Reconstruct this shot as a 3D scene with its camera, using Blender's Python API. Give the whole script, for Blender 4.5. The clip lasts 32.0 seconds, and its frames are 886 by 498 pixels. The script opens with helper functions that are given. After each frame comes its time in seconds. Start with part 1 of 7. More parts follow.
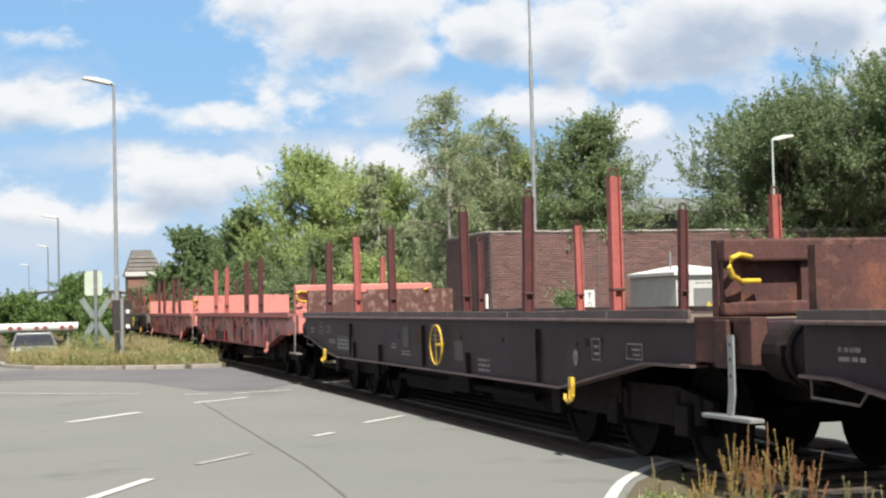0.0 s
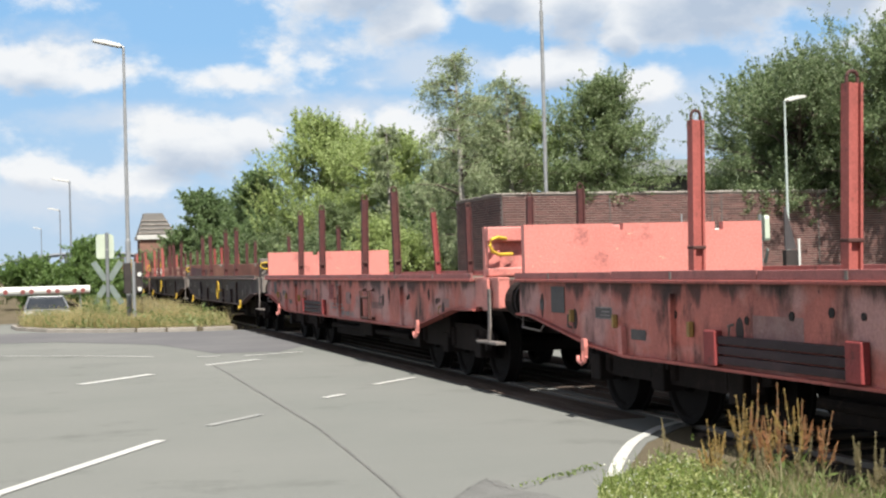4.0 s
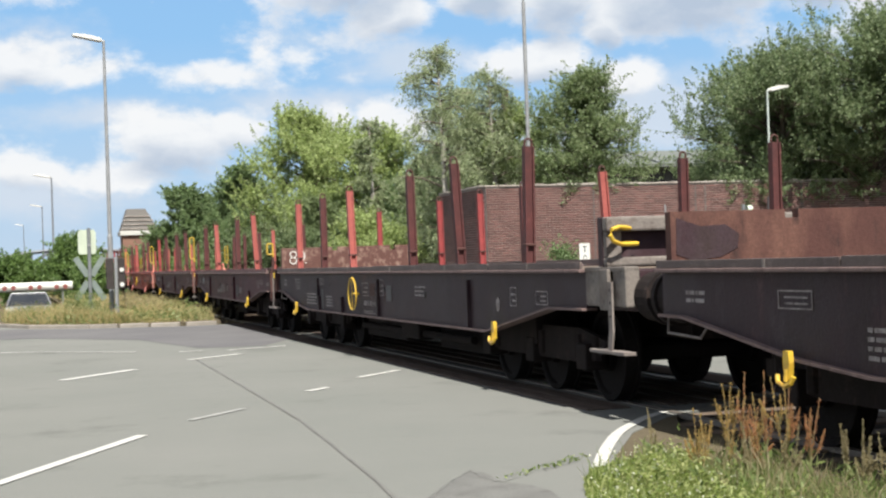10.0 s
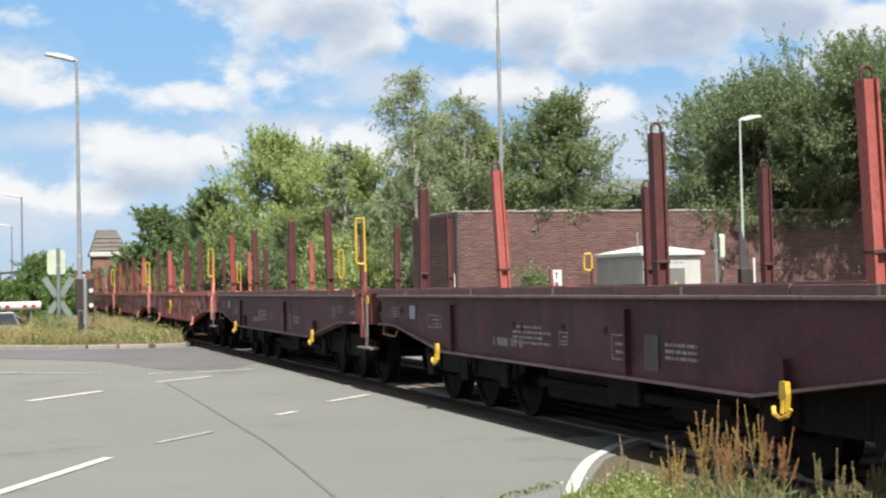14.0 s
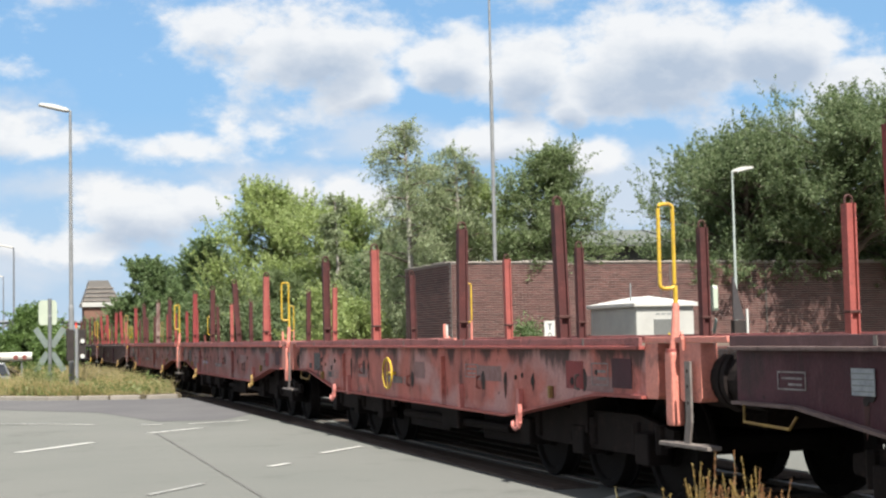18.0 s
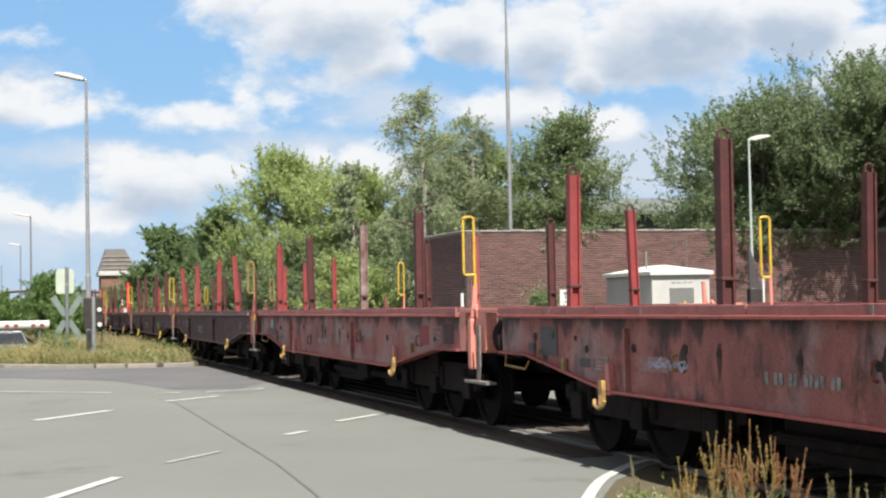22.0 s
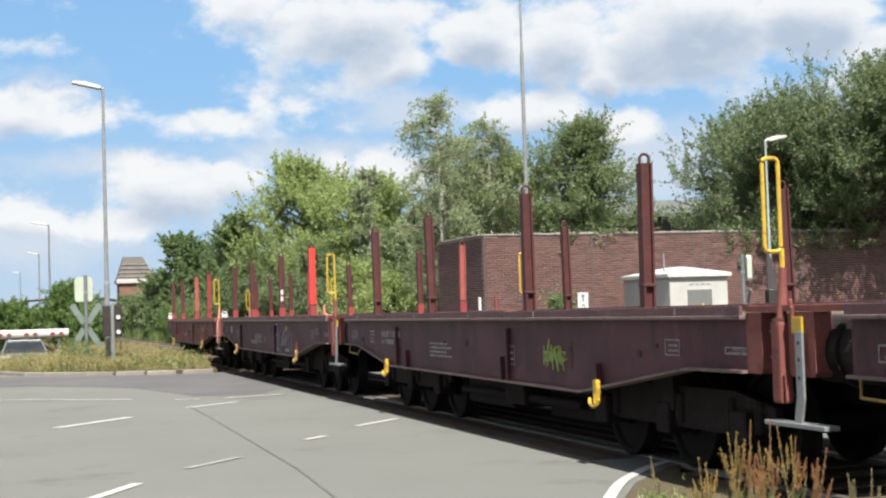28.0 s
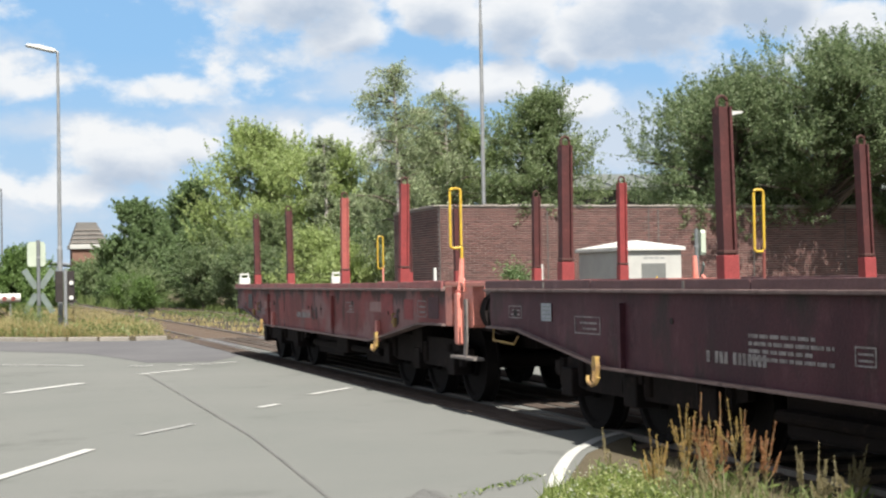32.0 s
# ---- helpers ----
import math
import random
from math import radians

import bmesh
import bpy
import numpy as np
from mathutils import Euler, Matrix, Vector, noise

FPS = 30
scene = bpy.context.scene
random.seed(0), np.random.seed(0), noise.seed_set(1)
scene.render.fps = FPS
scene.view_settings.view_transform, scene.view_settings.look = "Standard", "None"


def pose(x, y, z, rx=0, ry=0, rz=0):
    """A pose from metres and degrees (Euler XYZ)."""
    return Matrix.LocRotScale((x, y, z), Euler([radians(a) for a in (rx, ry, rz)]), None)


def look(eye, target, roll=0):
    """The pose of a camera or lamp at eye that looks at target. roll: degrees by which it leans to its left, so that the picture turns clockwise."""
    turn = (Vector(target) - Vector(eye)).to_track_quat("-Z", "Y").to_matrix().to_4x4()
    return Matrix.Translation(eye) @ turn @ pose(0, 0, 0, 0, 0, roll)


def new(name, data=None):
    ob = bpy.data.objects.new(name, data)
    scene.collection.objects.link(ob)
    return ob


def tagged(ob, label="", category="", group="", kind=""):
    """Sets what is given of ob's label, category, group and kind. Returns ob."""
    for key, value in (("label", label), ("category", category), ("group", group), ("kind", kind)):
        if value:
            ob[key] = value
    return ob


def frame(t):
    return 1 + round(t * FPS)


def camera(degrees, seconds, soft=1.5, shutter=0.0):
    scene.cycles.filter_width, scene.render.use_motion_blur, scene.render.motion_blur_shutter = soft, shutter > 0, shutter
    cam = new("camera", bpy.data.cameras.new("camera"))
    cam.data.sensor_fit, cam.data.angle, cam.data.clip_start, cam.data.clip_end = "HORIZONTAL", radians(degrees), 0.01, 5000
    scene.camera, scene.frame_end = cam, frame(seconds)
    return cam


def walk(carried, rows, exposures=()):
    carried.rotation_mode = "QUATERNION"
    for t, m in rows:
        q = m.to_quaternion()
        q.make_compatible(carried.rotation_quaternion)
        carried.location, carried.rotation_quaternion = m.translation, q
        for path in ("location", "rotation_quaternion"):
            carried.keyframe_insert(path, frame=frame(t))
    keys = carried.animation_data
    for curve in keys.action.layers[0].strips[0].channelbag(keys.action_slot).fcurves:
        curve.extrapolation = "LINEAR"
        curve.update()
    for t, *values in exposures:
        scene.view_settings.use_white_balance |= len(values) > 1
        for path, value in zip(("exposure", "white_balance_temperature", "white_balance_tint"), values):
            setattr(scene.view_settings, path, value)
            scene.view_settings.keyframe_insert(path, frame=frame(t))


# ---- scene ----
# ======== camera ========
cam = camera(34.0, 32.0, soft=2.3)
# seconds, place, yaw, pitch, roll
PATH = [
    (0, -0.042, -0.162, 1.474, -16.594, 2.183, 1.359),
    (0.5, -0.040, -0.162, 1.474, -16.438, 2.102, 1.204),
    (1, -0.038, -0.161, 1.473, -16.379, 2.079, 0.995),
    (1.5, -0.036, -0.159, 1.472, -16.311, 1.689, 1.518),
    (2, -0.033, -0.157, 1.470, -16.362, 1.127, 1.714),
    (2.5, -0.030, -0.154, 1.469, -16.454, 0.887, 1.994),
    (3, -0.026, -0.150, 1.467, -16.299, 0.799, 1.664),
    (3.5, -0.022, -0.146, 1.465, -16.082, 0.659, 1.459),
    (5.5, -0.003, -0.118, 1.456, -16.449, 1.007, 1.721),
    (6, 0.001, -0.109, 1.453, -16.466, 0.822, 1.765),
    (6.5, 0.005, -0.101, 1.451, -16.472, 0.481, 1.870),
    (7, 0.009, -0.092, 1.449, -16.360, 0.418, 1.055),
    (7.5, 0.012, -0.083, 1.447, -16.340, 0.628, 2.200),
    (8, 0.015, -0.074, 1.445, -16.310, 0.675, 2.047),
    (8.5, 0.018, -0.065, 1.444, -16.467, 0.655, 2.544),
    (9, 0.020, -0.056, 1.442, -16.744, 0.592, 1.988),
    (9.5, 0.023, -0.048, 1.441, -16.694, 0.509, 2.034),
    (10, 0.024, -0.039, 1.439, -16.753, 0.442, 1.970),
    (10.5, 0.026, -0.030, 1.438, -16.852, 0.423, 2.239),
    (11, 0.028, -0.020, 1.436, -17.003, 0.609, 1.792),
    (11.5, 0.029, -0.011, 1.435, -17.419, 0.829, 2.682),
    (12, 0.031, -0.001, 1.433, -17.637, 1.121, 2.194),
    (12.5, 0.032, 0.010, 1.432, -17.713, 1.190, 1.576),
    (13, 0.033, 0.020, 1.430, -17.524, 1.324, 1.187),
    (13.5, 0.034, 0.031, 1.428, -17.795, 1.411, 1.341),
    (15.5, 0.036, 0.070, 1.423, -18.151, 1.414, 0.959),
    (16, 0.037, 0.077, 1.422, -18.565, 1.682, 1.223),
    (16.5, 0.037, 0.083, 1.421, -18.456, 2.537, 0.588),
    (17, 0.037, 0.087, 1.421, -18.306, 3.296, 0.922),
    (17.5, 0.038, 0.090, 1.421, -18.301, 3.604, 1.011),
    (18, 0.038, 0.093, 1.422, -18.191, 3.428, 1.192),
    (18.5, 0.038, 0.094, 1.422, -17.972, 3.580, 1.538),
    (19, 0.038, 0.094, 1.423, -17.415, 3.305, 1.364),
    (19.5, 0.038, 0.093, 1.423, -17.309, 3.204, 1.071),
    (20, 0.037, 0.092, 1.424, -17.260, 3.124, 1.036),
    (20.5, 0.037, 0.090, 1.425, -17.542, 3.020, 1.075),
    (21, 0.036, 0.088, 1.425, -17.795, 2.914, 0.654),
    (21.5, 0.035, 0.086, 1.426, -17.722, 2.494, 1.905),
    (22, 0.034, 0.084, 1.426, -17.576, 2.197, 1.171),
    (22.5, 0.033, 0.082, 1.426, -17.433, 2.069, 1.479),
    (23, 0.032, 0.080, 1.426, -16.842, 2.005, 2.208),
    (23.5, 0.031, 0.078, 1.426, -16.622, 2.298, 2.262),
    (24, 0.030, 0.077, 1.425, -16.488, 2.111, 2.256),
    (24.5, 0.029, 0.076, 1.425, -16.640, 2.032, 1.399),
    (25, 0.028, 0.075, 1.424, -16.899, 1.625, 1.874),
    (25.5, 0.027, 0.074, 1.422, -17.231, 1.431, 2.079),
    (27.5, 0.022, 0.070, 1.418, -16.972, 1.987, 1.408),
    (28, 0.021, 0.068, 1.417, -16.885, 2.394, 1.746),
    (28.5, 0.019, 0.066, 1.416, -17.783, 2.371, 2.068),
    (29, 0.018, 0.063, 1.415, -18.154, 1.883, 1.332),
    (29.5, 0.017, 0.060, 1.415, -18.364, 1.691, 0.746),
    (30, 0.016, 0.058, 1.414, -18.436, 1.253, 1.078),
    (30.5, 0.015, 0.055, 1.414, -18.333, 1.162, 0.967),
    (31, 0.014, 0.052, 1.414, -18.300, 1.275, 0.650),
    (31.5, 0.013, 0.050, 1.414, -18.416, 1.205, 1.399),
    (32, 0.012, 0.047, 1.414, -18.661, 1.187, 0.955),
]
walk(cam, [(t, pose(x, y, z, 90 + p, r, w)) for t, x, y, z, w, p, r in PATH], exposures=[(0.0, 1.535), (32.0, 1.535)])

# ======== world and sun ========
SUN = Vector((-0.035, -0.55, 0.83)).normalized()
world = bpy.data.worlds.new("world")
scene.world = world
world.use_nodes = True


def build_sky():
    nt = world.node_tree
    nt.nodes.clear()
    N, L = nt.nodes.new, nt.links.new
    out, bg = N("ShaderNodeOutputWorld"), N("ShaderNodeBackground")
    sky = N("ShaderNodeTexSky")
    sky.sky_type, sky.sun_disc = "NISHITA", False
    sky.sun_elevation = math.asin(SUN.z)
    sky.sun_rotation = math.atan2(SUN.x, SUN.y)
    sky.air_density, sky.dust_density, sky.ozone_density = 1.0, 1.2, 1.5
    tc = N("ShaderNodeTexCoord")

    def math_node(op, a, b=None, clamp=False):
        n = N("ShaderNodeMath")
        n.operation, n.use_clamp = op, clamp
        for i, v in enumerate((a, b)):
            if v is None:
                continue
            if hasattr(v, "links"):
                L(v, n.inputs[i])
            else:
                n.inputs[i].default_value = v
        return n.outputs[0]

    sep = N("ShaderNodeSeparateXYZ")
    L(tc.outputs["Generated"], sep.inputs[0])
    # azimuth and elevation as flat cloud coordinates, in degrees
    az = math_node("MULTIPLY", math_node("ARCTAN2", sep.outputs[0], sep.outputs[1]), 57.3)
    el = math_node("MULTIPLY", math_node("ARCSINE", sep.outputs[2]), 57.3)
    comb = N("ShaderNodeCombineXYZ")
    L(az, comb.inputs[0])
    L(math_node("MULTIPLY", el, 1.6), comb.inputs[1])

    def tex(scale, detail, rough, offset):
        m = N("ShaderNodeMapping")
        m.inputs["Location"].default_value = offset
        L(comb.outputs[0], m.inputs[0])
        n = N("ShaderNodeTexNoise")
        n.inputs["Scale"].default_value, n.inputs["Detail"].default_value = scale, detail
        n.inputs["Roughness"].default_value = rough
        L(m.outputs[0], n.inputs["Vector"])
        return n.outputs["Fac"]

    puff, broad = tex(0.42, 8, 0.62, (3, 1, 0)), tex(0.11, 3, 0.5, (7, 0, 2))
    # the same billows a little higher and to one side, for the light on their tops
    puff_up = tex(0.42, 8, 0.62, (3.35, 1.6, 0))
    ragged = math_node("ADD", math_node("MULTIPLY", math_node("SUBTRACT", puff, 0.5), 1.5), math_node("MULTIPLY", math_node("SUBTRACT", broad, 0.5), 0.4))

    def vector_node(op, *values):
        n = N("ShaderNodeVectorMath")
        n.operation = op
        for i, v in enumerate(values):
            if hasattr(v, "links"):
                L(v, n.inputs[i])
            else:
                n.inputs[i].default_value = v
        return n.outputs["Value" if op == "LENGTH" else "Vector"]

    flat_dir = N("ShaderNodeCombineXYZ")
    wobble_x, wobble_y = tex(0.33, 4, 0.55, (11, 5, 0)), tex(0.33, 4, 0.55, (2, 19, 4))
    L(math_node("ADD", az, math_node("MULTIPLY", math_node("SUBTRACT", wobble_x, 0.5), 2.2)), flat_dir.inputs[0])
    L(math_node("ADD", el, math_node("MULTIPLY", math_node("SUBTRACT", wobble_y, 0.5), 1.3)), flat_dir.inputs[1])

    def cloud_field(up, clouds):
        """How deep in cloud the sky is, looked at a little higher by up degrees."""
        p = vector_node("ADD", flat_dir.outputs[0], (0, up, 0))
        total = None
        for a, e, w, h, k in clouds:
            q = vector_node("MULTIPLY_ADD", p, (1 / w, 1 / h, 0), (-a / w, -e / h, 0))
            v = N("ShaderNodeMath")
            v.operation = "MULTIPLY_ADD"
            L(vector_node("LENGTH", q), v.inputs[0])
            v.inputs[1].default_value, v.inputs[2].default_value = -k, k
            total = v.outputs[0] if total is None else math_node("MAXIMUM", total, v.outputs[0])
        return total

    def soft_step(value, lo, hi, top=1.0):
        n = N("ShaderNodeMapRange")
        n.interpolation_type = "SMOOTHSTEP"
        n.inputs["From Min"].default_value, n.inputs["From Max"].default_value, n.inputs["To Max"].default_value = lo, hi, top
        L(value, n.inputs[0])
        return n.outputs[0]

    # fair-weather clouds all round, outside the named ones
    wide = math_node("SUBTRACT", math_node("MULTIPLY", broad, 2.2), 1.42)
    # unseen cloud cover thickened out of view to brighten the fill on shaded sides
    aside = math_node("ABSOLUTE", math_node("SUBTRACT", az, 16.0))
    beyond = math_node("MAXIMUM", soft_step(aside, 25.0, 36.0), soft_step(el, 18.0, 27.0))
    wide = math_node("ADD", wide, math_node("MULTIPLY", beyond, 0.55))
    here = math_node("ADD", math_node("MAXIMUM", cloud_field(0.0, CUMULUS), wide), ragged)
    above = math_node("ADD", cloud_field(1.0, CUMULUS), math_node("MULTIPLY", ragged, 0.7))
    thin = math_node("ADD", cloud_field(0.0, VEILS), math_node("MULTIPLY", ragged, 0.7))

    # sunlit tops and grey bases, with billows that shade one another
    relief = math_node("MULTIPLY", math_node("SUBTRACT", puff_up, puff), 1.1)
    shade = math_node("ADD", soft_step(above, 0.05, 0.85), relief, clamp=True)
    body = N("ShaderNodeMixRGB")
    body.inputs[1].default_value, body.inputs[2].default_value = (7.7, 7.75, 7.8, 1), (4.1, 4.75, 5.7, 1)
    L(shade, body.inputs[0])
    # thin veil towards the horizon
    veil = N("ShaderNodeMapRange")
    veil.inputs["From Min"].default_value, veil.inputs["From Max"].default_value = 9.0, -0.5
    veil.inputs["To Max"].default_value = 0.7
    L(el, veil.inputs[0])
    gain = N("ShaderNodeMixRGB")
    gain.blend_type = "MULTIPLY"
    gain.inputs[0].default_value, gain.inputs[2].default_value = 1.0, SKY_GAIN
    L(sky.outputs[0], gain.inputs[1])
    hazy = N("ShaderNodeMixRGB")
    hazy.inputs[2].default_value = (5.4, 6.1, 6.9, 1)
    L(veil.outputs[0], hazy.inputs[0])
    pale = N("ShaderNodeMapRange")
    pale.inputs["From Min"].default_value, pale.inputs["From Max"].default_value = 30.0, 9.0
    pale.inputs["To Max"].default_value = 0.8
    L(el, pale.inputs[0])
    light = N("ShaderNodeMixRGB")
    light.inputs[2].default_value = (2.55, 4.7, 7.3, 1)
    L(pale.outputs[0], light.inputs[0])
    L(gain.outputs[0], light.inputs[1])
    L(light.outputs[0], hazy.inputs[1])
    film = N("ShaderNodeMixRGB")
    film.inputs[2].default_value = (5.7, 6.2, 6.9, 1)
    L(soft_step(thin, -0.2, 0.55, 0.75), film.inputs[0])
    L(hazy.outputs[0], film.inputs[1])
    mix = N("ShaderNodeMixRGB")
    L(soft_step(here, -0.18, 0.34, 0.93), mix.inputs[0])
    L(film.outputs[0], mix.inputs[1])
    L(body.outputs[0], mix.inputs[2])
    bg.inputs["Strength"].default_value = 0.0425
    L(mix.outputs[0], bg.inputs[0])
    L(bg.outputs[0], out.inputs[0])


SKY_GAIN = (0.74, 0.96, 1.18, 1)
# the clouds of that noon: azimuth, elevation, half width, half height in degrees, weight
CUMULUS = [
    (13.4, 11.4, 4.8, 1.9, 0.8), (9.6, 12.2, 2.8, 1.2, 0.6), (18.6, 10.7, 2.3, 1.6, 0.95), (21.7, 10.4, 2.4, 1.7, 0.95), (23.6, 9.4, 1.4, 1.2, 0.8), (15.2, 10.0, 2.4, 1.2, 0.7),
    (27.0, 10.6, 4.6, 2.6, 1.05), (31.5, 10.6, 3.4, 2.0, 1.0), (33.8, 9.2, 2.4, 1.6, 0.9), (20.9, 7.8, 2.7, 0.95, 0.85), (24.0, 7.1, 1.7, 0.8, 0.7), (0.6, 8.0, 2.6, 1.1, 0.75),
    (3.6, 7.8, 2.2, 0.65, 0.6), (7.9, 7.4, 1.9, 0.5, 0.4), (10.0, 8.3, 0.75, 0.6, 0.26), (11.6, 8.0, 0.95, 0.5, 0.28), (6.4, 5.1, 3.0, 1.3, 0.95), (8.8, 5.3, 1.7, 1.1, 0.85),
    (0.9, 4.1, 2.1, 0.8, 0.8), (14.8, 5.3, 1.7, 1.2, 0.85), (12.5, 5.3, 1.4, 1.0, 0.75), (1.0, 10.4, 1.1, 0.5, 0.4), (3.8, 3.7, 3.0, 0.7, 0.55), (4.5, 14.6, 4.0, 1.3, 0.7), (24.5, 15.5, 9.0, 2.6, 0.9),
]
VEILS = [(11.7, 6.4, 5.0, 0.6, 0.6), (15.8, 7.8, 3.4, 1.1, 0.7), (25.5, 5.6, 4.0, 2.0, 0.9), (4.5, 6.0, 4.5, 0.7, 0.6), (0.7, 3.0, 5.0, 1.2, 0.7), (1.0, 8.8, 3.0, 0.9, 0.5), (31.0, 6.6, 4.5, 2.0, 0.8), (12.5, 8.8, 3.0, 0.8, 0.3)]
build_sky()
sun = new("sun", bpy.data.lights.new("sun", "SUN"))
sun.data.energy, sun.data.angle, sun.data.color = 4.25, radians(0.55), (1.0, 0.945, 0.86)
sun.matrix_world = look(SUN * 60, (0, 0, 0))


# ======== materials ========
def material(name, rough=0.6, metal=0.0):
    m = bpy.data.materials.new(name)
    m.use_nodes = True
    b = m.node_tree.nodes["Principled BSDF"]
    b.inputs["Roughness"].default_value, b.inputs["Metallic"].default_value = rough, metal
    return m, m.node_tree, b


def noise_fac(nt, scale, detail=5, rough=0.6, lo=0.35, hi=0.65, stretch=(1, 1, 1), coord="Object"):
    tc, mp = nt.nodes.new("ShaderNodeTexCoord"), nt.nodes.new("ShaderNodeMapping")
    mp.inputs["Scale"].default_value = stretch
    n, r = nt.nodes.new("ShaderNodeTexNoise"), nt.nodes.new("ShaderNodeMapRange")
    n.inputs["Scale"].default_value, n.inputs["Detail"].default_value, n.inputs["Roughness"].default_value = scale, detail, rough
    r.inputs["From Min"].default_value, r.inputs["From Max"].default_value = lo, hi
    nt.links.new(tc.outputs[coord], mp.inputs[0])
    nt.links.new(mp.outputs[0], n.inputs["Vector"])
    nt.links.new(n.outputs["Fac"], r.inputs[0])
    return r.outputs[0]


def mix_rgb(nt, fac, a, b, blend="MIX"):
    n = nt.nodes.new("ShaderNodeMixRGB")
    n.blend_type = blend
    for i, v in ((0, fac), (1, a), (2, b)):
        if hasattr(v, "links"):
            nt.links.new(v, n.inputs[i])
        elif i == 0:
            n.inputs[i].default_value = v
        else:
            n.inputs[i].default_value = (*v, 1)
    return n.outputs[0]


def bump(nt, b, height, strength=0.3, distance=0.01):
    n = nt.nodes.new("ShaderNodeBump")
    n.inputs["Strength"].default_value, n.inputs["Distance"].default_value = strength, distance
    nt.links.new(height, n.inputs["Height"])
    nt.links.new(n.outputs[0], b.inputs["Normal"])


DUSTY = ("asphalt", "darker_asphalt", "coarse_worn_asphalt", "shade_dark_timber", "ballast", "dry_earth")
MATT = ("grimy_shaded_underframe", "wheel_steel", "dark_recess", "asphalt", "darker_asphalt", "ballast", "dry_earth", "old_timber")


def surface(name, base, second, third=None, scale=2.0, fine=30.0, rough=0.7, metal=0.0, amount=(0.4, 0.65), stretch=(1, 1, 1), relief=0.25, fine_gain=0.25, distance=0.01, coord="Object", per_piece=0.0):
    """A worn surface: a base colour, broad stains of a second, specks of a third."""
    m, nt, b = material(name, rough, metal)
    if name in DUSTY:
        b.inputs["Specular IOR Level"].default_value = 0.0
    elif name in MATT:
        b.inputs["Specular IOR Level"].default_value = 0.12
    elif "wagon_paint" in name or "stake" in name or "rust" in name:
        b.inputs["Specular IOR Level"].default_value = 0.2
    col = mix_rgb(nt, noise_fac(nt, scale, 6, 0.62, *amount, stretch=stretch, coord=coord), base, second)
    if third:
        col = mix_rgb(nt, noise_fac(nt, scale * 2.3, 7, 0.7, 0.56, 0.68, stretch=stretch, coord=coord), col, third)
    if "wagon_paint" in name:
        # bleached fields, soot that has run down, scuffs and chipped specks
        mean = sum(base) / 3
        col = mix_rgb(nt, noise_fac(nt, 0.75, 4, 0.55, 0.50, 0.60, stretch=(1, 1, 1.6)), col, tuple(v * 0.60 + mean * 0.50 + 0.014 for v in base) if "red" in name else tuple(v * 1.12 + 0.006 for v in base))
        col = mix_rgb(nt, noise_fac(nt, 1.5, 6, 0.62, 0.53, 0.66, stretch=(1, 1, 0.55)), col, (0.024, 0.016, 0.015))
        col = mix_rgb(nt, noise_fac(nt, 3.2, 6, 0.7, 0.56, 0.78, stretch=(1, 1, 0.4)), col, tuple(min(0.5, v * 1.45 + 0.018) for v in base))
        col = mix_rgb(nt, noise_fac(nt, 10.0, 6, 0.7, 0.64, 0.70), col, (0.018, 0.012, 0.012))
        if "red" in name:
            # ragged dark tongues that thicken up towards the deck edge
            tc, sep, run = nt.nodes.new("ShaderNodeTexCoord"), nt.nodes.new("ShaderNodeSeparateXYZ"), nt.nodes.new("ShaderNodeMapRange")
            nt.links.new(tc.outputs["Object"], sep.inputs[0])
            run.inputs["From Min"].default_value, run.inputs["From Max"].default_value = 0.86, 1.28
            run.inputs["To Min"].default_value, run.inputs["To Max"].default_value = 0.0, 1.0
            nt.links.new(sep.outputs[2], run.inputs[0])
            tongues, add, cut_off = noise_fac(nt, 2.1, 5, 0.62, 0.30, 0.70, stretch=(1, 1, 0.25)), nt.nodes.new("ShaderNodeMath"), nt.nodes.new("ShaderNodeMapRange")
            add.operation = "ADD"
            nt.links.new(tongues, add.inputs[0])
            nt.links.new(run.outputs[0], add.inputs[1])
            cut_off.interpolation_type = "SMOOTHSTEP"
            cut_off.inputs["From Min"].default_value, cut_off.inputs["From Max"].default_value, cut_off.inputs["To Max"].default_value = 1.22, 1.55, 0.88
            nt.links.new(add.outputs[0], cut_off.inputs[0])
            col = mix_rgb(nt, cut_off.outputs[0], col, (0.034, 0.020, 0.019))
    if name == "dark_rusty_steel":
        col = mix_rgb(nt, noise_fac(nt, 2.2, 6, 0.65, 0.54, 0.66, stretch=(1, 1, 0.7)), col, (0.125, 0.050, 0.032))
        col = mix_rgb(nt, noise_fac(nt, 5.0, 6, 0.7, 0.60, 0.68), col, (0.022, 0.015, 0.015))
    if "primer" in name:
        col = mix_rgb(nt, noise_fac(nt, 9.0, 8, 0.75, 0.63, 0.66, stretch=(1, 1, 1.6)), col, (0.50, 0.30, 0.20))
        col = mix_rgb(nt, noise_fac(nt, 6.0, 8, 0.75, 0.67, 0.69), col, (0.16, 0.06, 0.05))
    f = noise_fac(nt, fine, 4, 0.6, 0.2, 0.8, coord=coord)
    g = nt.nodes.new("ShaderNodeMapRange")
    g.inputs["To Min"].default_value, g.inputs["To Max"].default_value = 1 - fine_gain, 1 + fine_gain
    nt.links.new(f, g.inputs[0])
    col = mix_rgb(nt, 1.0, col, g.outputs[0], "MULTIPLY")
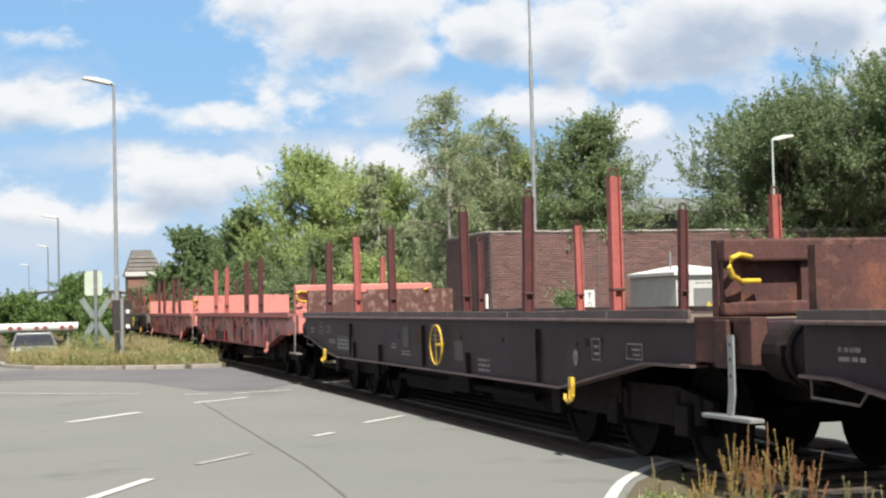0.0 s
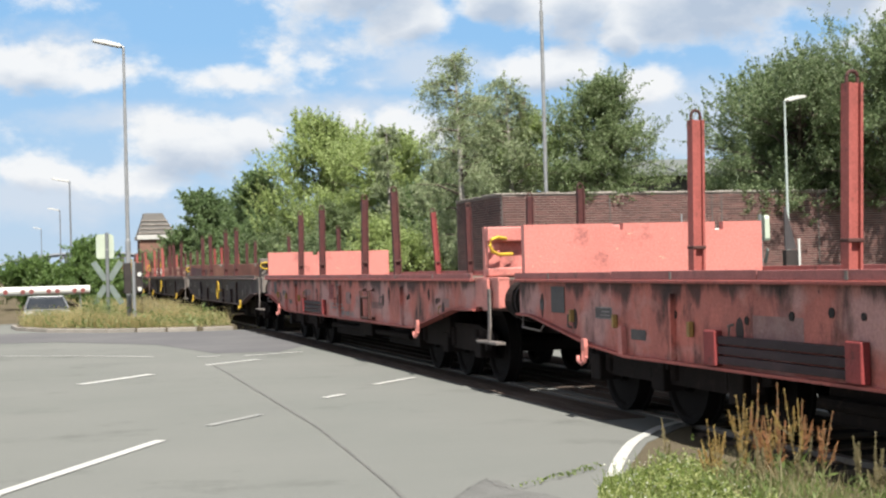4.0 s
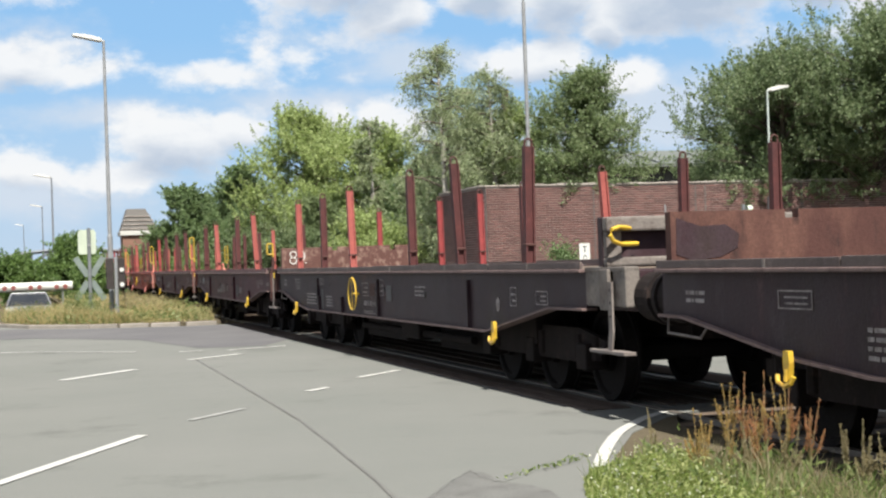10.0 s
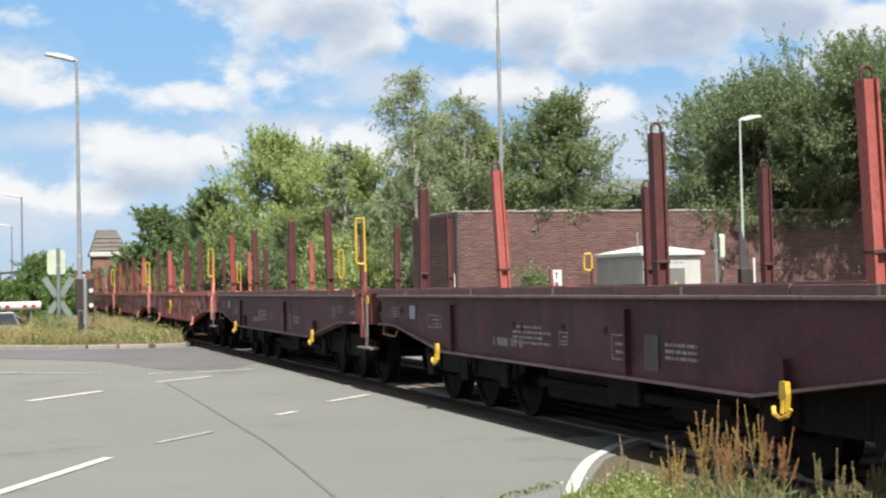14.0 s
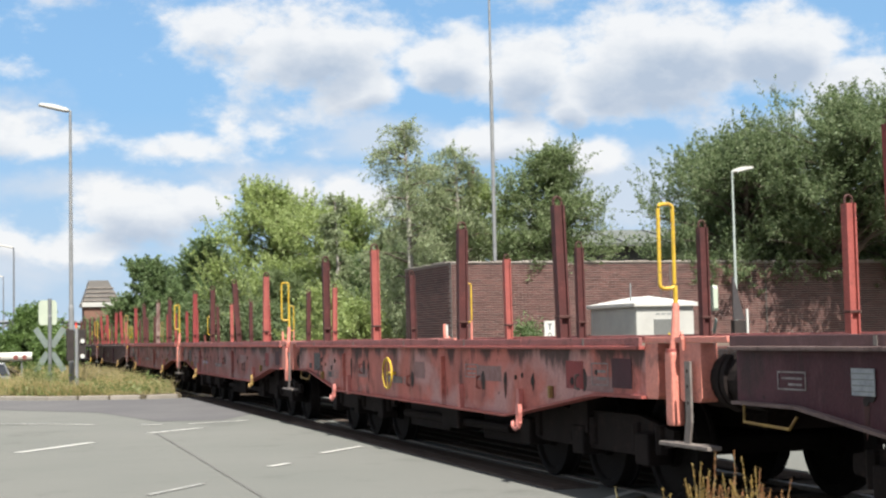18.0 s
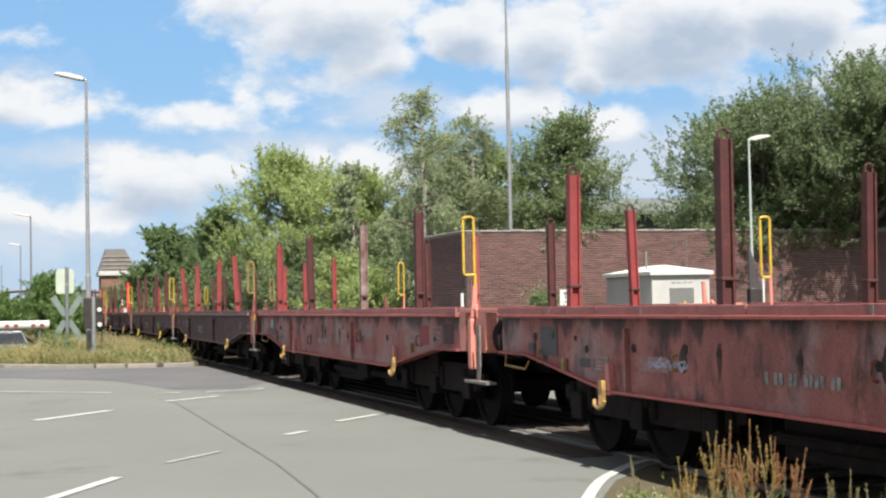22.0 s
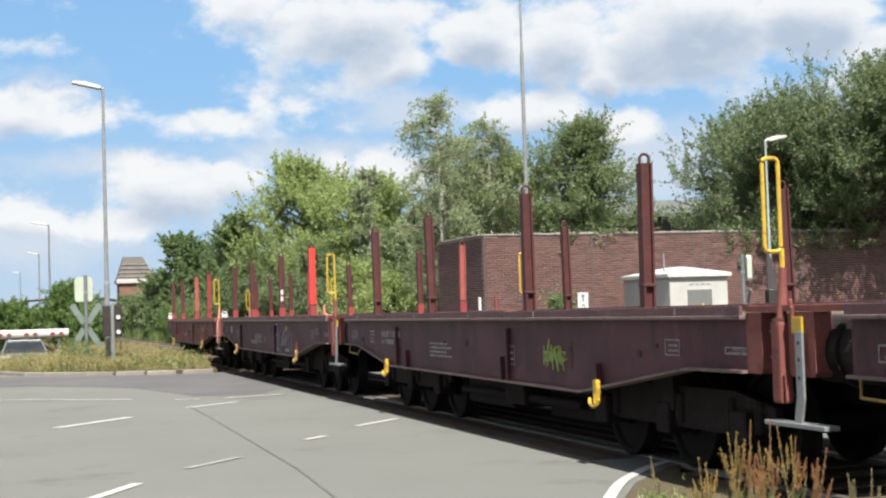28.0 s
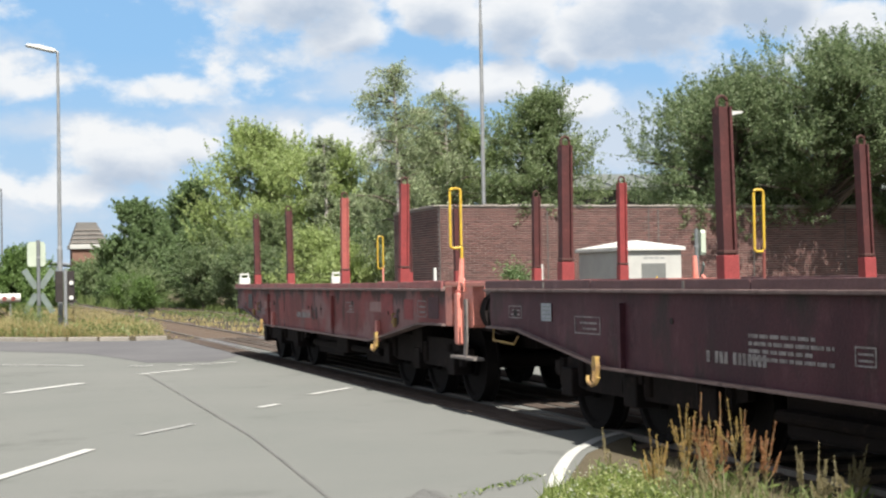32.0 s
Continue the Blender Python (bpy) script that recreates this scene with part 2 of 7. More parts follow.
    if per_piece:
        oi, h = nt.nodes.new("ShaderNodeObjectInfo"), nt.nodes.new("ShaderNodeMapRange")
        h.inputs["To Min"].default_value, h.inputs["To Max"].default_value = 1 - per_piece, 1 + per_piece
        nt.links.new(oi.outputs["Random"], h.inputs[0])
        col = mix_rgb(nt, 1.0, col, h.outputs[0], "MULTIPLY")
    nt.links.new(col, b.inputs["Base Color"])
    if relief:
        bump(nt, b, f, relief, distance)
    return m


M = {}
M["black"] = surface("black_wagon_paint", (0.0219, 0.01202, 0.01524), (0.0307, 0.01559, 0.01899), (0.05476, 0.02675, 0.02987), 1.2, 40, 0.6, amount=(0.40, 0.64), stretch=(1, 1, 0.35))
M["brown"] = surface("brown_wagon_paint", (0.05786, 0.01665, 0.02339), (0.03651, 0.01205, 0.01735), (0.06888, 0.0287, 0.03546), 1.3, 40, 0.6, amount=(0.40, 0.62), stretch=(1, 1, 0.3))
M["red"] = surface("faded_red_wagon_paint", (0.27, 0.098, 0.085), (0.19, 0.070, 0.062), (0.1023, 0.0465, 0.04092), 1.2, 40, 0.65, amount=(0.40, 0.60), stretch=(1, 1, 0.5))
M["red_dull"] = surface("dirty_red_wagon_paint", (0.1958, 0.04991, 0.04698), (0.1305, 0.03611, 0.03445), (0.05872, 0.02443, 0.02297), 1.2, 40, 0.65, amount=(0.36, 0.58), stretch=(1, 1, 0.3))
M["red_pale"] = surface("bleached_red_wagon_paint", (0.4524, 0.1428, 0.1135), (0.3132, 0.1075, 0.08858), (0.1479, 0.05676, 0.0473), 1.2, 40, 0.65, amount=(0.40, 0.60), stretch=(1, 1, 0.5))
M["salmon"] = surface("salmon_primer_paint", (0.42, 0.147, 0.125), (0.35, 0.12, 0.102), (0.19, 0.068, 0.06), 1.2, 40, 0.55, amount=(0.45, 0.75))
# brighter copy of salmon that lifts end plates on the shaded wagon side
M["salmon_lit"] = surface("lit_salmon_paint", (0.50, 0.180, 0.138), (0.43, 0.153, 0.118), (0.22, 0.082, 0.065), 1.6, 40, 0.55, amount=(0.48, 0.72))
M["rusty"] = surface("rusty_sheet", (0.075, 0.036, 0.030), (0.165, 0.108, 0.088), (0.10, 0.046, 0.038), 8.5, 50, 0.75, amount=(0.50, 0.62), stretch=(1.1, 1, 0.9))
M["rusty_plain"] = surface("dull_rusty_sheet", (0.05227, 0.0234, 0.01973), (0.08928, 0.04428, 0.03384), (0.03074, 0.01663, 0.01476), 2.4, 50, 0.8, amount=(0.42, 0.62), stretch=(1, 1, 0.4))
M["weathered"] = surface("weathered_grey_steel", (0.124, 0.108, 0.0961), (0.0806, 0.0651, 0.057), (0.0372, 0.026, 0.0223), 5.0, 50, 0.8, amount=(0.45, 0.6))
M["rust_dark"] = surface("dark_rusty_steel", (0.0495, 0.02448, 0.02176), (0.0726, 0.03264, 0.02856), (0.1122, 0.0578, 0.0442), 2.0, 45, 0.75)
M["stake_brown"] = surface("stake_brown", (0.06918, 0.02267, 0.02199), (0.04876, 0.01976, 0.01969), (0.1178, 0.04244, 0.03928), 3, 50, 0.65)
M["stake_red"] = surface("stake_red", (0.209, 0.0389, 0.0389), (0.156, 0.0326, 0.0326), (0.0855, 0.0272, 0.0249), 3, 50, 0.6)
M["stake_salmon"] = surface("stake_salmon", (0.2716, 0.07571, 0.06485), (0.2192, 0.06253, 0.05466), (0.1115, 0.03953, 0.03416), 3, 50, 0.6)
# grime taken near black: the shade under the wagons is in both colours
M["under"] = surface("grimy_shaded_underframe", (0.01176, 0.00924, 0.00896), (0.0168, 0.0126, 0.01204), (0.02912, 0.02016, 0.01792), 3, 40, 0.85)
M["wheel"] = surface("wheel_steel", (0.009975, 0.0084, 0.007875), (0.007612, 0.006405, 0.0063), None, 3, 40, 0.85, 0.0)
M["yellow"] = surface("yellow_paint", (0.446, 0.300, 0.024), (0.372, 0.230, 0.020), (0.179, 0.104, 0.0297), 5, 60, 0.5)
M["grey"] = surface("galvanised_steel", (0.223, 0.231, 0.234), (0.179, 0.185, 0.19), None, 4, 50, 0.5, 0.3)
M["grey_dark"] = surface("dark_grey_steel", (0.12, 0.13, 0.135), (0.09, 0.1, 0.1), None, 4, 50, 0.6)
M["step"] = surface("weathered_tread", (0.162, 0.141, 0.128), (0.103, 0.0855, 0.0786), None, 6, 60, 0.8)
M["white"] = surface("white_paint", (0.458, 0.458, 0.438), (0.397, 0.393, 0.367), None, 2, 40, 0.6, fine_gain=0.08)
M["marks"] = surface("faded_white_lettering", (0.273, 0.247, 0.24), (0.078, 0.0598, 0.0598), None, 14, 60, 0.7, amount=(0.35, 0.7))
M["asphalt"] = surface("asphalt", (0.113, 0.118, 0.111), (0.13, 0.132, 0.125), (0.0978, 0.101, 0.095), 0.25, 90, 0.9, amount=(0.3, 0.7), relief=0.4, fine_gain=0.16)
M["asphalt_new"] = surface("darker_asphalt", (0.08717, 0.08627, 0.0905), (0.1023, 0.1014, 0.1034), None, 0.4, 90, 0.9, relief=0.4, fine_gain=0.15)
M["asphalt_worn"] = surface("coarse_worn_asphalt", (0.0995, 0.1, 0.0969), (0.115, 0.116, 0.112), (0.08, 0.0791, 0.0764), 3.0, 90, 0.9, amount=(0.4, 0.6), relief=0.5, fine_gain=0.25)
M["line"] = surface("road_marking_paint", (0.3524, 0.3524, 0.333), (0.2898, 0.2898, 0.2705), (0.1573, 0.1573, 0.1444), 8, 60, 0.75, fine_gain=0.1)
M["line_worn"] = surface("half_worn_marking_paint", (0.22, 0.22, 0.208), (0.145, 0.147, 0.14), (0.30, 0.30, 0.285), 12, 60, 0.8, amount=(0.42, 0.58), fine_gain=0.15)
M["concrete"] = surface("concrete", (0.207, 0.187, 0.163), (0.161, 0.147, 0.126), None, 2, 40, 0.9, per_piece=0.12)
M["earth"] = surface("dry_earth", (0.0949, 0.0791, 0.0557), (0.0728, 0.0633, 0.0431), (0.0538, 0.0507, 0.0285), 0.6, 30, 0.95, relief=0.6, distance=0.03)
M["ballast"] = surface("ballast", (0.06486, 0.05774, 0.05266), (0.04573, 0.04204, 0.03862), (0.08585, 0.08161, 0.07342), 2.5, 25, 0.95, relief=0.9, distance=0.05, fine_gain=0.4)
M["rail"] = surface("rail_steel", (0.121, 0.0784, 0.0605), (0.0855, 0.057, 0.0427), None, 3, 40, 0.6, 0.4)
M["rail_top"] = surface("polished_rail_head", (0.19, 0.17, 0.15), (0.14, 0.125, 0.11), None, 3, 40, 0.5, 0.6)
M["wood"] = surface("old_timber", (0.114, 0.0855, 0.0641), (0.0784, 0.0605, 0.0498), None, 3, 40, 0.9, stretch=(1, 8, 1))
M["shade_timber"] = surface("shade_dark_timber", (0.058, 0.046, 0.04), (0.082, 0.067, 0.057), None, 2.0, 40, 0.85, stretch=(6, 0.5, 1), per_piece=0.2)
M["slate"] = surface("slate_roof", (0.062, 0.0578, 0.054), (0.0826, 0.0768, 0.0684), None, 1, 20, 0.8)
M["plaster"] = surface("pale_render", (0.362, 0.362, 0.34), (0.311, 0.311, 0.293), None, 1.2, 40, 0.85, fine_gain=0.06)
M["door_grey"] = surface("grey_steel_door", (0.118, 0.122, 0.118), (0.10, 0.104, 0.10), None, 2, 40, 0.6)
M["bark"] = surface("bark", (0.107, 0.0835, 0.0668), (0.0668, 0.0534, 0.0434), None, 3, 25, 0.95, relief=0.7, distance=0.02)
M["birch_bark"] = surface("birch_bark", (0.334, 0.314, 0.287), (0.233, 0.214, 0.194), (0.0468, 0.0401, 0.0368), 4, 30, 0.85)
M["mortar_joint"] = surface("tarred_joint", (0.07159, 0.07245, 0.06673), (0.09112, 0.09197, 0.08463), None, 3, 60, 0.9)
M["car_paint"] = surface("silver_car_paint", (0.218, 0.224, 0.231), (0.192, 0.198, 0.205), None, 2, 40, 0.3, 0.5, relief=0, fine_gain=0.03)
M["car_glass"] = surface("dark_car_glass", (0.012, 0.014, 0.016), (0.018, 0.02, 0.022), None, 2, 30, 0.08, relief=0, fine_gain=0.02)
M["rubber"] = surface("tyre_rubber", (0.02, 0.02, 0.02), (0.028, 0.027, 0.026), None, 4, 40, 0.85)
M["iron_far"] = surface("far_grey_ironwork", (0.10, 0.115, 0.13), (0.13, 0.14, 0.155), None, 1, 10, 0.8)
M["dark"] = surface("dark_recess", (0.03, 0.026, 0.025), (0.04, 0.034, 0.032), None, 3, 40, 0.8)
M["rust_run"] = surface("rust_run", (0.075, 0.034, 0.03), (0.05, 0.028, 0.026), None, 8, 50, 0.8)
M["tag_green"] = surface("green_spray_paint", (0.22, 0.28, 0.06), (0.17, 0.22, 0.05), None, 8, 50, 0.6)
M["tag_pale"] = surface("pale_spray_paint", (0.34, 0.32, 0.40), (0.22, 0.2, 0.25), None, 8, 50, 0.6)
M["stake_bright"] = surface("stake_bright_red", (0.56, 0.0466, 0.0389), (0.466, 0.0389, 0.035), None, 3, 50, 0.55)
M["slate_blue"] = surface("dark_slate_paint", (0.03, 0.027, 0.029), (0.042, 0.036, 0.037), None, 5, 50, 0.6)
M["paper"] = surface("printed_paper", (0.291, 0.308, 0.325), (0.222, 0.239, 0.265), None, 20, 60, 0.7)
M["faded_grey"] = surface("faded_grey_paint", (0.075, 0.066, 0.064), (0.05, 0.042, 0.042), None, 9, 50, 0.7)
M["shed_roof"] = surface("green_grey_sheeting", (0.0855, 0.0957, 0.0855), (0.0641, 0.0726, 0.0658), None, 0.6, 20, 0.7, stretch=(4, 1, 1))
M["shed_wall"] = surface("dark_shed_wall", (0.05, 0.052, 0.045), (0.035, 0.036, 0.032), None, 0.8, 20, 0.85)
M["ochre"] = surface("dull_ochre_paint", (0.3, 0.195, 0.0525), (0.18, 0.105, 0.045), None, 9, 60, 0.7)
M["tower_stone"] = surface("weathered_tower_brick", (0.1536, 0.08252, 0.05814), (0.1076, 0.05897, 0.04216), (0.2052, 0.1178, 0.08355), 0.7, 8, 0.9)
M["front_rust"] = surface("rust_red_end_paint", (0.1733, 0.0589, 0.0494), (0.126, 0.04275, 0.038), (0.07875, 0.0323, 0.0285), 3, 50, 0.7)
# dust plus the sunlit line of the flange edges, put into one colour
M["flange_dust_lit"] = surface("sunlit_dusty_flange_edge", (0.1318, 0.08925, 0.0833), (0.085, 0.0527, 0.0493), (0.051, 0.0289, 0.0272), 4, 50, 0.8)
M["edge_brown"] = surface("worn_brown_edge_strip", (0.09027, 0.04111, 0.04284), (0.06502, 0.02785, 0.0306), (0.13, 0.07293, 0.0765), 2.2, 50, 0.75)
M["edge_red"] = surface("worn_red_edge_strip", (0.26, 0.088, 0.084), (0.19, 0.064, 0.06), (0.10, 0.045, 0.04), 2.2, 50, 0.75)
M["edge_black"] = surface("worn_dark_edge_strip", (0.07225, 0.0527, 0.04845), (0.051, 0.0357, 0.034), (0.1105, 0.085, 0.0765), 2.2, 50, 0.75)
M["stake_pale"] = surface("flaking_pale_stake", (0.20, 0.15, 0.135), (0.09, 0.042, 0.038), (0.30, 0.26, 0.24), 4, 50, 0.75, amount=(0.40, 0.6))
M["hole_dark"] = surface("dark_hole_colour", (0.026, 0.017, 0.016), (0.04, 0.022, 0.02), None, 7, 50, 0.85)
M["bleached"] = surface("bleached_pink_grey_field", (0.24, 0.14, 0.13), (0.19, 0.095, 0.09), (0.28, 0.18, 0.17), 9, 50, 0.8)
M["tag_haze"] = surface("thin_violet_spray_haze", (0.105, 0.082, 0.105), (0.08, 0.055, 0.068), None, 5, 50, 0.75)
M["pale_pole"] = surface("pale_green_grey_pole", (0.30, 0.34, 0.32), (0.24, 0.28, 0.26), None, 4, 50, 0.55)
M["coping"] = surface("pale_coping", (0.267, 0.24, 0.214), (0.187, 0.163, 0.144), (0.0872, 0.0734, 0.0668), 1.5, 30, 0.9)


def leaf_material(name, a, b, c):
    m, nt, bs = material(name, 0.55)
    g = nt.nodes.new("ShaderNodeNewGeometry")
    r = nt.nodes.new("ShaderNodeValToRGB")
    r.color_ramp.elements[0].color, r.color_ramp.elements[1].color = (*a, 1), (*c, 1)
    r.color_ramp.elements.new(0.55).color = (*b, 1)
    nt.links.new(g.outputs["Random Per Island"], r.inputs[0])
    nt.links.new(mix_rgb(nt, noise_fac(nt, 0.7, 3, 0.5, 0.35, 0.7), r.outputs[0], (0.75, 0.8, 0.7), "MULTIPLY"), bs.inputs["Base Color"])
    tr, add, out = nt.nodes.new("ShaderNodeBsdfTranslucent"), nt.nodes.new("ShaderNodeMixShader"), nt.nodes["Material Output"]
    nt.links.new(r.outputs[0], tr.inputs[0])
    add.inputs[0].default_value = 0.5
    nt.links.new(bs.outputs[0], add.inputs[1])
    nt.links.new(tr.outputs[0], add.inputs[2])
    nt.links.new(add.outputs[0], out.inputs[0])
    return m


M["leaf"] = leaf_material("broad_leaf", (0.09376, 0.1459, 0.05491), (0.1345, 0.1981, 0.0797), (0.1934, 0.2557, 0.1193))
M["leaf_dark"] = leaf_material("dark_leaf", (0.08846, 0.1327, 0.05424), (0.1342, 0.1837, 0.08135), (0.2468, 0.2933, 0.1702))
M["leaf_mid"] = leaf_material("grey_green_leaf", (0.1089, 0.1544, 0.05974), (0.1555, 0.2063, 0.08672), (0.2591, 0.3027, 0.1734))
M["leaf_bush"] = leaf_material("deep_green_leaf", (0.06984, 0.1261, 0.03182), (0.1097, 0.1785, 0.04546), (0.1696, 0.2521, 0.07274))
M["leaf_birch"] = leaf_material("birch_leaf", (0.1756, 0.2224, 0.1073), (0.2494, 0.2948, 0.1609), (0.3709, 0.4026, 0.2681))
M["leaf_light"] = leaf_material("light_leaf", (0.201, 0.2676, 0.08314), (0.2807, 0.346, 0.1214), (0.3707, 0.4297, 0.1906))
M["grass_dry"] = leaf_material("dry_grass", (0.3566, 0.2881, 0.1336), (0.4313, 0.3504, 0.1759), (0.2736, 0.2647, 0.1055))
M["grass"] = leaf_material("green_grass", (0.0918, 0.1338, 0.0361), (0.1425, 0.1925, 0.0562), (0.2175, 0.25, 0.1046))
M["weed"] = leaf_material("verge_weed", (0.085, 0.13, 0.028), (0.20, 0.25, 0.058), (0.40, 0.41, 0.19))
M["seed_pale"] = leaf_material("pale_seed_heads", (0.227, 0.187, 0.1), (0.294, 0.247, 0.147), (0.2, 0.18, 0.0802))
M["blossom"] = leaf_material("pale_blossom", (0.55, 0.56, 0.46), (0.62, 0.62, 0.52), (0.5, 0.52, 0.36))
M["seed_rust"] = leaf_material("rusty_seed_heads", (0.33, 0.125, 0.065), (0.38, 0.20, 0.09), (0.26, 0.16, 0.07))
M["seed"] = leaf_material("seed_heads", (0.34, 0.20, 0.065), (0.40, 0.275, 0.095), (0.29, 0.235, 0.08))


# ======== mesh helpers ========
def part(name, bm, mat, parent=None, label="", smooth=False):
    me = bpy.data.meshes.new(name)
    if smooth:
        for f in bm.faces:
            f.smooth = True
    bm.to_mesh(me)
    bm.free()
    me.materials.append(M[mat] if isinstance(mat, str) else mat)
    ob = new(name, me)
    ob.parent = parent
    return tagged(ob, label)


def share(name, source, parent, m, label=""):
    """A further piece on the mesh of another, at its own pose."""
    ob = new(name, source.data)
    ob.parent = parent
    ob.matrix_basis = m
    return tagged(ob, label)


def box(bm, x0, x1, y0, y1, z0, z1, bevel=0.0):
    made = bmesh.ops.create_cube(bm, size=1.0, matrix=Matrix.LocRotScale(((x0 + x1) / 2, (y0 + y1) / 2, (z0 + z1) / 2), None, (abs(x1 - x0), abs(y1 - y0), abs(z1 - z0))))
    if bevel:
        edges = {e for v in made["verts"] for e in v.link_edges}
        bmesh.ops.bevel(bm, geom=list(edges), offset=bevel, segments=2, affect="EDGES", profile=0.6)
    return bm


def tube(bm, points, radius, sides=8, caps=True, r_end=None):
    """A round bar along points."""
    pts = [Vector(p) for p in points]
    rings = []
    for i, p in enumerate(pts):
        d = (pts[min(i + 1, len(pts) - 1)] - pts[max(i - 1, 0)]).normalized()
        a = d.orthogonal().normalized() if abs(d.z) < 0.95 else Vector((1, 0, 0)).cross(d).normalized()
        if abs(d.z) < 0.95:
            a = Vector((0, 0, 1)).cross(d).normalized()
        b = d.cross(a)
        r = radius if r_end is None else radius + (r_end - radius) * i / (len(pts) - 1)
        rings.append([bm.verts.new(p + (a * math.cos(2 * math.pi * k / sides) + b * math.sin(2 * math.pi * k / sides)) * r) for k in range(sides)])
    for u, v in zip(rings, rings[1:]):
        for k in range(sides):
            bm.faces.new((u[k], u[(k + 1) % sides], v[(k + 1) % sides], v[k]))
    if caps:
        bm.faces.new(rings[0][::-1])
        bm.faces.new(rings[-1])
    return bm


def disc(bm, centre, axis, radius, depth, sides=24):
    c, a = Vector(centre), Vector(axis).normalized()
    return tube(bm, [c - a * depth / 2, c + a * depth / 2], radius, sides)


def torus(bm, centre, radius, thick, sides=28, ring=6):
    """A ring that stands in the plane x = const."""
    c = Vector(centre)
    rows = []
    for i in range(sides):
        a = 2 * math.pi * i / sides
        o = Vector((0, math.cos(a), math.sin(a)))
        rows.append([bm.verts.new(c + o * (radius + thick * math.cos(2 * math.pi * k / ring)) + Vector((thick * math.sin(2 * math.pi * k / ring), 0, 0))) for k in range(ring)])
    for i in range(sides):
        u, v = rows[i], rows[(i + 1) % sides]
        for k in range(ring):
            bm.faces.new((u[k], u[(k + 1) % ring], v[(k + 1) % ring], v[k]))
    return bm


def prism(bm, outline, axis, a, b):
    """An outline of (u, v) pairs drawn out along an axis from a to b. axis x: (y, z); y: (x, z); z: (x, y)."""
    put = {"x": lambda u, v, w: (w, u, v), "y": lambda u, v, w: (u, w, v), "z": lambda u, v, w: (u, v, w)}[axis]
    lo = [bm.verts.new(put(u, v, a)) for u, v in outline]
    hi = [bm.verts.new(put(u, v, b)) for u, v in outline]
    n = len(outline)
    bm.faces.new(lo[::-1])
    bm.faces.new(hi)
    for i in range(n):
        bm.faces.new((lo[i], lo[(i + 1) % n], hi[(i + 1) % n], hi[i]))
    bmesh.ops.recalc_face_normals(bm, faces=bm.faces[:])
    return bm


def root(name, place, label, category, group=""):
    ob = new(name)
    ob.matrix_basis = place
    ob.empty_display_size = 0.3
    return tagged(ob, label, category, group)


# ======== ground, road and track ========
GAUGE = 0.7525
# the line of the track: it drifts slowly away from the y axis
DRIFT = 0.01097
HEADING = -math.degrees(math.atan(DRIFT))


def track_x(y):
    return 6.48 + DRIFT * (y - 13.0)




def flat(name, outline, z, mat, thick=0.0, label="", kind="structure", parent=None):
    bm = bmesh.new()
    if thick:
        prism(bm, outline, "z", z - thick, z)
    else:
        bm.faces.new([bm.verts.new((x, y, z)) for x, y in outline])
        bmesh.ops.recalc_face_normals(bm, faces=bm.faces[:])
        if bm.faces[:][0].normal.z < 0:
            bmesh.ops.reverse_faces(bm, faces=bm.faces[:])
    ob = part(name, bm, mat, parent)
    return tagged(ob, label, kind=kind)


def lay_ground():
    """One sheet to the horizon, with the sunken road behind the barrier."""
    bm = bmesh.new()
    xs, ys = [-3000, -40, -9.0, -7.0, 1.7, 2.1, 40, 3000], [-3000, 30, 48.5, 54.5, 66, 74, 140, 3000]
    grid = [[bm.verts.new((x, y, -1.03 if -8 < x < 1.9 and 54 < y < 67 else -0.10)) for y in ys] for x in xs]
    for i in range(len(xs) - 1):
        for j in range(len(ys) - 1):
            bm.faces.new((grid[i][j], grid[i + 1][j], grid[i + 1][j + 1], grid[i][j + 1]))
    tagged(part("ground", bm, "earth"), "dry earth and rough grass out to the horizon", kind="structure")
    bm = bmesh.new()
    a = [bm.verts.new(p) for p in ((-6.8, 48.2, -0.02), (1.6, 47.6, -0.02), (1.6, 54.5, -0.97), (-6.8, 54.5, -0.97), (1.6, 66, -0.97), (-6.8, 66, -0.97))]
    bm.faces.new((a[0], a[1], a[2], a[3]))
    bm.faces.new((a[3], a[2], a[4], a[5]))
    tagged(part("road_ramp", bm, "asphalt"), "grey asphalt road dipping beyond the barrier", kind="structure")


lay_ground()
road = flat("road", [(-60, -40), (3.12, -40), (3.12, 5.5), (3.22, 7.2), (3.48, 8.1), (4.12, 9.5), (4.80, 10.7), (5.5, 11.55), (6.6, 12.4), (9.0, 13.0), (60, 13.0), (60, 33.0), (13.0, 34.5), (6.6, 37.0), (4.2, 36.9), (2.0, 38.2), (0.6, 39.8), (-0.2, 42.0), (-0.35, 44.2), (0.5, 46.0), (1.7, 47.6), (1.6, 48.25), (-60, 48.25)], 0.0, "asphalt", 0.09, "worn light grey asphalt road over the level crossing")
flat("asphalt_patch", [(-22, 40.8), (-20, 36.8), (0.6, 33.6), (2.6, 30.5), (3.3, 26.3), (4.4, 26.0), (5.3, 28.0), (6.2, 33), (6.4, 36.8), (4.2, 36.7), (1.9, 38.0), (0.4, 39.7)], 0.004, "asphalt_new", label="darker, newer asphalt along the traffic island")


def stripe(a, b, w, name="road_marking", label="worn white painted line on the asphalt", mat="line"):
    a, b = Vector(a), Vector(b)
    n = Vector((-(b - a).y, (b - a).x)).normalized() * w / 2
    flat(name, [tuple(a - n), tuple(b - n), tuple(b + n), tuple(a + n)], 0.008, mat, label=label)


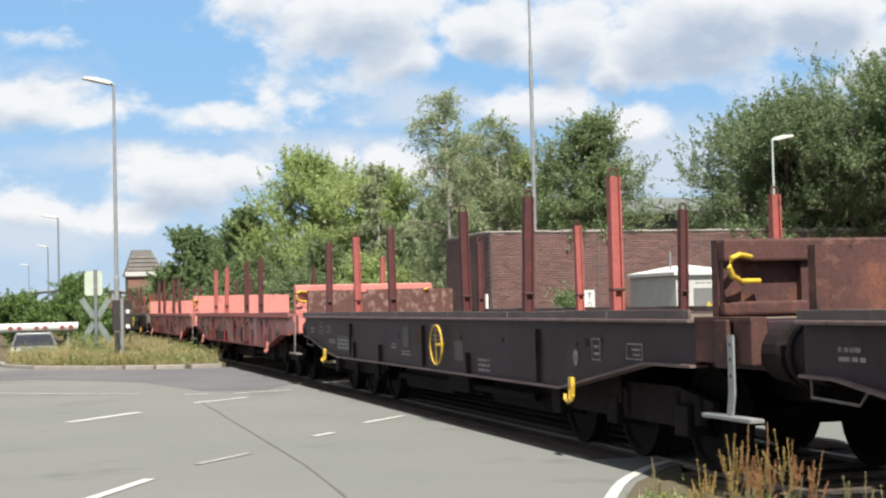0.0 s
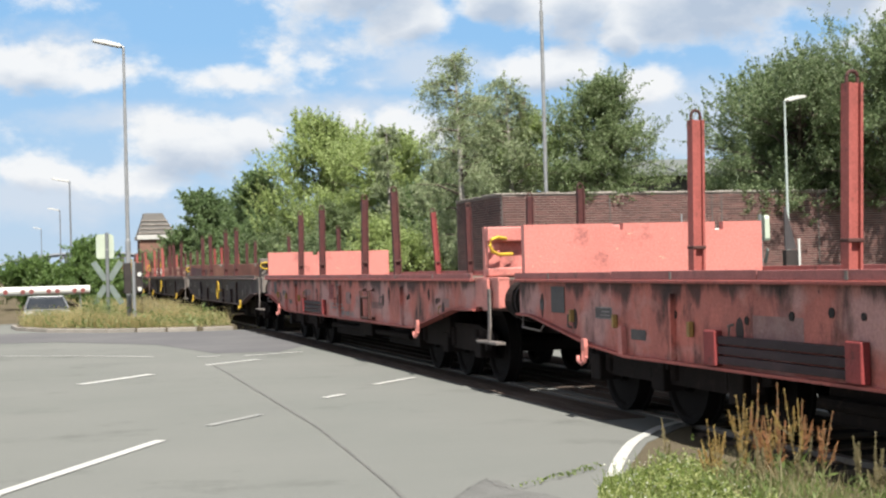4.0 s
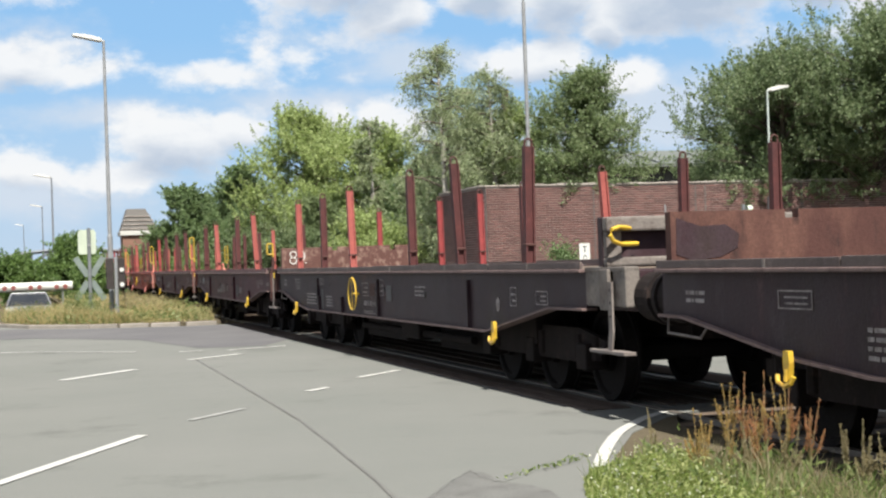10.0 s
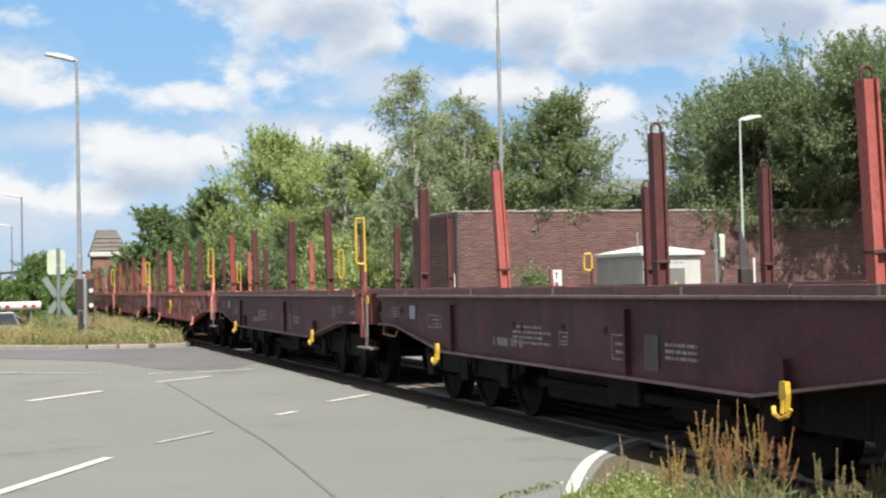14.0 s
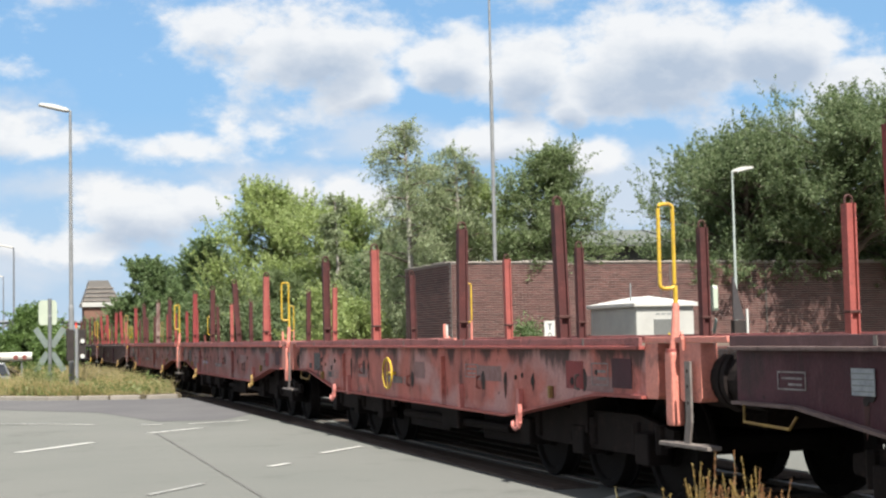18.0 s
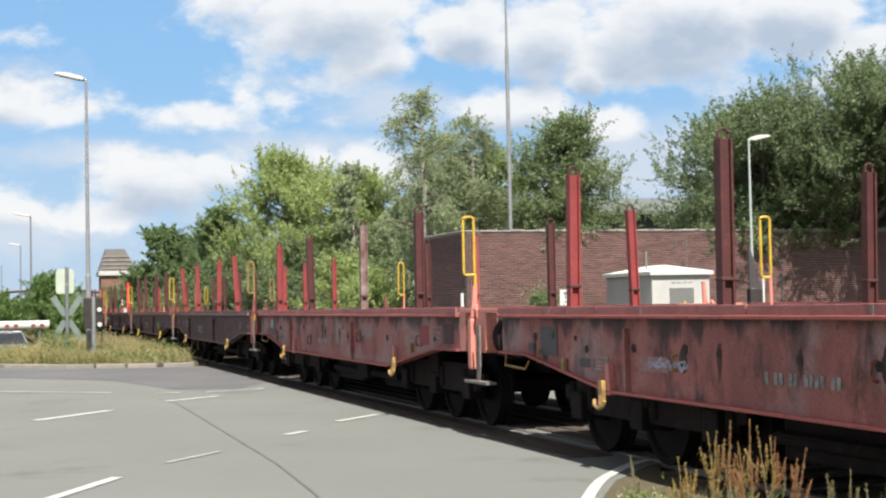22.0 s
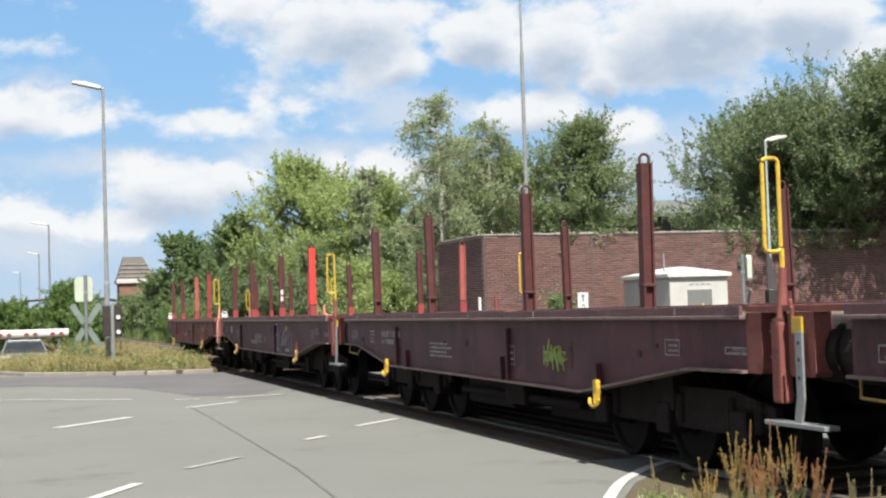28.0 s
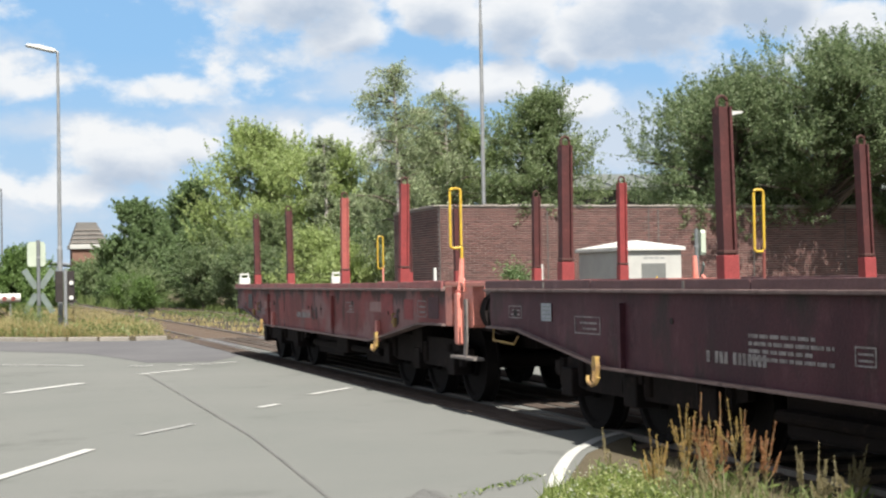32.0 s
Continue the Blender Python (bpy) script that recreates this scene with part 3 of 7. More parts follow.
for a, b, w in (((0.68, 20.05), (1.75, 21.44), 0.16), ((-0.3, 10.0), (1.11, 12.82), 0.11), ((3.25, 16.18), (3.55, 16.51), 0.10),
                ((4.21, 17.7), (4.94, 18.53), 0.10), ((2.74, 23.05), (3.69, 23.91), 0.13), ((3.66, 25.2), (4.75, 25.62), 0.12), ((-4.0, 31.2), (0.78, 27.4), 0.07), ((0.82, 27.3), (2.15, 26.1), 0.09), ((2.85, 25.45), (3.24, 25.30), 0.10), ((-1.2, 17.6), (-0.6, 18.4), 0.14)):
    stripe(a, b, w)
stripe((1.64, 13.82), (2.27, 14.62), 0.085, mat="line_worn")
EDGE = [(2.98, 5.6), (3.0, 6.2), (3.1, 7.2), (3.40, 8.15), (3.67, 8.75), (4.05, 9.55), (4.36, 10.15), (4.70, 10.75), (5.02, 11.2), (5.35, 11.62), (5.8, 12.02), (6.4, 12.35)]
bm = bmesh.new()
ring = []
curve = [Vector(p) for p in EDGE]
for i in range(1, len(curve) - 2):
    p0, p1, p2, p3 = curve[i - 1:i + 3]
    for f in (0.0, 0.25, 0.5, 0.75):
        q = 0.5 * (2 * p1 + (p2 - p0) * f + (2 * p0 - 5 * p1 + 4 * p2 - p3) * f * f + (3 * p1 - 3 * p2 + p3 - p0) * f ** 3)
        d = (p2 - p1).lerp(p3 - p2, f)
        n = Vector((-d.y, d.x)).normalized() * 0.048
        ring.append((bm.verts.new((q.x + n.x, q.y + n.y, 0.008)), bm.verts.new((q.x - n.x, q.y - n.y, 0.008))))
for (a, b), (c, d) in zip(ring, ring[1:]):
    bm.faces.new((b, d, c, a))
tagged(part("edge_line", bm, "line"), "broad curved white edge line of the carriageway", kind="structure")
bm = bmesh.new()
CRACK = [(2.85, 23.4), (2.8, 21.0), (2.66, 16.0), (2.58, 13.2), (2.46, 11.34), (2.31, 9.24), (2.1, 7.2), (1.95, 5.0)]
ring = [(bm.verts.new((x - 0.013, y, 0.006)), bm.verts.new((x + 0.013, y, 0.006))) for x, y in CRACK]
for (a, b), (c, d) in zip(ring, ring[1:]):
    bm.faces.new((a, b, d, c))
tagged(part("asphalt_joint", bm, "mortar_joint"), "tarred joint running down the asphalt", kind="structure")

bm = bmesh.new()
rng = np.random.default_rng(5)
for pts in ([(3.78, 9.40), (3.54, 9.21), (3.31, 9.03), (3.04, 8.77), (2.99, 8.90), (2.99, 9.39), (2.78, 9.04), (2.54, 8.60), (2.33, 8.27), (1.98, 7.63)], [(-2.6, 30.4), (-0.6, 27.6), (0.6, 26.6)]):
    fine = []
    for a, b in zip(pts, pts[1:]):
        for f in np.linspace(0, 1, 6)[:-1]:
            fine.append((a[0] + (b[0] - a[0]) * f + rng.normal() * 0.015, a[1] + (b[1] - a[1]) * f + rng.normal() * 0.02))
    row = [(bm.verts.new((x - 0.008, y, 0.005)), bm.verts.new((x + 0.008, y + 0.006, 0.005))) for x, y in fine]
    for (a, b), (c, d) in zip(row, row[1:]):
        bm.faces.new((a, b, d, c))
flat("worn_patch", [(2.98, 9.34), (3.06, 9.25), (3.03, 8.78), (3.15, 8.58), (3.18, 8.32), (3.11, 7.91), (2.67, 6.84), (1.91, 7.14), (2.40, 8.38), (2.63, 8.80), (2.84, 9.12)], 0.003, "asphalt_worn", label="coarser brownish asphalt patch")
tagged(part("asphalt_cracks", bm, "mortar_joint"), "fine dark cracks in the asphalt", kind="structure")
flat("ballast_bed", [(4.6, -60), (12.4, -60), (12.4, 12.9), (9.0, 12.9), (6.7, 12.5), (5.7, 11.9), (4.9, 10.9), (4.2, 9.5), (3.9, 8.0)], -0.04, "ballast", 0.05, "dark dirty track ballast")
flat("verge", [(2.9, -40), (12.3, -40), (12.3, 2.0), (5.2, 4.0), (5.35, 11.0), (5.9, 12.2), (5.1, 11.5), (4.4, 10.6), (3.8, 9.5), (3.2, 8.15), (2.8, 5.5)], -0.004, "earth", 0.04, "gritty brown verge beside the carriageway")
flat("ballast_bed_far", [(4.9, 37.3), (12.6, 34.6), (12.8, 260), (4.7, 260)], -0.04, "ballast", 0.05, "brown dirty track ballast")


def railway(name, x0, label):
    r = root(name, pose(x0, 0, 0, 0, 0, HEADING), label, "railway track")
    r["kind"] = "structure"
    for s in (-1, 1):
        bm = bmesh.new()
        box(bm, s * GAUGE - 0.016, s * GAUGE + 0.016, -60, 260, -0.12, -0.03)
        box(bm, s * GAUGE - 0.07, s * GAUGE + 0.07, -60, 260, -0.14, -0.115)
        rail = part("rail", bm, "rail", r)
        bm = bmesh.new()
        box(bm, s * GAUGE - 0.036, s * GAUGE + 0.036, -60, 260, -0.03, 0.012)
        part("rail_head", bm, "rail_top", rail, "polished running surface")
    bm = bmesh.new()
    box(bm, -1.3, 1.3, -0.13, 0.13, -0.09, -0.025)
    first = part("sleeper", bm, "wood", r)
    first.matrix_basis = pose(0, 37.9, 0)
    for i in range(1, 90):
        share("sleeper", first, r, pose(0, 37.9 + 0.62 * i, 0))
    for i in range(1, 26):
        share("sleeper", first, r, pose(0, 12.4 - 0.62 * i, 0))


# dark planks added between the rails to deepen the shade under the train
deck_way = root("crossing_deck", pose(track_x(0), 0, 0, 0, 0, HEADING), "dark timber deck added between the rails to deepen the shade under the train", "level crossing deck")
deck_way["kind"] = "structure"
plank = None
for lane in (-1.25, -1.02, -0.44, -0.15, 0.15, 0.44, 1.02, 1.25):
    for k in range(8):
        m = pose(lane, 13.9 + 3.02 * k, random.uniform(-0.003, 0.003))
        if plank is None:
            bm = bmesh.new()
            box(bm, -0.105, 0.105, -1.49, 1.49, -0.02, 0.014, 0.005)
            plank = part("plank", bm, "shade_timber", deck_way)
            plank.matrix_basis = m
        else:
            share("plank", plank, deck_way, m)
railway("railway_track", track_x(0), "running track with worn rails set in the asphalt")
railway("railway_siding", track_x(0) + 4.3, "second rusty track beside the first")

ISLAND = [(1.8, 47.6), (0.55, 45.9), (-0.35, 44.2), (-0.2, 42.0), (0.6, 39.8), (2.0, 38.2), (4.2, 36.9), (5.2, 37.0), (5.3, 38.5), (5.3, 110), (2.4, 110), (2.2, 56)]
flat("traffic_island", ISLAND, 0.10, "earth", 0.16, "raised island of dry grass by the crossing")

# ======== the train ========
# metres a second, every two seconds
SPEED = [7.878, 7.478, 7.117, 6.863, 6.524, 6.251, 6.112, 6.033, 6.02, 5.943, 5.889, 5.88, 5.84, 5.8, 5.774, 5.752, 5.772]


def travelled(t):
    """Metres that the train has rolled since the start, slowing a little."""
    s = 0.0
    for i in range(16):
        a, b = SPEED[i], SPEED[i + 1]
        u = min(max(t - 2 * i, 0.0), 2.0)
        s += a * u + (b - a) * u * u / 4
    return s


def at_track(y):
    return pose(track_x(y), y, 0, 0, 0, HEADING)


DECK = 1.31
WAGONS, WHEELSETS = [], []


def outline_of(length):
    """The lower edge of the deep fish-bellied side, from the far end to the near one: (y, z)."""
    if length > 14:
        return [(0.0, 0.95), (-0.4, 0.945), (-2.0, 0.71), (-2.8, 0.65), (-(length - 2.75), 0.65), (-(length - 0.85), 0.95), (-length, 0.955)]
    return [(0.0, 0.94), (-0.75, 0.935), (-2.6, 0.68), (-(length - 2.95), 0.645), (-(length - 0.85), 0.92), (-length, 0.925)]


def channel(bm, w, d, z0, z1, t=0.018):
    """A U-shaped steel post, open towards the wagon's end."""
    prism(bm, [(-d / 2, -w / 2), (d / 2, -w / 2), (d / 2, w / 2), (-d / 2, w / 2), (-d / 2, w / 2 - t), (-d / 2 + 0.032, w / 2 - t), (-d / 2 + 0.032, -w / 2 + t), (-d / 2, -w / 2 + t)], "z", z0, z1)
    return bm


PIECES = {}


def piece(key, build, mat, parent, name, m, label="", smooth=False):
    """A repeated part: built once for each material, and shared by the rest."""
    k = (key, mat)
    if k in PIECES:
        return share(name, PIECES[k], parent, m, label)
    bm = bmesh.new()
    build(bm)
    ob = part(name, bm, mat, parent, label, smooth)
    ob.matrix_basis = m
    PIECES[k] = ob
    return ob


def stake_bm(bm):
    channel(bm, 0.102, 0.10, 0.0, 1.26)


def stake_head_bm(bm):
    arch = [(0.0, -0.040 * math.cos(k * math.pi / 8), 1.295 + 0.042 * math.sin(k * math.pi / 8)) for k in range(9)]
    tube(bm, [(0.0, -0.040, 1.255)] + arch + [(0.0, 0.040, 1.255)], 0.0125, 7)


def collar_bm(bm):
    box(bm, -0.056, 0.056, -0.057, 0.057, 0.245, 0.270, 0.006)


def socket_bm(bm):
    box(bm, -0.057, 0.057, -0.059, 0.059, 0.0, 0.235, 0.006)


def hook_bm(bm):
    prism(bm, [(-0.034, 0.08), (0.034, 0.08), (0.042, 0.0), (0.024, -0.11), (-0.024, -0.11), (-0.042, 0.0)], "x", -0.03, 0.008)
    tube(bm, [(-0.02, 0.0, -0.04), (-0.035, 0.0, -0.125)], 0.022, 8, r_end=0.017)
    tube(bm, [(-0.035, -0.105, -0.085), (-0.045, -0.085, -0.128), (-0.045, 0.0, -0.155), (-0.045, 0.085, -0.128), (-0.035, 0.105, -0.085)], 0.017, 7)


def gusset_bm(bm):
    prism(bm, [(-0.05, 0.0), (0.05, 0.0), (0.03, 0.26), (-0.03, 0.26)], "x", -0.05, 0.0)


def wheelset_bm(bm):
    half = [(1.10, 0.0), (1.10, 0.085), (0.87, 0.085), (0.87, 0.16), (0.81, 0.17), (0.80, 0.38), (0.835, 0.40), (0.835, 0.455), (0.72, 0.465), (0.715, 0.49), (0.685, 0.49), (0.68, 0.40), (0.73, 0.37), (0.73, 0.16), (0.66, 0.15), (0.66, 0.085)]
    profile = half + [(-x, r) for x, r in reversed(half)]
    n, rings = 26, []
    for x, r in profile:
        rings.append([bm.verts.new((x, r * math.cos(2 * math.pi * k / n), r * math.sin(2 * math.pi * k / n))) for k in range(n)] if r else [bm.verts.new((x, 0, 0))])
    for u, v in zip(rings, rings[1:]):
        for k in range(n):
            q = (k + 1) % n
            if len(u) == 1:
                bm.faces.new((u[0], v[k], v[q]))
            elif len(v) == 1:
                bm.faces.new((u[q], u[k], v[0]))
            else:
                bm.faces.new((u[k], v[k], v[q], u[q]))
    bmesh.ops.recalc_face_normals(bm, faces=bm.faces[:])


def bogie(parent, y, axles, spacing):
    half = spacing * (axles - 1) / 2
    bm = bmesh.new()
    for s in (-1, 1):
        prism(bm, [(-half - 0.45, 0.50), (-half - 0.45, 0.62), (-half + 0.2, 0.72), (half - 0.2, 0.72), (half + 0.45, 0.62), (half + 0.45, 0.50), (half - 0.3, 0.38), (-half + 0.3, 0.38)], "x", s * 0.98, s * 1.04)
        for k in range(axles):
            yy = -half + k * spacing
            box(bm, s * 0.9, s * 1.12, yy - 0.13, yy + 0.13, 0.32, 0.58, 0.02)
            for q in (-0.22, 0.22):
                tube(bm, [(s * 1.02, yy + q, 0.42), (s * 1.02, yy + q, 0.66)], 0.07, 8)
    box(bm, -1.1, 1.1, -0.2, 0.2, 0.52, 0.86)
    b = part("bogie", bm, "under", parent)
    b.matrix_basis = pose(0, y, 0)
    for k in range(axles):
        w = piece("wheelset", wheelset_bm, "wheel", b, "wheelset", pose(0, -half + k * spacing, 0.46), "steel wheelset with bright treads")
        WHEELSETS.append((w, -half + k * spacing))
    return b


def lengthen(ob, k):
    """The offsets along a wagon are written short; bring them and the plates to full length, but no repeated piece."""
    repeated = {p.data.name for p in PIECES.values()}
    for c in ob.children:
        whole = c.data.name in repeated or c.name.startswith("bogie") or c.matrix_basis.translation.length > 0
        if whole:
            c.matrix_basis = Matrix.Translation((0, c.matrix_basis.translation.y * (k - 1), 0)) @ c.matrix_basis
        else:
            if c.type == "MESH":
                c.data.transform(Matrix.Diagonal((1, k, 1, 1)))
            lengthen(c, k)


def wagon(rear, long, panel, front, stakes, near_cols, far_cols, wall=None, wall_front=None, wheel_at=None, label="", wheel_r=0.245, hook="yellow", rail="yellow", grab=None, step="step", bars=(), gussets=(), patches=(), louver=(), louver_frame=(), stains=6, patch_wall=False, chalk=False, tag=None, tail=False, loop_drop=0.0, socket=None, drips=0, far_stakes=None, lean=()):
    length = 15.35 if long else 12.18
    r = root("flat_wagon", at_track(rear), label, "railway wagon", "wagons of the train")
    WAGONS.append((r, rear))
    low = outline_of(length)
    top = [(-length, DECK - 0.03), (0.0, DECK - 0.03)]
    for s in (-1, 1):
        bm = bmesh.new()
        prism(bm, low + top, "x", s * 1.36, s * 1.395)
        side = part("side_panel", bm, panel, r)
        # flanges coloured paler than the panel to hold the highlight along their edges
        bm = bmesh.new()
        for (a, za), (b, zb) in zip(low, low[1:]):
            prism(bm, [(a, za), (b, zb), (b, zb - 0.022), (a, za - 0.022)], "x", s * 1.30, s * 1.45)
        part("lower_flange", bm, "stake_salmon" if panel in ("red", "red_pale") else "flange_dust_lit", side)
        bm = bmesh.new()
        box(bm, s * 1.33, s * 1.468, -length, 0.0, DECK - 0.028, DECK, 0.006)
        part("top_flange", bm, "stake_salmon" if panel in ("red", "red_pale") else "flange_dust_lit", side)
        # the raised strip of the deck, in lengths with open joints
        n_strip = 6 if long else 5
        step_len = length / n_strip
        for k in range(n_strip):
            a0, drop = k * step_len, random.uniform(0.0, 0.012)
            bm = bmesh.new()
            box(bm, s * 1.424, s * 1.452, -a0 - step_len + 0.006, -a0 - 0.006, DECK + 0.002, DECK + 0.078 - drop, 0.005)
            part("deck_strip", bm, "edge_black" if panel == "black" else "edge_red" if panel.startswith("red") else "edge_brown", side)
        # stiffening plates along the side
        n = 5 if long else 4
        for k in range(n):
            yy = -length * (0.24 + 0.15 * k * (4 / (n - 1)) * 0.9)
            bm = bmesh.new()
            box(bm, s * 1.395, s * 1.44, yy - 0.018, yy + 0.018, 0.66, 1.20)
            if k % 2 == 0:
                part("stiffener", bm, panel, side)
            else:
                bm.free()
        for yy, mt in gussets:
            if s < 0:
                piece("gusset", gusset_bm, mt, side, "gusset", pose(s * 1.395, -yy, 0.64), "")
        for yy in ((1.95, 12.99) if long else (2.55, 9.69)):
            piece("hook", hook_bm, hook, r, "rope_hook", pose(s * 1.46, -yy, 0.68, 0, 0, 0 if s < 0 else 180), "painted rope hook")
    bm = bmesh.new()
    box(bm, -1.34, 1.34, -length - (0.84 if long else 0.58), -0.02, DECK - 0.10, DECK - 0.02)
    part("deck", bm, "wood", r, "timber deck boards")
    bm = bmesh.new()
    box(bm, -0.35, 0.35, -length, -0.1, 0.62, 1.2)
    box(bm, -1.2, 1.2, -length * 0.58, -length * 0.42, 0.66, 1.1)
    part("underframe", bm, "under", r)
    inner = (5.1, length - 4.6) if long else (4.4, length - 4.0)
    # dark boxes added between the bogies to block sunlit ground and fill the shade
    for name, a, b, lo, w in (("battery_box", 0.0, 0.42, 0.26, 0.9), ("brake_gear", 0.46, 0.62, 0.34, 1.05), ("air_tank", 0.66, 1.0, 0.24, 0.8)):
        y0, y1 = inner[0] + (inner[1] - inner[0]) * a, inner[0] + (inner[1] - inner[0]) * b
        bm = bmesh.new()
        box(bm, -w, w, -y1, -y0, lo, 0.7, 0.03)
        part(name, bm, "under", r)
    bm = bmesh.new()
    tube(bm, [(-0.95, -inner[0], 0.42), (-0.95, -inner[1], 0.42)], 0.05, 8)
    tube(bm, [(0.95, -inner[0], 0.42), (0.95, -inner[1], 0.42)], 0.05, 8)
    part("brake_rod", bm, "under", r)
    # end section with the buffer beam
    deep = 0.86 if long else 0.60
    bm = bmesh.new()
    box(bm, -1.27, 1.27, -length - deep, -length - 0.002, 0.94, DECK - 0.01, 0.012)
    head = part("end_section", bm, "rust_dark" if front in ("salmon", "salmon_lit") else "black", r)
    for s in (-1, 1):
        for a, b in (((0.004, 0.36), (0.60, 0.86)) if long else ((0.004, 0.21), (0.55, 0.86))):
            bm = bmesh.new()
            if long:
                box(bm, s * 1.27, s * 1.405, -length - b, -length - a, 0.98, DECK + 0.015, 0.015)
            else:
                # a plate with rounded lower corners
                z0, c = 0.905, 0.03
                prism(bm, [(-length - b, z0 + c), (-length - b + c * 0.4, z0 + c * 0.3), (-length - b + c, z0), (-length - a - c, z0), (-length - a - c * 0.4, z0 + c * 0.3), (-length - a, z0 + c), (-length - a, DECK + 0.02), (-length - b, DECK + 0.02)], "x", s * 1.272, s * 1.405)
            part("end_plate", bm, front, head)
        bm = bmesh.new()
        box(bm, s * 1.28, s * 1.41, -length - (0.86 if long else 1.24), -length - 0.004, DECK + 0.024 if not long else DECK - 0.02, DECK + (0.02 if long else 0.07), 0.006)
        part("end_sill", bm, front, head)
        if not long:
            bm = bmesh.new()
            box(bm, s * 1.272, s * 1.312, -length - 0.553, -length - 0.207, 0.93, DECK + 0.01)
            part("recess_plate", bm, front, head)
            bm = bmesh.new()
            for z in (1.02, 1.20):
                tube(bm, [(s * 1.34, -length - 0.205, z), (s * 1.34, -length - 0.555, z)], 0.012, 6)
            part("lock_rod", bm, "step", head)
    bm = bmesh.new()
    box(bm, -1.30, 1.30, -0.12, 0.03, 0.92, DECK - 0.1, 0.01)
    part("buffer_beam", bm, panel, r)
    for s in (-1, 1):
        reach = ((-length - 0.86, -length - 1.10, -length - 1.16), (0.03, 0.24, 0.30)) if long else ((-length - deep, -length - 0.95, -length - 1.01), (0.0, 0.24, 0.30))
        for y0, y1, y2 in reach:
            bm = bmesh.new()
            tube(bm, [(s * 1.12, y0, 1.07), (s * 1.12, y1, 1.07)], 0.215, 20)
            tube(bm, [(s * 1.12, y1, 1.07), (s * 1.12, y2, 1.07)], 0.242, 24)
            part("buffer", bm, "under", r, "black steel buffer")
    for y0, y1 in ((-length - 0.86, -length - 1.05), (0.03, 0.25)):
        bm = bmesh.new()
        tube(bm, [(0, y0, 1.0), (0, y1, 0.98)], 0.05, 8)
        box(bm, -0.1, 0.1, min(y0, y1) + 0.02, min(y0, y1) + 0.12, 0.88, 1.1, 0.01)
        part("coupling", bm, "under", r)
    # step and handrail at the end section
    ys = -length - (0.47 if long else 0.58)
    for s in (-1, 1):
        bm = bmesh.new()
        if long:
            box(bm, s * 1.395, s * 1.44, ys - 0.09, ys + 0.09, 0.95, DECK, 0.008)
            part("bracket_plate", bm, front, head)
        else:
            yp = -length - 0.46
            box(bm, s * 1.355, s * 1.455, yp - 0.058, yp + 0.058, 0.72, DECK - 0.04, 0.022)
            tube(bm, [(s * 1.40, yp, DECK - 0.05), (s * 1.385, yp, DECK + 0.12), (s * 1.375, yp, DECK + 0.32)], 0.036, 10, r_end=0.026)
            part("handrail_socket", bm, front, head, "stout painted post socket")
            bm = bmesh.new()
            tube(bm, [(s * 1.403, yp, DECK - 0.05), (s * 1.403, yp, DECK - 0.02)], 0.056, 12)
            part("socket_ring", bm, "stake_salmon" if front == "salmon_lit" else "rust_dark", head)
        if not long:
            bm = bmesh.new()
            tube(bm, [(s * 1.41, -length - 0.62, 1.28), (s * 1.42, -length - 0.63, 1.36), (s * 1.40, -length - 0.58, 1.41)], 0.016, 6)
            part("release_lever", bm, front, head)
        bm = bmesh.new()
        prism(bm, [(ys - 0.20, 1.2), (ys - 0.12, 1.2), (ys - 0.12, 0.78), (ys - 0.08, 0.60), (ys - 0.16, 0.60), (ys - 0.20, 0.76)], "x", s * 1.435, s * 1.452)
        st = part("step_bracket", bm, step, r)
        bm = bmesh.new()
        for z in (1.13, 1.02, 0.90):
            disc(bm, (s * 1.4525, ys - 0.16, z), (1, 0, 0), 0.014, 0.004, 8)
        tagged(part("bolt_holes", bm, "dark", st), kind="stuff")
        bm = bmesh.new()
        box(bm, s * 1.36, s * 1.475, ys - 0.46, ys + 0.26, 0.575, 0.605, 0.005)
        part("step_tread", bm, step, st, "weathered step tread")
        bm = bmesh.new()
        tube(bm, [(s * 1.38, -0.05, 0.92), (s * 1.40, -0.08, 0.80), (s * 1.40, -0.62, 0.78), (s * 1.38, -0.68, 0.86)], 0.011, 6)
        part("grab_bar", bm, "step" if long else "ochre", r)
        if not long and front != "salmon_lit":
            bm = bmesh.new()
            box(bm, s * 1.407, s * 1.425, -length - 0.74, -length - 0.62, 1.19, 1.30, 0.004)
            part("marker_plate", bm, "yellow", head, "small yellow marker plate")
        if rail and not long:
            bm = bmesh.new()
            z0, z1, a = 1.74, 2.37, -length - 0.45
            if s > 0:
                z0, z1, a = 1.64, 2.27, -0.55
            z0, z1 = z0 - loop_drop * 0.13, z1 - loop_drop
            u, v = (s * 1.495, s * 1.375) if s < 0 else (s * 1.375, s * 1.265)
            c_r = 0.032
            loop = []
            for qx, qz, start in ((u - math.copysign(c_r, u - v), z1 - c_r, 0), (v + math.copysign(c_r, u - v), z1 - c_r, 1), (v + math.copysign(c_r, u - v), z0 + c_r, 2), (u - math.copysign(c_r, u - v), z0 + c_r, 3)):
                for k in range(4):
                    ang = (start + k / 3) * math.pi / 2
                    loop.append((qx + math.copysign(c_r, u - v) * math.cos(ang), a, qz + c_r * math.sin(ang)))
            tube(bm, loop + loop[:1], 0.0145, 7)
            hr = part("handrail", bm, rail, r, "yellow tubular handrail")
            bm = bmesh.new()
            tube(bm, [(s * 1.37, a, z0 + 0.02), (s * 1.37, a, DECK + (0.30 if s < 0 else 0.02))], 0.017, 7)
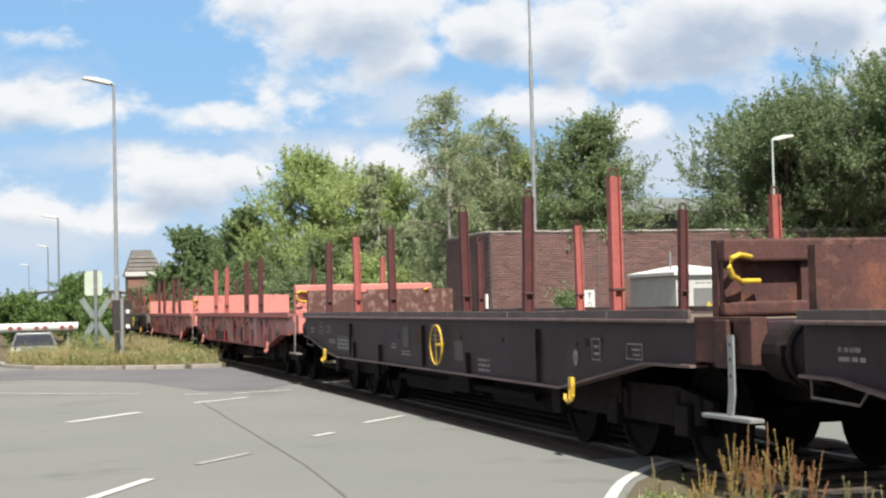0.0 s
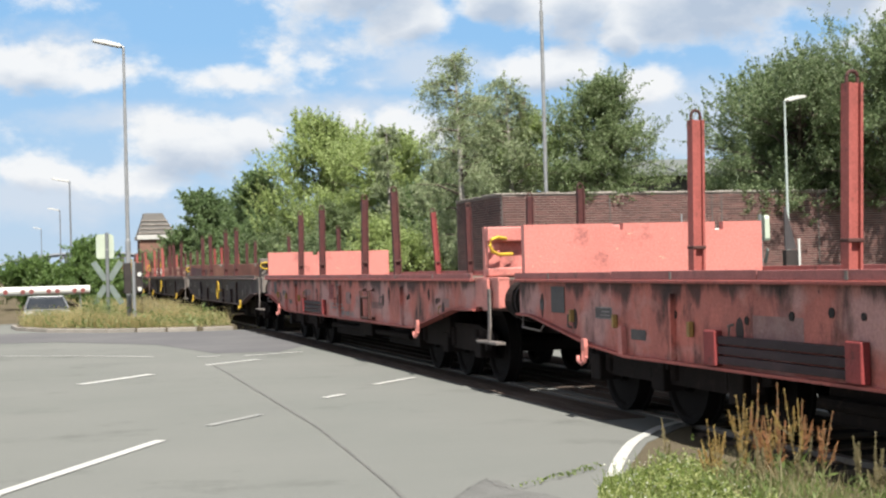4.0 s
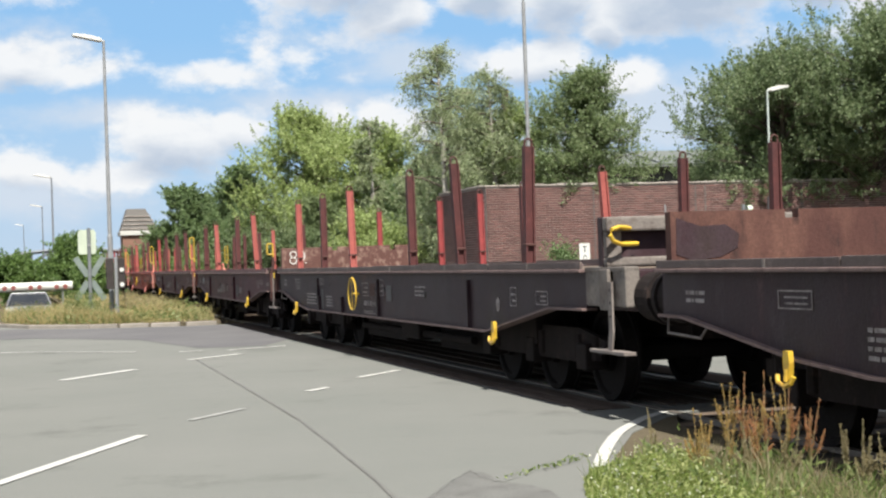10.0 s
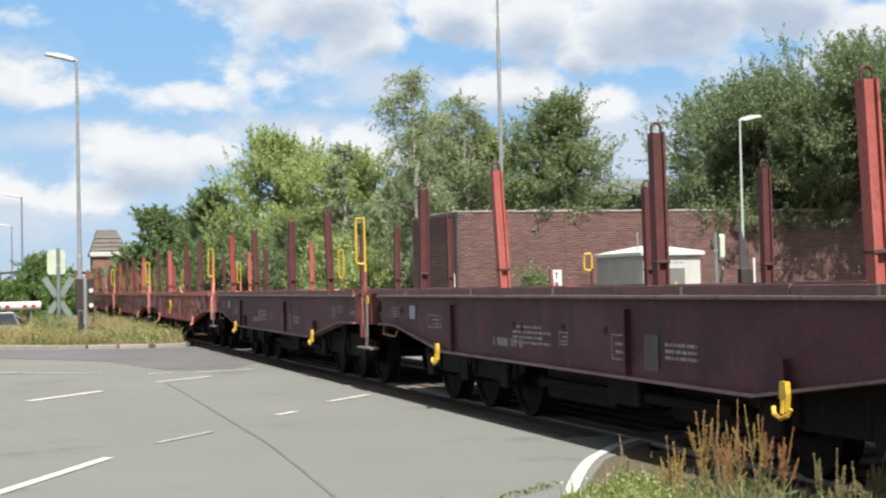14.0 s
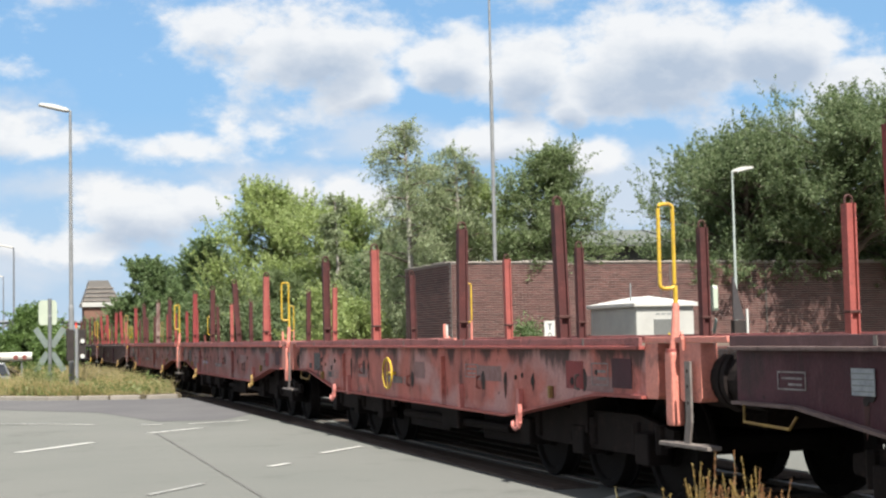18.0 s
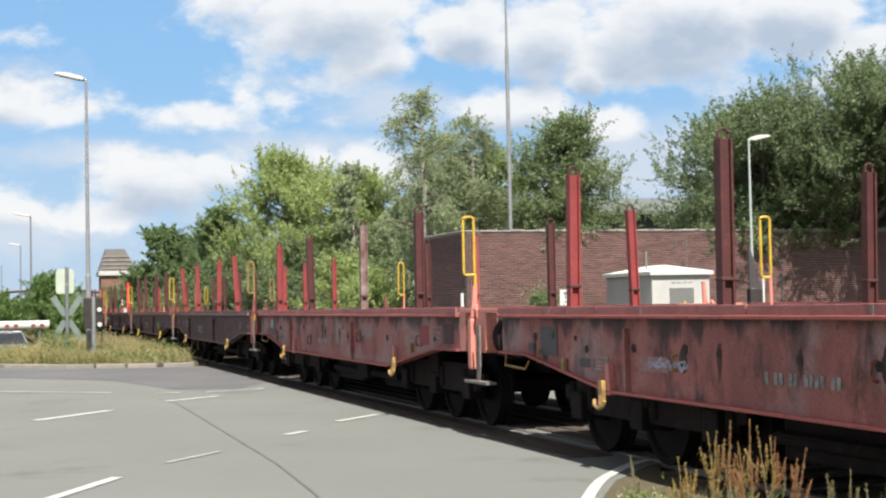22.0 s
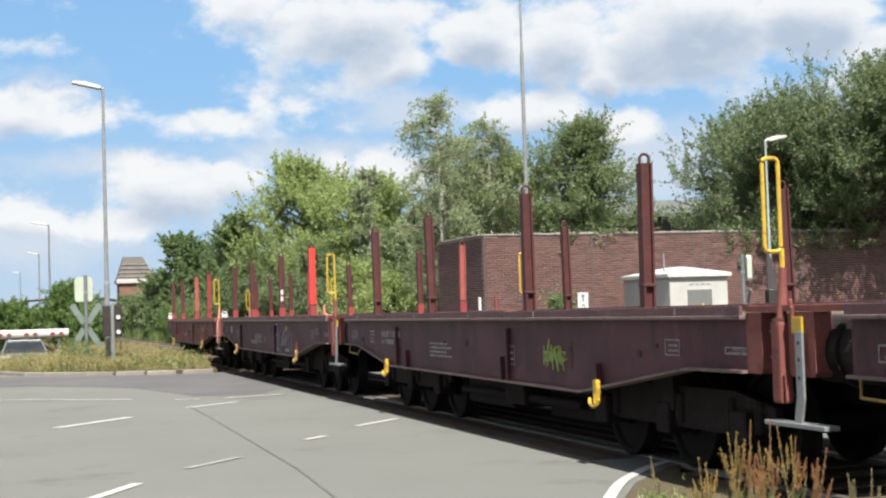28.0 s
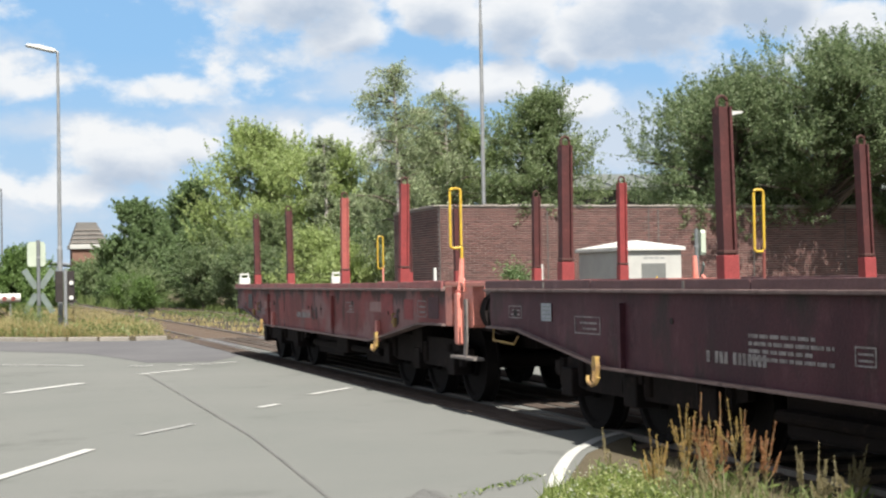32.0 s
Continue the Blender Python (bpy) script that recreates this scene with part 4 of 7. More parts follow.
            part("handrail_post", bm, rail if s < 0 else front, hr)
    # stakes, each a little out of true
    for s, offsets, cols in ((-1, stakes, near_cols), (1, far_stakes or stakes, far_cols)):
        for i, off in enumerate(offsets):
            c = cols[i % len(cols)]
            if not c:
                continue
            tilt, twist = random.uniform(-1.2, 1.2), random.uniform(-1.8, 1.8)
            for side_of, index, degrees in lean:
                if side_of == s and index == i:
                    tilt = -degrees
            k = piece("stake", stake_bm, c, r, "stake", pose(s * 1.36, -off, DECK, twist, tilt, 0) @ pose(0, 0, 0, 0, 0, 90), "")
            piece("collar", collar_bm, "rust_dark", k, "stake_collar", Matrix(), "dark steel collar")
            piece("stake_head", stake_head_bm, "rust_dark", k, "stake_head", Matrix(), "dark lifting eye")
            if tag == "pale" and s < 0 and i == 2:
                bm = bmesh.new()
                box(bm, -0.0215, -0.0185, -0.024, 0.024, 0.37, 0.46)
                part("stake_mark", bm, "white", k, "small white painted bar")
                bm = bmesh.new()
                box(bm, -0.0215, -0.0185, -0.024, 0.024, 0.50, 0.59)
                part("stake_mark", bm, "white", k, "small white painted bar")
            if socket:
                piece("socket", socket_bm, socket, k, "stake_socket", Matrix(), "red painted foot of the stake")
    # pale lashing marks on the deck edge
    for k in range(6 if long else 5):
        bm = bmesh.new()
        yy = length * (k + 0.5) / (6 if long else 5) + random.uniform(-0.4, 0.4)
        box(bm, -1.456, -1.4525, -yy - 0.018, -yy + 0.018, DECK + 0.004, DECK + 0.064)
        part("lashing_mark", bm, "step", r, "small pale lashing mark")
    # folding end walls
    if wall:
        bm = bmesh.new()
        t = DECK + {"salmon": 0.58, "rusty_plain": 0.45, "rusty": 0.475}.get(wall, 0.50)
        prism(bm, [(-1.38, DECK + 0.01), (1.42, DECK + 0.01), (1.42, t), (0.95, t), (0.95, t - 0.09), (0.85, t - 0.09), (0.85, t), (-0.24, t), (-0.24, t - 0.07), (-0.36, t - 0.07), (-0.36, t), (-1.38, t)], "y", -0.14, -0.05)
        w_rear = part("end_wall", bm, wall, r, "folding steel end wall")
    if wall_front:
        yf, k_h = -length - 0.30, 0.72 if wall_front == "weathered" else 0.94
        bm = bmesh.new()
        box(bm, -1.38, 1.38, yf - 0.05, yf + 0.05, DECK + 0.01, DECK + 0.64 * k_h, 0.008)
        w = part("end_wall_front", bm, "black" if wall_front == "weathered" else wall_front, r, "ribbed folding end wall")
        for z0, z1, d in ((0.46, 0.64, 0.16), (0.03, 0.14, 0.14)):
            bm = bmesh.new()
            box(bm, -1.38, 1.38, yf - d, yf - 0.052, DECK + z0 * k_h, DECK + z1 * k_h, 0.02)
            part("wall_rail", bm, wall_front, w)
        for k in range(5):
            xx = -1.3 + 0.65 * k
            bm = bmesh.new()
            box(bm, xx - 0.07, xx + 0.07, yf - 0.12, yf - 0.052, DECK + 0.14 * k_h + 0.002, DECK + 0.46 * k_h - 0.002)
            part("wall_rib", bm, wall_front, w)
        for s in (-1, 1):
            bm = bmesh.new()
            tube(bm, [(s * 1.10, yf - 0.12, DECK + 0.49 * k_h), (s * 1.28, yf - 0.20, DECK + 0.51 * k_h), (s * 1.37, yf - 0.24, DECK + 0.48 * k_h), (s * 1.39, yf - 0.25, DECK + 0.41 * k_h), (s * 1.36, yf - 0.24, DECK + 0.34 * k_h), (s * 1.27, yf - 0.20, DECK + 0.30 * k_h), (s * 1.08, yf - 0.13, DECK + 0.30 * k_h)], 0.021, 8)
            part("latch_handle", bm, "yellow", w, "yellow latch handle")
    # handwheel of the brake
    if wheel_at:
        for s in (-1, 1):
            bm = bmesh.new()
            torus(bm, (s * 1.50, -wheel_at, 0.97), wheel_r, 0.014, 36)
            for k in range(3):
                a = math.pi / 2 + k * math.pi / 2
                tube(bm, [(s * 1.50, -wheel_at, 0.97), (s * 1.50, -wheel_at + wheel_r * math.cos(a), 0.97 + wheel_r * math.sin(a))], 0.009, 6)
            disc(bm, (s * 1.45, -wheel_at, 0.97), (1, 0, 0), 0.022, 0.12, 10)
            part("handwheel", bm, "yellow", r, "yellow brake handwheel")
    if grab:
        for g in grab:
            bm = bmesh.new()
            for yy in (-g - 0.27, -g + 0.27):
                tube(bm, [(-1.40, yy, 0.70), (-1.48, yy, 0.70), (-1.48, yy, 1.12), (-1.40, yy, 1.14)], 0.026, 7)
            tube(bm, [(-1.48, -g - 0.27, 1.02), (-1.48, -g + 0.27, 1.02)], 0.024, 7)
            tube(bm, [(-1.48, -g - 0.27, 0.70), (-1.48, -g + 0.27, 0.70)], 0.024, 7)
            part("side_ladder", bm, "rust_dark", r, "dark rusty side ladder")
    # bracketed louvre boxes low on the side
    for a, b in louver:
        bm = bmesh.new()
        for k in range(3):
            box(bm, -1.45, -1.40, -b + 0.1, -a - 0.1, 0.68 + 0.075 * k, 0.74 + 0.075 * k, 0.006)
        lv = part("louvre_box", bm, "black", r, "dark slatted box")
        for yy in (a, b):
            bm = bmesh.new()
            box(bm, -1.47, -1.40, -yy - 0.09, -yy + 0.09, 0.66, 0.93, 0.012)
            part("louvre_bracket", bm, "stake_red", lv)
    for a, b in louver_frame:
        bm = bmesh.new()
        for yy in (a, b):
            prism(bm, [(-yy - 0.07, 0.64), (-yy + 0.07, 0.64), (-yy + 0.04, 1.02), (-yy - 0.04, 1.02)], "x", -1.45, -1.398)
        tube(bm, [(-1.44, -a, 0.76), (-1.44, -b, 0.73)], 0.02, 7)
        part("rack_bracket", bm, "black", r)
    # touched-up patches of paint
    for yy, zz, w, mt in patches:
        bm = bmesh.new()
        box(bm, -1.399, -1.3955, -yy - w, -yy, zz, zz + 0.26)
        part("paint_patch", bm, mt, r)
    # rope-eye holes and rust runs below them
    rng = random.Random(int(rear * 10))
    for k in range(stains):
        yy, zz = rng.uniform(0.6, length - 0.6), rng.uniform(0.98, 1.12)
        bm = bmesh.new()
        disc(bm, (-1.3965, -yy, zz), (1, 0, 0), rng.uniform(0.02, 0.045), 0.012, 10)
        part("rope_eye", bm, "dark", r, "dark rope eye")
        if k % 4 == 0:
            h, w = rng.uniform(0.1, 0.24), rng.uniform(0.05, 0.12)
            bm = bmesh.new()
            prism(bm, [(-yy - w * 0.3, zz + 0.08), (-yy + w * 0.2, zz + 0.06), (-yy + w * 0.42, zz), (-yy + w * 0.30, zz - h * 0.5), (-yy + w * 0.08, zz - h), (-yy - w * 0.22, zz - h * 0.7), (-yy - w * 0.45, zz - h * 0.15)], "x", -1.3975, -1.3955)
            part("rust_run", bm, "rust_run", r)
    for k in range(drips // 2):
        yy, w, h, zz = length * (k + rng.uniform(0.2, 0.7)) / (drips // 2), rng.uniform(0.3, 0.75), rng.uniform(0.10, 0.22), rng.uniform(0.80, 1.02)
        if yy + w < length - 0.2 and yy > 2.2:
            bm = bmesh.new()
            box(bm, -1.3968, -1.3955, -yy - w, -yy, zz, zz + h)
            part("bleached_field", bm, "bleached", r, "bleached field of old markings")
    for k in range(drips // 2):
        # lashing lugs, each beside a flat dark oval that paints in a shaded hole
        yy, zz = length * (k + 0.5) / (drips // 2) + rng.uniform(-0.25, 0.25), rng.uniform(0.84, 0.98)
        bm = bmesh.new()
        prism(bm, [(-yy - 0.10 + 0.06 * math.cos(j * math.pi / 6), zz + 0.05 + 0.10 * math.sin(j * math.pi / 6)) for j in range(12)], "x", -1.3978, -1.3955)
        part("worn_hollow", bm, "hole_dark", r)
        bm = bmesh.new()
        tube(bm, [(-1.396, -yy, zz + 0.09), (-1.43, -yy, zz + 0.085), (-1.435, -yy, zz - 0.02), (-1.40, -yy, zz - 0.03)], 0.014, 6)
        part("lashing_lug", bm, rng.choice(("ochre", "step", "stake_salmon")), r, "small worn lashing lug")
    if patch_wall:
        bm = bmesh.new()
        prism(bm, [(-1.34, 1.42), (-1.2, 1.37), (-0.95, 1.39), (-0.80, 1.46), (-0.78, 1.57), (-0.90, 1.65), (-1.12, 1.64), (-1.33, 1.71)], "y", -0.146, -0.142)
        part("tar_patch", bm, "black", w_rear, "black painted-over patch")
    if chalk:
        fc = bpy.data.curves.new("chalk_mark", "FONT")
        fc.body, fc.size, fc.extrude, fc.space_character, fc.offset = "8.9.", 0.40, 0.001, 0.70, -0.010
        fc.materials.append(M["white"])
        fo = new("chalk_mark", fc)
        fo.parent = w_rear
        fo.matrix_basis = pose(-1.25, -0.145, 1.455, 90, 0, 0)
        tagged(fo, "chalked white figures 8.9.")
    if tag == "pale":
        # tall spiky outlines with thin haze inside them
        y0, z0 = 7.2, 0.685

        def ribbon(points, width, mat, x, name):
            bm = bmesh.new()
            rows = []
            for i, (u, v) in enumerate(points):
                a, b = points[max(i - 1, 0)], points[min(i + 1, len(points) - 1)]
                d = Vector((b[0] - a[0], b[1] - a[1])).normalized() * width / 2
                rows.append((bm.verts.new((x, -y0 - u - d.y, z0 + v + d.x)), bm.verts.new((x, -y0 - u + d.y, z0 + v - d.x))))
            for (a, b), (c, d) in zip(rows, rows[1:]):
                bm.faces.new((a, b, d, c))
            part(name, bm, mat, r, "sprayed violet-white graffiti")

        for points in ([(0.03, 0.0), (0.0, 0.25), (0.02, 0.48), (0.10, 0.53), (0.22, 0.56)], [(0.03, 0.30), (0.12, 0.34), (0.22, 0.31)], [(0.20, 0.0), (0.24, 0.30), (0.30, 0.57), (0.36, 0.36), (0.44, 0.26)],
                       [(0.05, 0.04), (0.16, 0.02), (0.34, 0.05)], [(0.52, 0.02), (0.50, 0.30), (0.56, 0.57), (0.66, 0.30), (0.74, 0.22)], [(0.70, 0.10), (0.74, 0.34), (0.84, 0.58), (0.93, 0.36), (0.98, 0.26), (1.10, 0.24)],
                       [(1.12, 0.57), (1.10, 0.38), (1.15, 0.14)], [(1.42, 0.50), (1.40, 0.34), (1.47, 0.16), (1.46, 0.02), (1.30, 0.05), (1.08, 0.03)], [(1.68, 0.42), (1.71, 0.24), (1.68, 0.04)]):
            ribbon(points, 0.030, "tag_pale", -1.3990, "spray_tag")
        for points, width in (([(0.10, 0.04), (0.10, 0.30)], 0.15), ([(0.30, 0.05), (0.31, 0.44)], 0.10), ([(0.58, 0.0), (0.57, 0.46)], 0.08), ([(0.84, 0.16), (0.84, 0.48)], 0.11), ([(1.14, 0.32), (1.34, 0.24)], 0.11), ([(1.12, 0.07), (1.44, 0.06)], 0.08)):
            ribbon(points, width, "tag_haze", -1.3972, "spray_haze")
        bm = bmesh.new()
        box(bm, -1.42, -1.40, -0.13, 0.13, -0.045, 0.045, 0.015)
        plate_ob = part("tilted_plate", bm, "ochre", r, "tilted dull yellow plate")
        plate_ob.matrix_basis = pose(0, -y0 - 1.30, z0 + 0.45, -18, 0, 0)
    elif tag:
        y0, n, w, h = {"green": (8.27, 34, 0.56, 0.32), "white": (3.28, 26, 0.68, 0.11)}[tag]
        z0 = 0.87 if tag == "white" else 0.78
        bm = bmesh.new()
        strokes = [(w * k / n + 0.05 * math.sin(k * 2.9), h * (0.5 + 0.5 * math.sin(k * 2.1 + 0.4 * math.sin(k * 0.7)) * (0.65 + 0.35 * math.cos(k * 0.9)))) for k in range(n)]
        for (a, b), (c, d) in zip(strokes, strokes[1:]):
            tube(bm, [(-1.397, -y0 - a, z0 + b), (-1.397, -y0 - c, z0 + d)], 0.010, 5)
        part("spray_tag", bm, "tag_green" if tag == "green" else "tag_pale", r, "sprayed graffiti tag")
    if tail:
        for u in (-1.26, 0.58):
            bm = bmesh.new()
            box(bm, u - 0.105, u + 0.105, 0.0, 0.08, DECK + 0.0, DECK + 0.19, 0.015)
            for e in (-0.09, 0.06):
                box(bm, u + e, u + e + 0.03, 0.02, 0.06, DECK + 0.191, DECK + 0.24)
            box(bm, u - 0.09, u + 0.09, 0.02, 0.06, DECK + 0.241, DECK + 0.275, 0.01)
            part("tail_lamp", bm, "white", r, "white tail board with handle")
    # faded lettering in bars, label frames, plates, recesses and lugs on the near side
    for yy, zz, w, h, kind in bars:
        bm = bmesh.new()
        x = -1.3985
        if kind == "frame":
            t = 0.011
            for a, b, c, d in ((yy, yy + w, zz, zz + t), (yy, yy + w, zz + h - t, zz + h), (yy, yy + t, zz + t, zz + h - t), (yy + w - t, yy + w, zz + t, zz + h - t)):
                box(bm, x - 0.002, x, -b, -a, c, d)
            for k in range(2):
                box(bm, x - 0.002, x, -yy - w * 0.86, -yy - w * random.uniform(0.14, 0.4), zz + h * (0.25 + 0.32 * k), zz + h * (0.36 + 0.32 * k))
            part("label_frame", bm, "marks", r, "faded white label frame")
        elif kind in ("text", "number"):
            rows = max(2, round(h / 0.055)) if kind == "text" else 1
            for k in range(rows):
                hh = h / rows
                y0 = 0.0
                while y0 < w * (1 - 0.22 * (k % 2)):
                    ww = min(random.uniform(0.03, 0.15) if kind == "text" else 0.045, w - y0)
                    box(bm, x - 0.002, x, -(yy + y0 + ww), -(yy + y0), zz + k * hh, zz + k * hh + hh * (0.5 if kind == "text" else 0.95))
                    y0 += ww + (0.02 if kind == "text" else random.choice((0.016, 0.016, 0.016, 0.07)))
            tagged(part("lettering", bm, "marks", r, "faded white lettering"), "faded white lettering", kind="stuff")
        elif kind == "dark":
            box(bm, x - 0.004, x, -yy - w, -yy, zz, zz + h)
            part("dark_plate", bm, "slate_blue", r, "dark blue-grey plate")
        elif kind == "sheet":
            box(bm, x - 0.009, x - 0.004, -yy - w, -yy, zz, zz + h)
            sh = part("waybill", bm, "paper", r, "pale printed waybill in its holder")
            bm = bmesh.new()
            for k in range(4):
                box(bm, x - 0.011, x - 0.009, -yy - w * 0.95, -yy - w * 0.05, zz + h * (0.14 + 0.22 * k), zz + h * (0.17 + 0.22 * k))
            tagged(part("printed_lines", bm, "grey_dark", sh), kind="stuff")
        elif kind == "lug":
            box(bm, x - 0.045, x, -yy - w, -yy, zz, zz + h, 0.008)
            part("lug", bm, "ochre", r, "small dull yellow lug")
        elif kind == "oval":
            prism(bm, [(-yy - w / 2 + w / 2 * math.cos(k * math.pi / 8), zz + h / 2 + h / 2 * math.sin(k * math.pi / 8)) for k in range(16)], "x", x - 0.003, x)
            part("oval_plate", bm, "marks", r, "pale oval plate")
        else:
            box(bm, x - 0.0015, x, -yy - w, -yy, zz, zz + h)
            part("paint_patch", bm, kind, r)
    n = 3
    sp = 1.5 if long else 1.35
    bogie(r, -2.75 if long else -2.45, n, sp)
    bogie(r, -(length + 0.5 - 2.75) if long else -(length + 0.5 - 2.45), n, sp)
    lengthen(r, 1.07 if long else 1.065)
    return r


LONG, LONG_FAR = [4.03, 6.15, 9.54, 11.6], [4.40, 6.50, 9.73, 11.92]
LONG_6, LONG_6_FAR = [1.9, 4.03, 6.15, 9.54, 11.6, 13.83], [2.0, 4.40, 6.50, 9.73, 11.92, 14.0]
SHORT, SHORT_FAR = [1.75, 4.45, 7.83, 10.54], [2.25, 4.9, 8.2, 10.9]
B, R_, S_ = "stake_brown", "stake_red", "stake_salmon"
LONG_REAR = [(0.4, 1.05, 0.3, 0.12, "text"), (1.73, 1.03, 0.42, 0.13, "frame"), (2.74, 0.74, 0.85, 0.23, "text"), (5.19, 1.06, 0.3, 0.12, "frame"), (6.25, 0.90, 0.35, 0.10, "text"), (6.77, 0.88, 0.46, 0.26, "dark"), (6.86, 0.94, 0.24, 0.17, "text"), (7.45, 0.85, 0.87, 0.085, "number"), (7.46, 0.74, 0.55, 0.075, "number"), (8.39, 0.99, 0.26, 0.19, "frame")]
LONG_FRONT = [(8.82, 0.83, 0.32, 0.18, "frame"), (9.7, 0.98, 0.5, 0.16, "text"), (12.88, 0.86, 0.12, 0.16, "oval"), (13.33, 0.93, 0.19, 0.2, "frame"), (14.08, 0.96, 0.32, 0.14, "frame")]
BARS_A = LONG_REAR + LONG_FRONT
BARS_W1 = [(0.5, 1.02, 0.3, 0.12, "text"), (1.7, 1.03, 0.45, 0.12, "frame"), (2.61, 0.76, 1.2, 0.23, "slate_blue"), (2.68, 0.78, 1.05, 0.19, "text"), (2.0, 0.86, 0.5, 0.08, "text"), (1.2, 1.0, 0.3, 0.2, "frame"), (6.15, 0.87, 0.3, 0.09, "text"), (6.8, 0.90, 0.3, 0.27, "dark"), (6.9, 0.93, 0.12, 0.18, "text"), (7.38, 0.94, 0.39, 0.27, "rust_dark"), (6.71, 0.79, 0.5, 0.08, "text"), (8.16, 1.02, 0.39, 0.2, "frame"), (9.14, 0.79, 0.33, 0.24, "faded_grey"), (10.04, 0.70, 0.4, 0.17, "text")] + LONG_FRONT[2:]
BARS_RED = [(0.62, 1.0, 0.1, 0.1, "dark"), (0.94, 0.98, 0.36, 0.26, "dark"), (1.5, 0.90, 0.045, 0.12, "lug"), (2.06, 0.95, 0.38, 0.11, "faded_grey"), (2.06, 0.95, 0.38, 0.11, "frame"), (2.52, 0.88, 0.045, 0.12, "lug"), (2.84, 0.79, 0.3, 0.09, "faded_grey"), (3.98, 0.86, 0.045, 0.12, "lug"), (7.0, 0.78, 0.9, 0.09, "number"), (8.3, 0.95, 0.3, 0.2, "frame")]
BARS_W5 = [(0.4, 1.05, 0.3, 0.14, "text"), (1.58, 1.0, 0.44, 0.18, "frame"), (2.6, 0.74, 0.97, 0.22, "text"), (3.5, 1.09, 0.57, 0.11, "frame"), (3.88, 0.68, 0.18, 0.34, "dark"), (4.25, 0.73, 0.5, 0.2, "text"), (6.82, 0.94, 0.37, 0.2, "frame"), (7.28, 0.95, 0.31, 0.18, "rust_dark"), (6.91, 0.80, 0.93, 0.075, "number"), (6.88, 0.68, 0.7, 0.06, "text"), (7.86, 0.96, 0.23, 0.23, "frame"), (8.25, 0.89, 0.28, 0.22, "dark"), (8.31, 0.93, 0.18, 0.14, "text")] + LONG_FRONT[1:]
BARS_W3 = BARS_RED[:8] + [(6.98, 0.79, 1.12, 0.12, "text"), (7.52, 0.69, 1.27, 0.08, "number"), (7.46, 0.98, 0.30, 0.23, "frame"), (9.04, 0.85, 0.27, 0.16, "frame")]
SHORT_A = [(4.75, 0.84, 0.95, 0.20, "text"), (5.9, 0.86, 0.2, 0.12, "frame"), (0.5, 1.03, 0.32, 0.12, "frame"), (1.3, 1.02, 0.22, 0.16, "sheet"), (2.0, 0.93, 0.5, 0.15, "frame"), (4.2, 0.80, 0.8, 0.085, "number"), (7.0, 0.78, 0.26, 0.21, "frame"), (7.59, 0.72, 0.24, 0.28, "dark"), (7.94, 0.82, 0.5, 0.15, "text"), (10.73, 0.97, 0.22, 0.16, "frame"), (11.07, 1.05, 0.31, 0.10, "frame"), (11.86, 1.03, 0.40, 0.055, "frame")]
SHORT_B = [(0.27, 1.02, 0.36, 0.11, "frame"), (1.38, 0.97, 0.27, 0.2, "text"), (2.06, 1.06, 0.98, 0.085, "number"), (2.05, 0.96, 0.7, 0.07, "number"), (4.4, 0.84, 0.9, 0.2, "text"), (7.2, 0.82, 0.26, 0.2, "frame"), (10.9, 1.0, 0.25, 0.13, "frame"), (11.86, 1.03, 0.36, 0.055, "frame")]
SHORT_RED = [(0.72, 0.96, 0.14, 0.08, "dark"), (1.04, 0.93, 0.40, 0.27, "dark"), (1.62, 0.80, 0.05, 0.12, "lug"), (1.94, 0.85, 0.22, 0.08, "slate_blue"), (2.24, 0.84, 0.3, 0.11, "frame"), (5.0, 0.85, 0.9, 0.085, "number"), (8.0, 0.98, 0.4, 0.14, "frame"), (10.32, 0.84, 0.04, 0.11, "lug"), (10.65, 0.94, 0.36, 0.24, "stake_red"), (11.18, 0.98, 0.32, 0.19, "frame"), (11.57, 0.97, 0.36, 0.24, "brown")]
SAL, SAL_LIT = "salmon", "salmon_lit"
wagon(8.43, True, "black", "rust_dark", LONG_6, [B], [B], "rust_dark", "rust_dark", None, "black six-axle stake wagon with rust-red end wall", bars=BARS_A, far_stakes=LONG_6_FAR)
wagon(26.49, True, "black", "rust_dark", LONG_6, [B, S_, B, B, B, S_], [B, B, S_, B, S_, S_], "rusty", "rust_dark", 8.71, "black stake wagon with yellow handwheel and rust-flaked end wall", bars=BARS_W1, step="grey", gussets=[(3.9, "black"), (5.54, "black"), (9.67, "black")], far_stakes=LONG_6_FAR)
wagon(44.55, True, "red_pale", SAL, LONG, [S_, S_, B, B], [B, B, B, S_], SAL, SAL, None, "faded red stake wagon with salmon end walls", hook=SAL, grab=[9.7], gussets=[(2.7, SAL), (10.6, SAL), (12.4, SAL)], louver=[(4.4, 6.3)], bars=BARS_RED, stains=16, far_stakes=LONG_FAR, drips=10)
wagon(62.61, True, "red_pale", SAL, LONG, [B, B, B, B], [R_, B, B, B], SAL, SAL, None, "red stake wagon with bright salmon end wall", hook=SAL, grab=[10.0], gussets=[(2.5, SAL)], louver=[(4.6, 6.5)], bars=BARS_W3, patches=[(6.85, 0.95, 0.4, "stake_red")], stains=16, far_stakes=LONG_FAR, drips=10, lean=[(1, 0, 3.5)])
wagon(80.67, True, "black", "weathered", LONG, [B], [B], "rusty_plain", "weathered", 8.71, "black stake wagon with rusty end wall and black patch", bars=BARS_A, patch_wall=True, louver_frame=[(3.84, 5.55), (9.21, 10.93)], far_stakes=LONG_FAR)
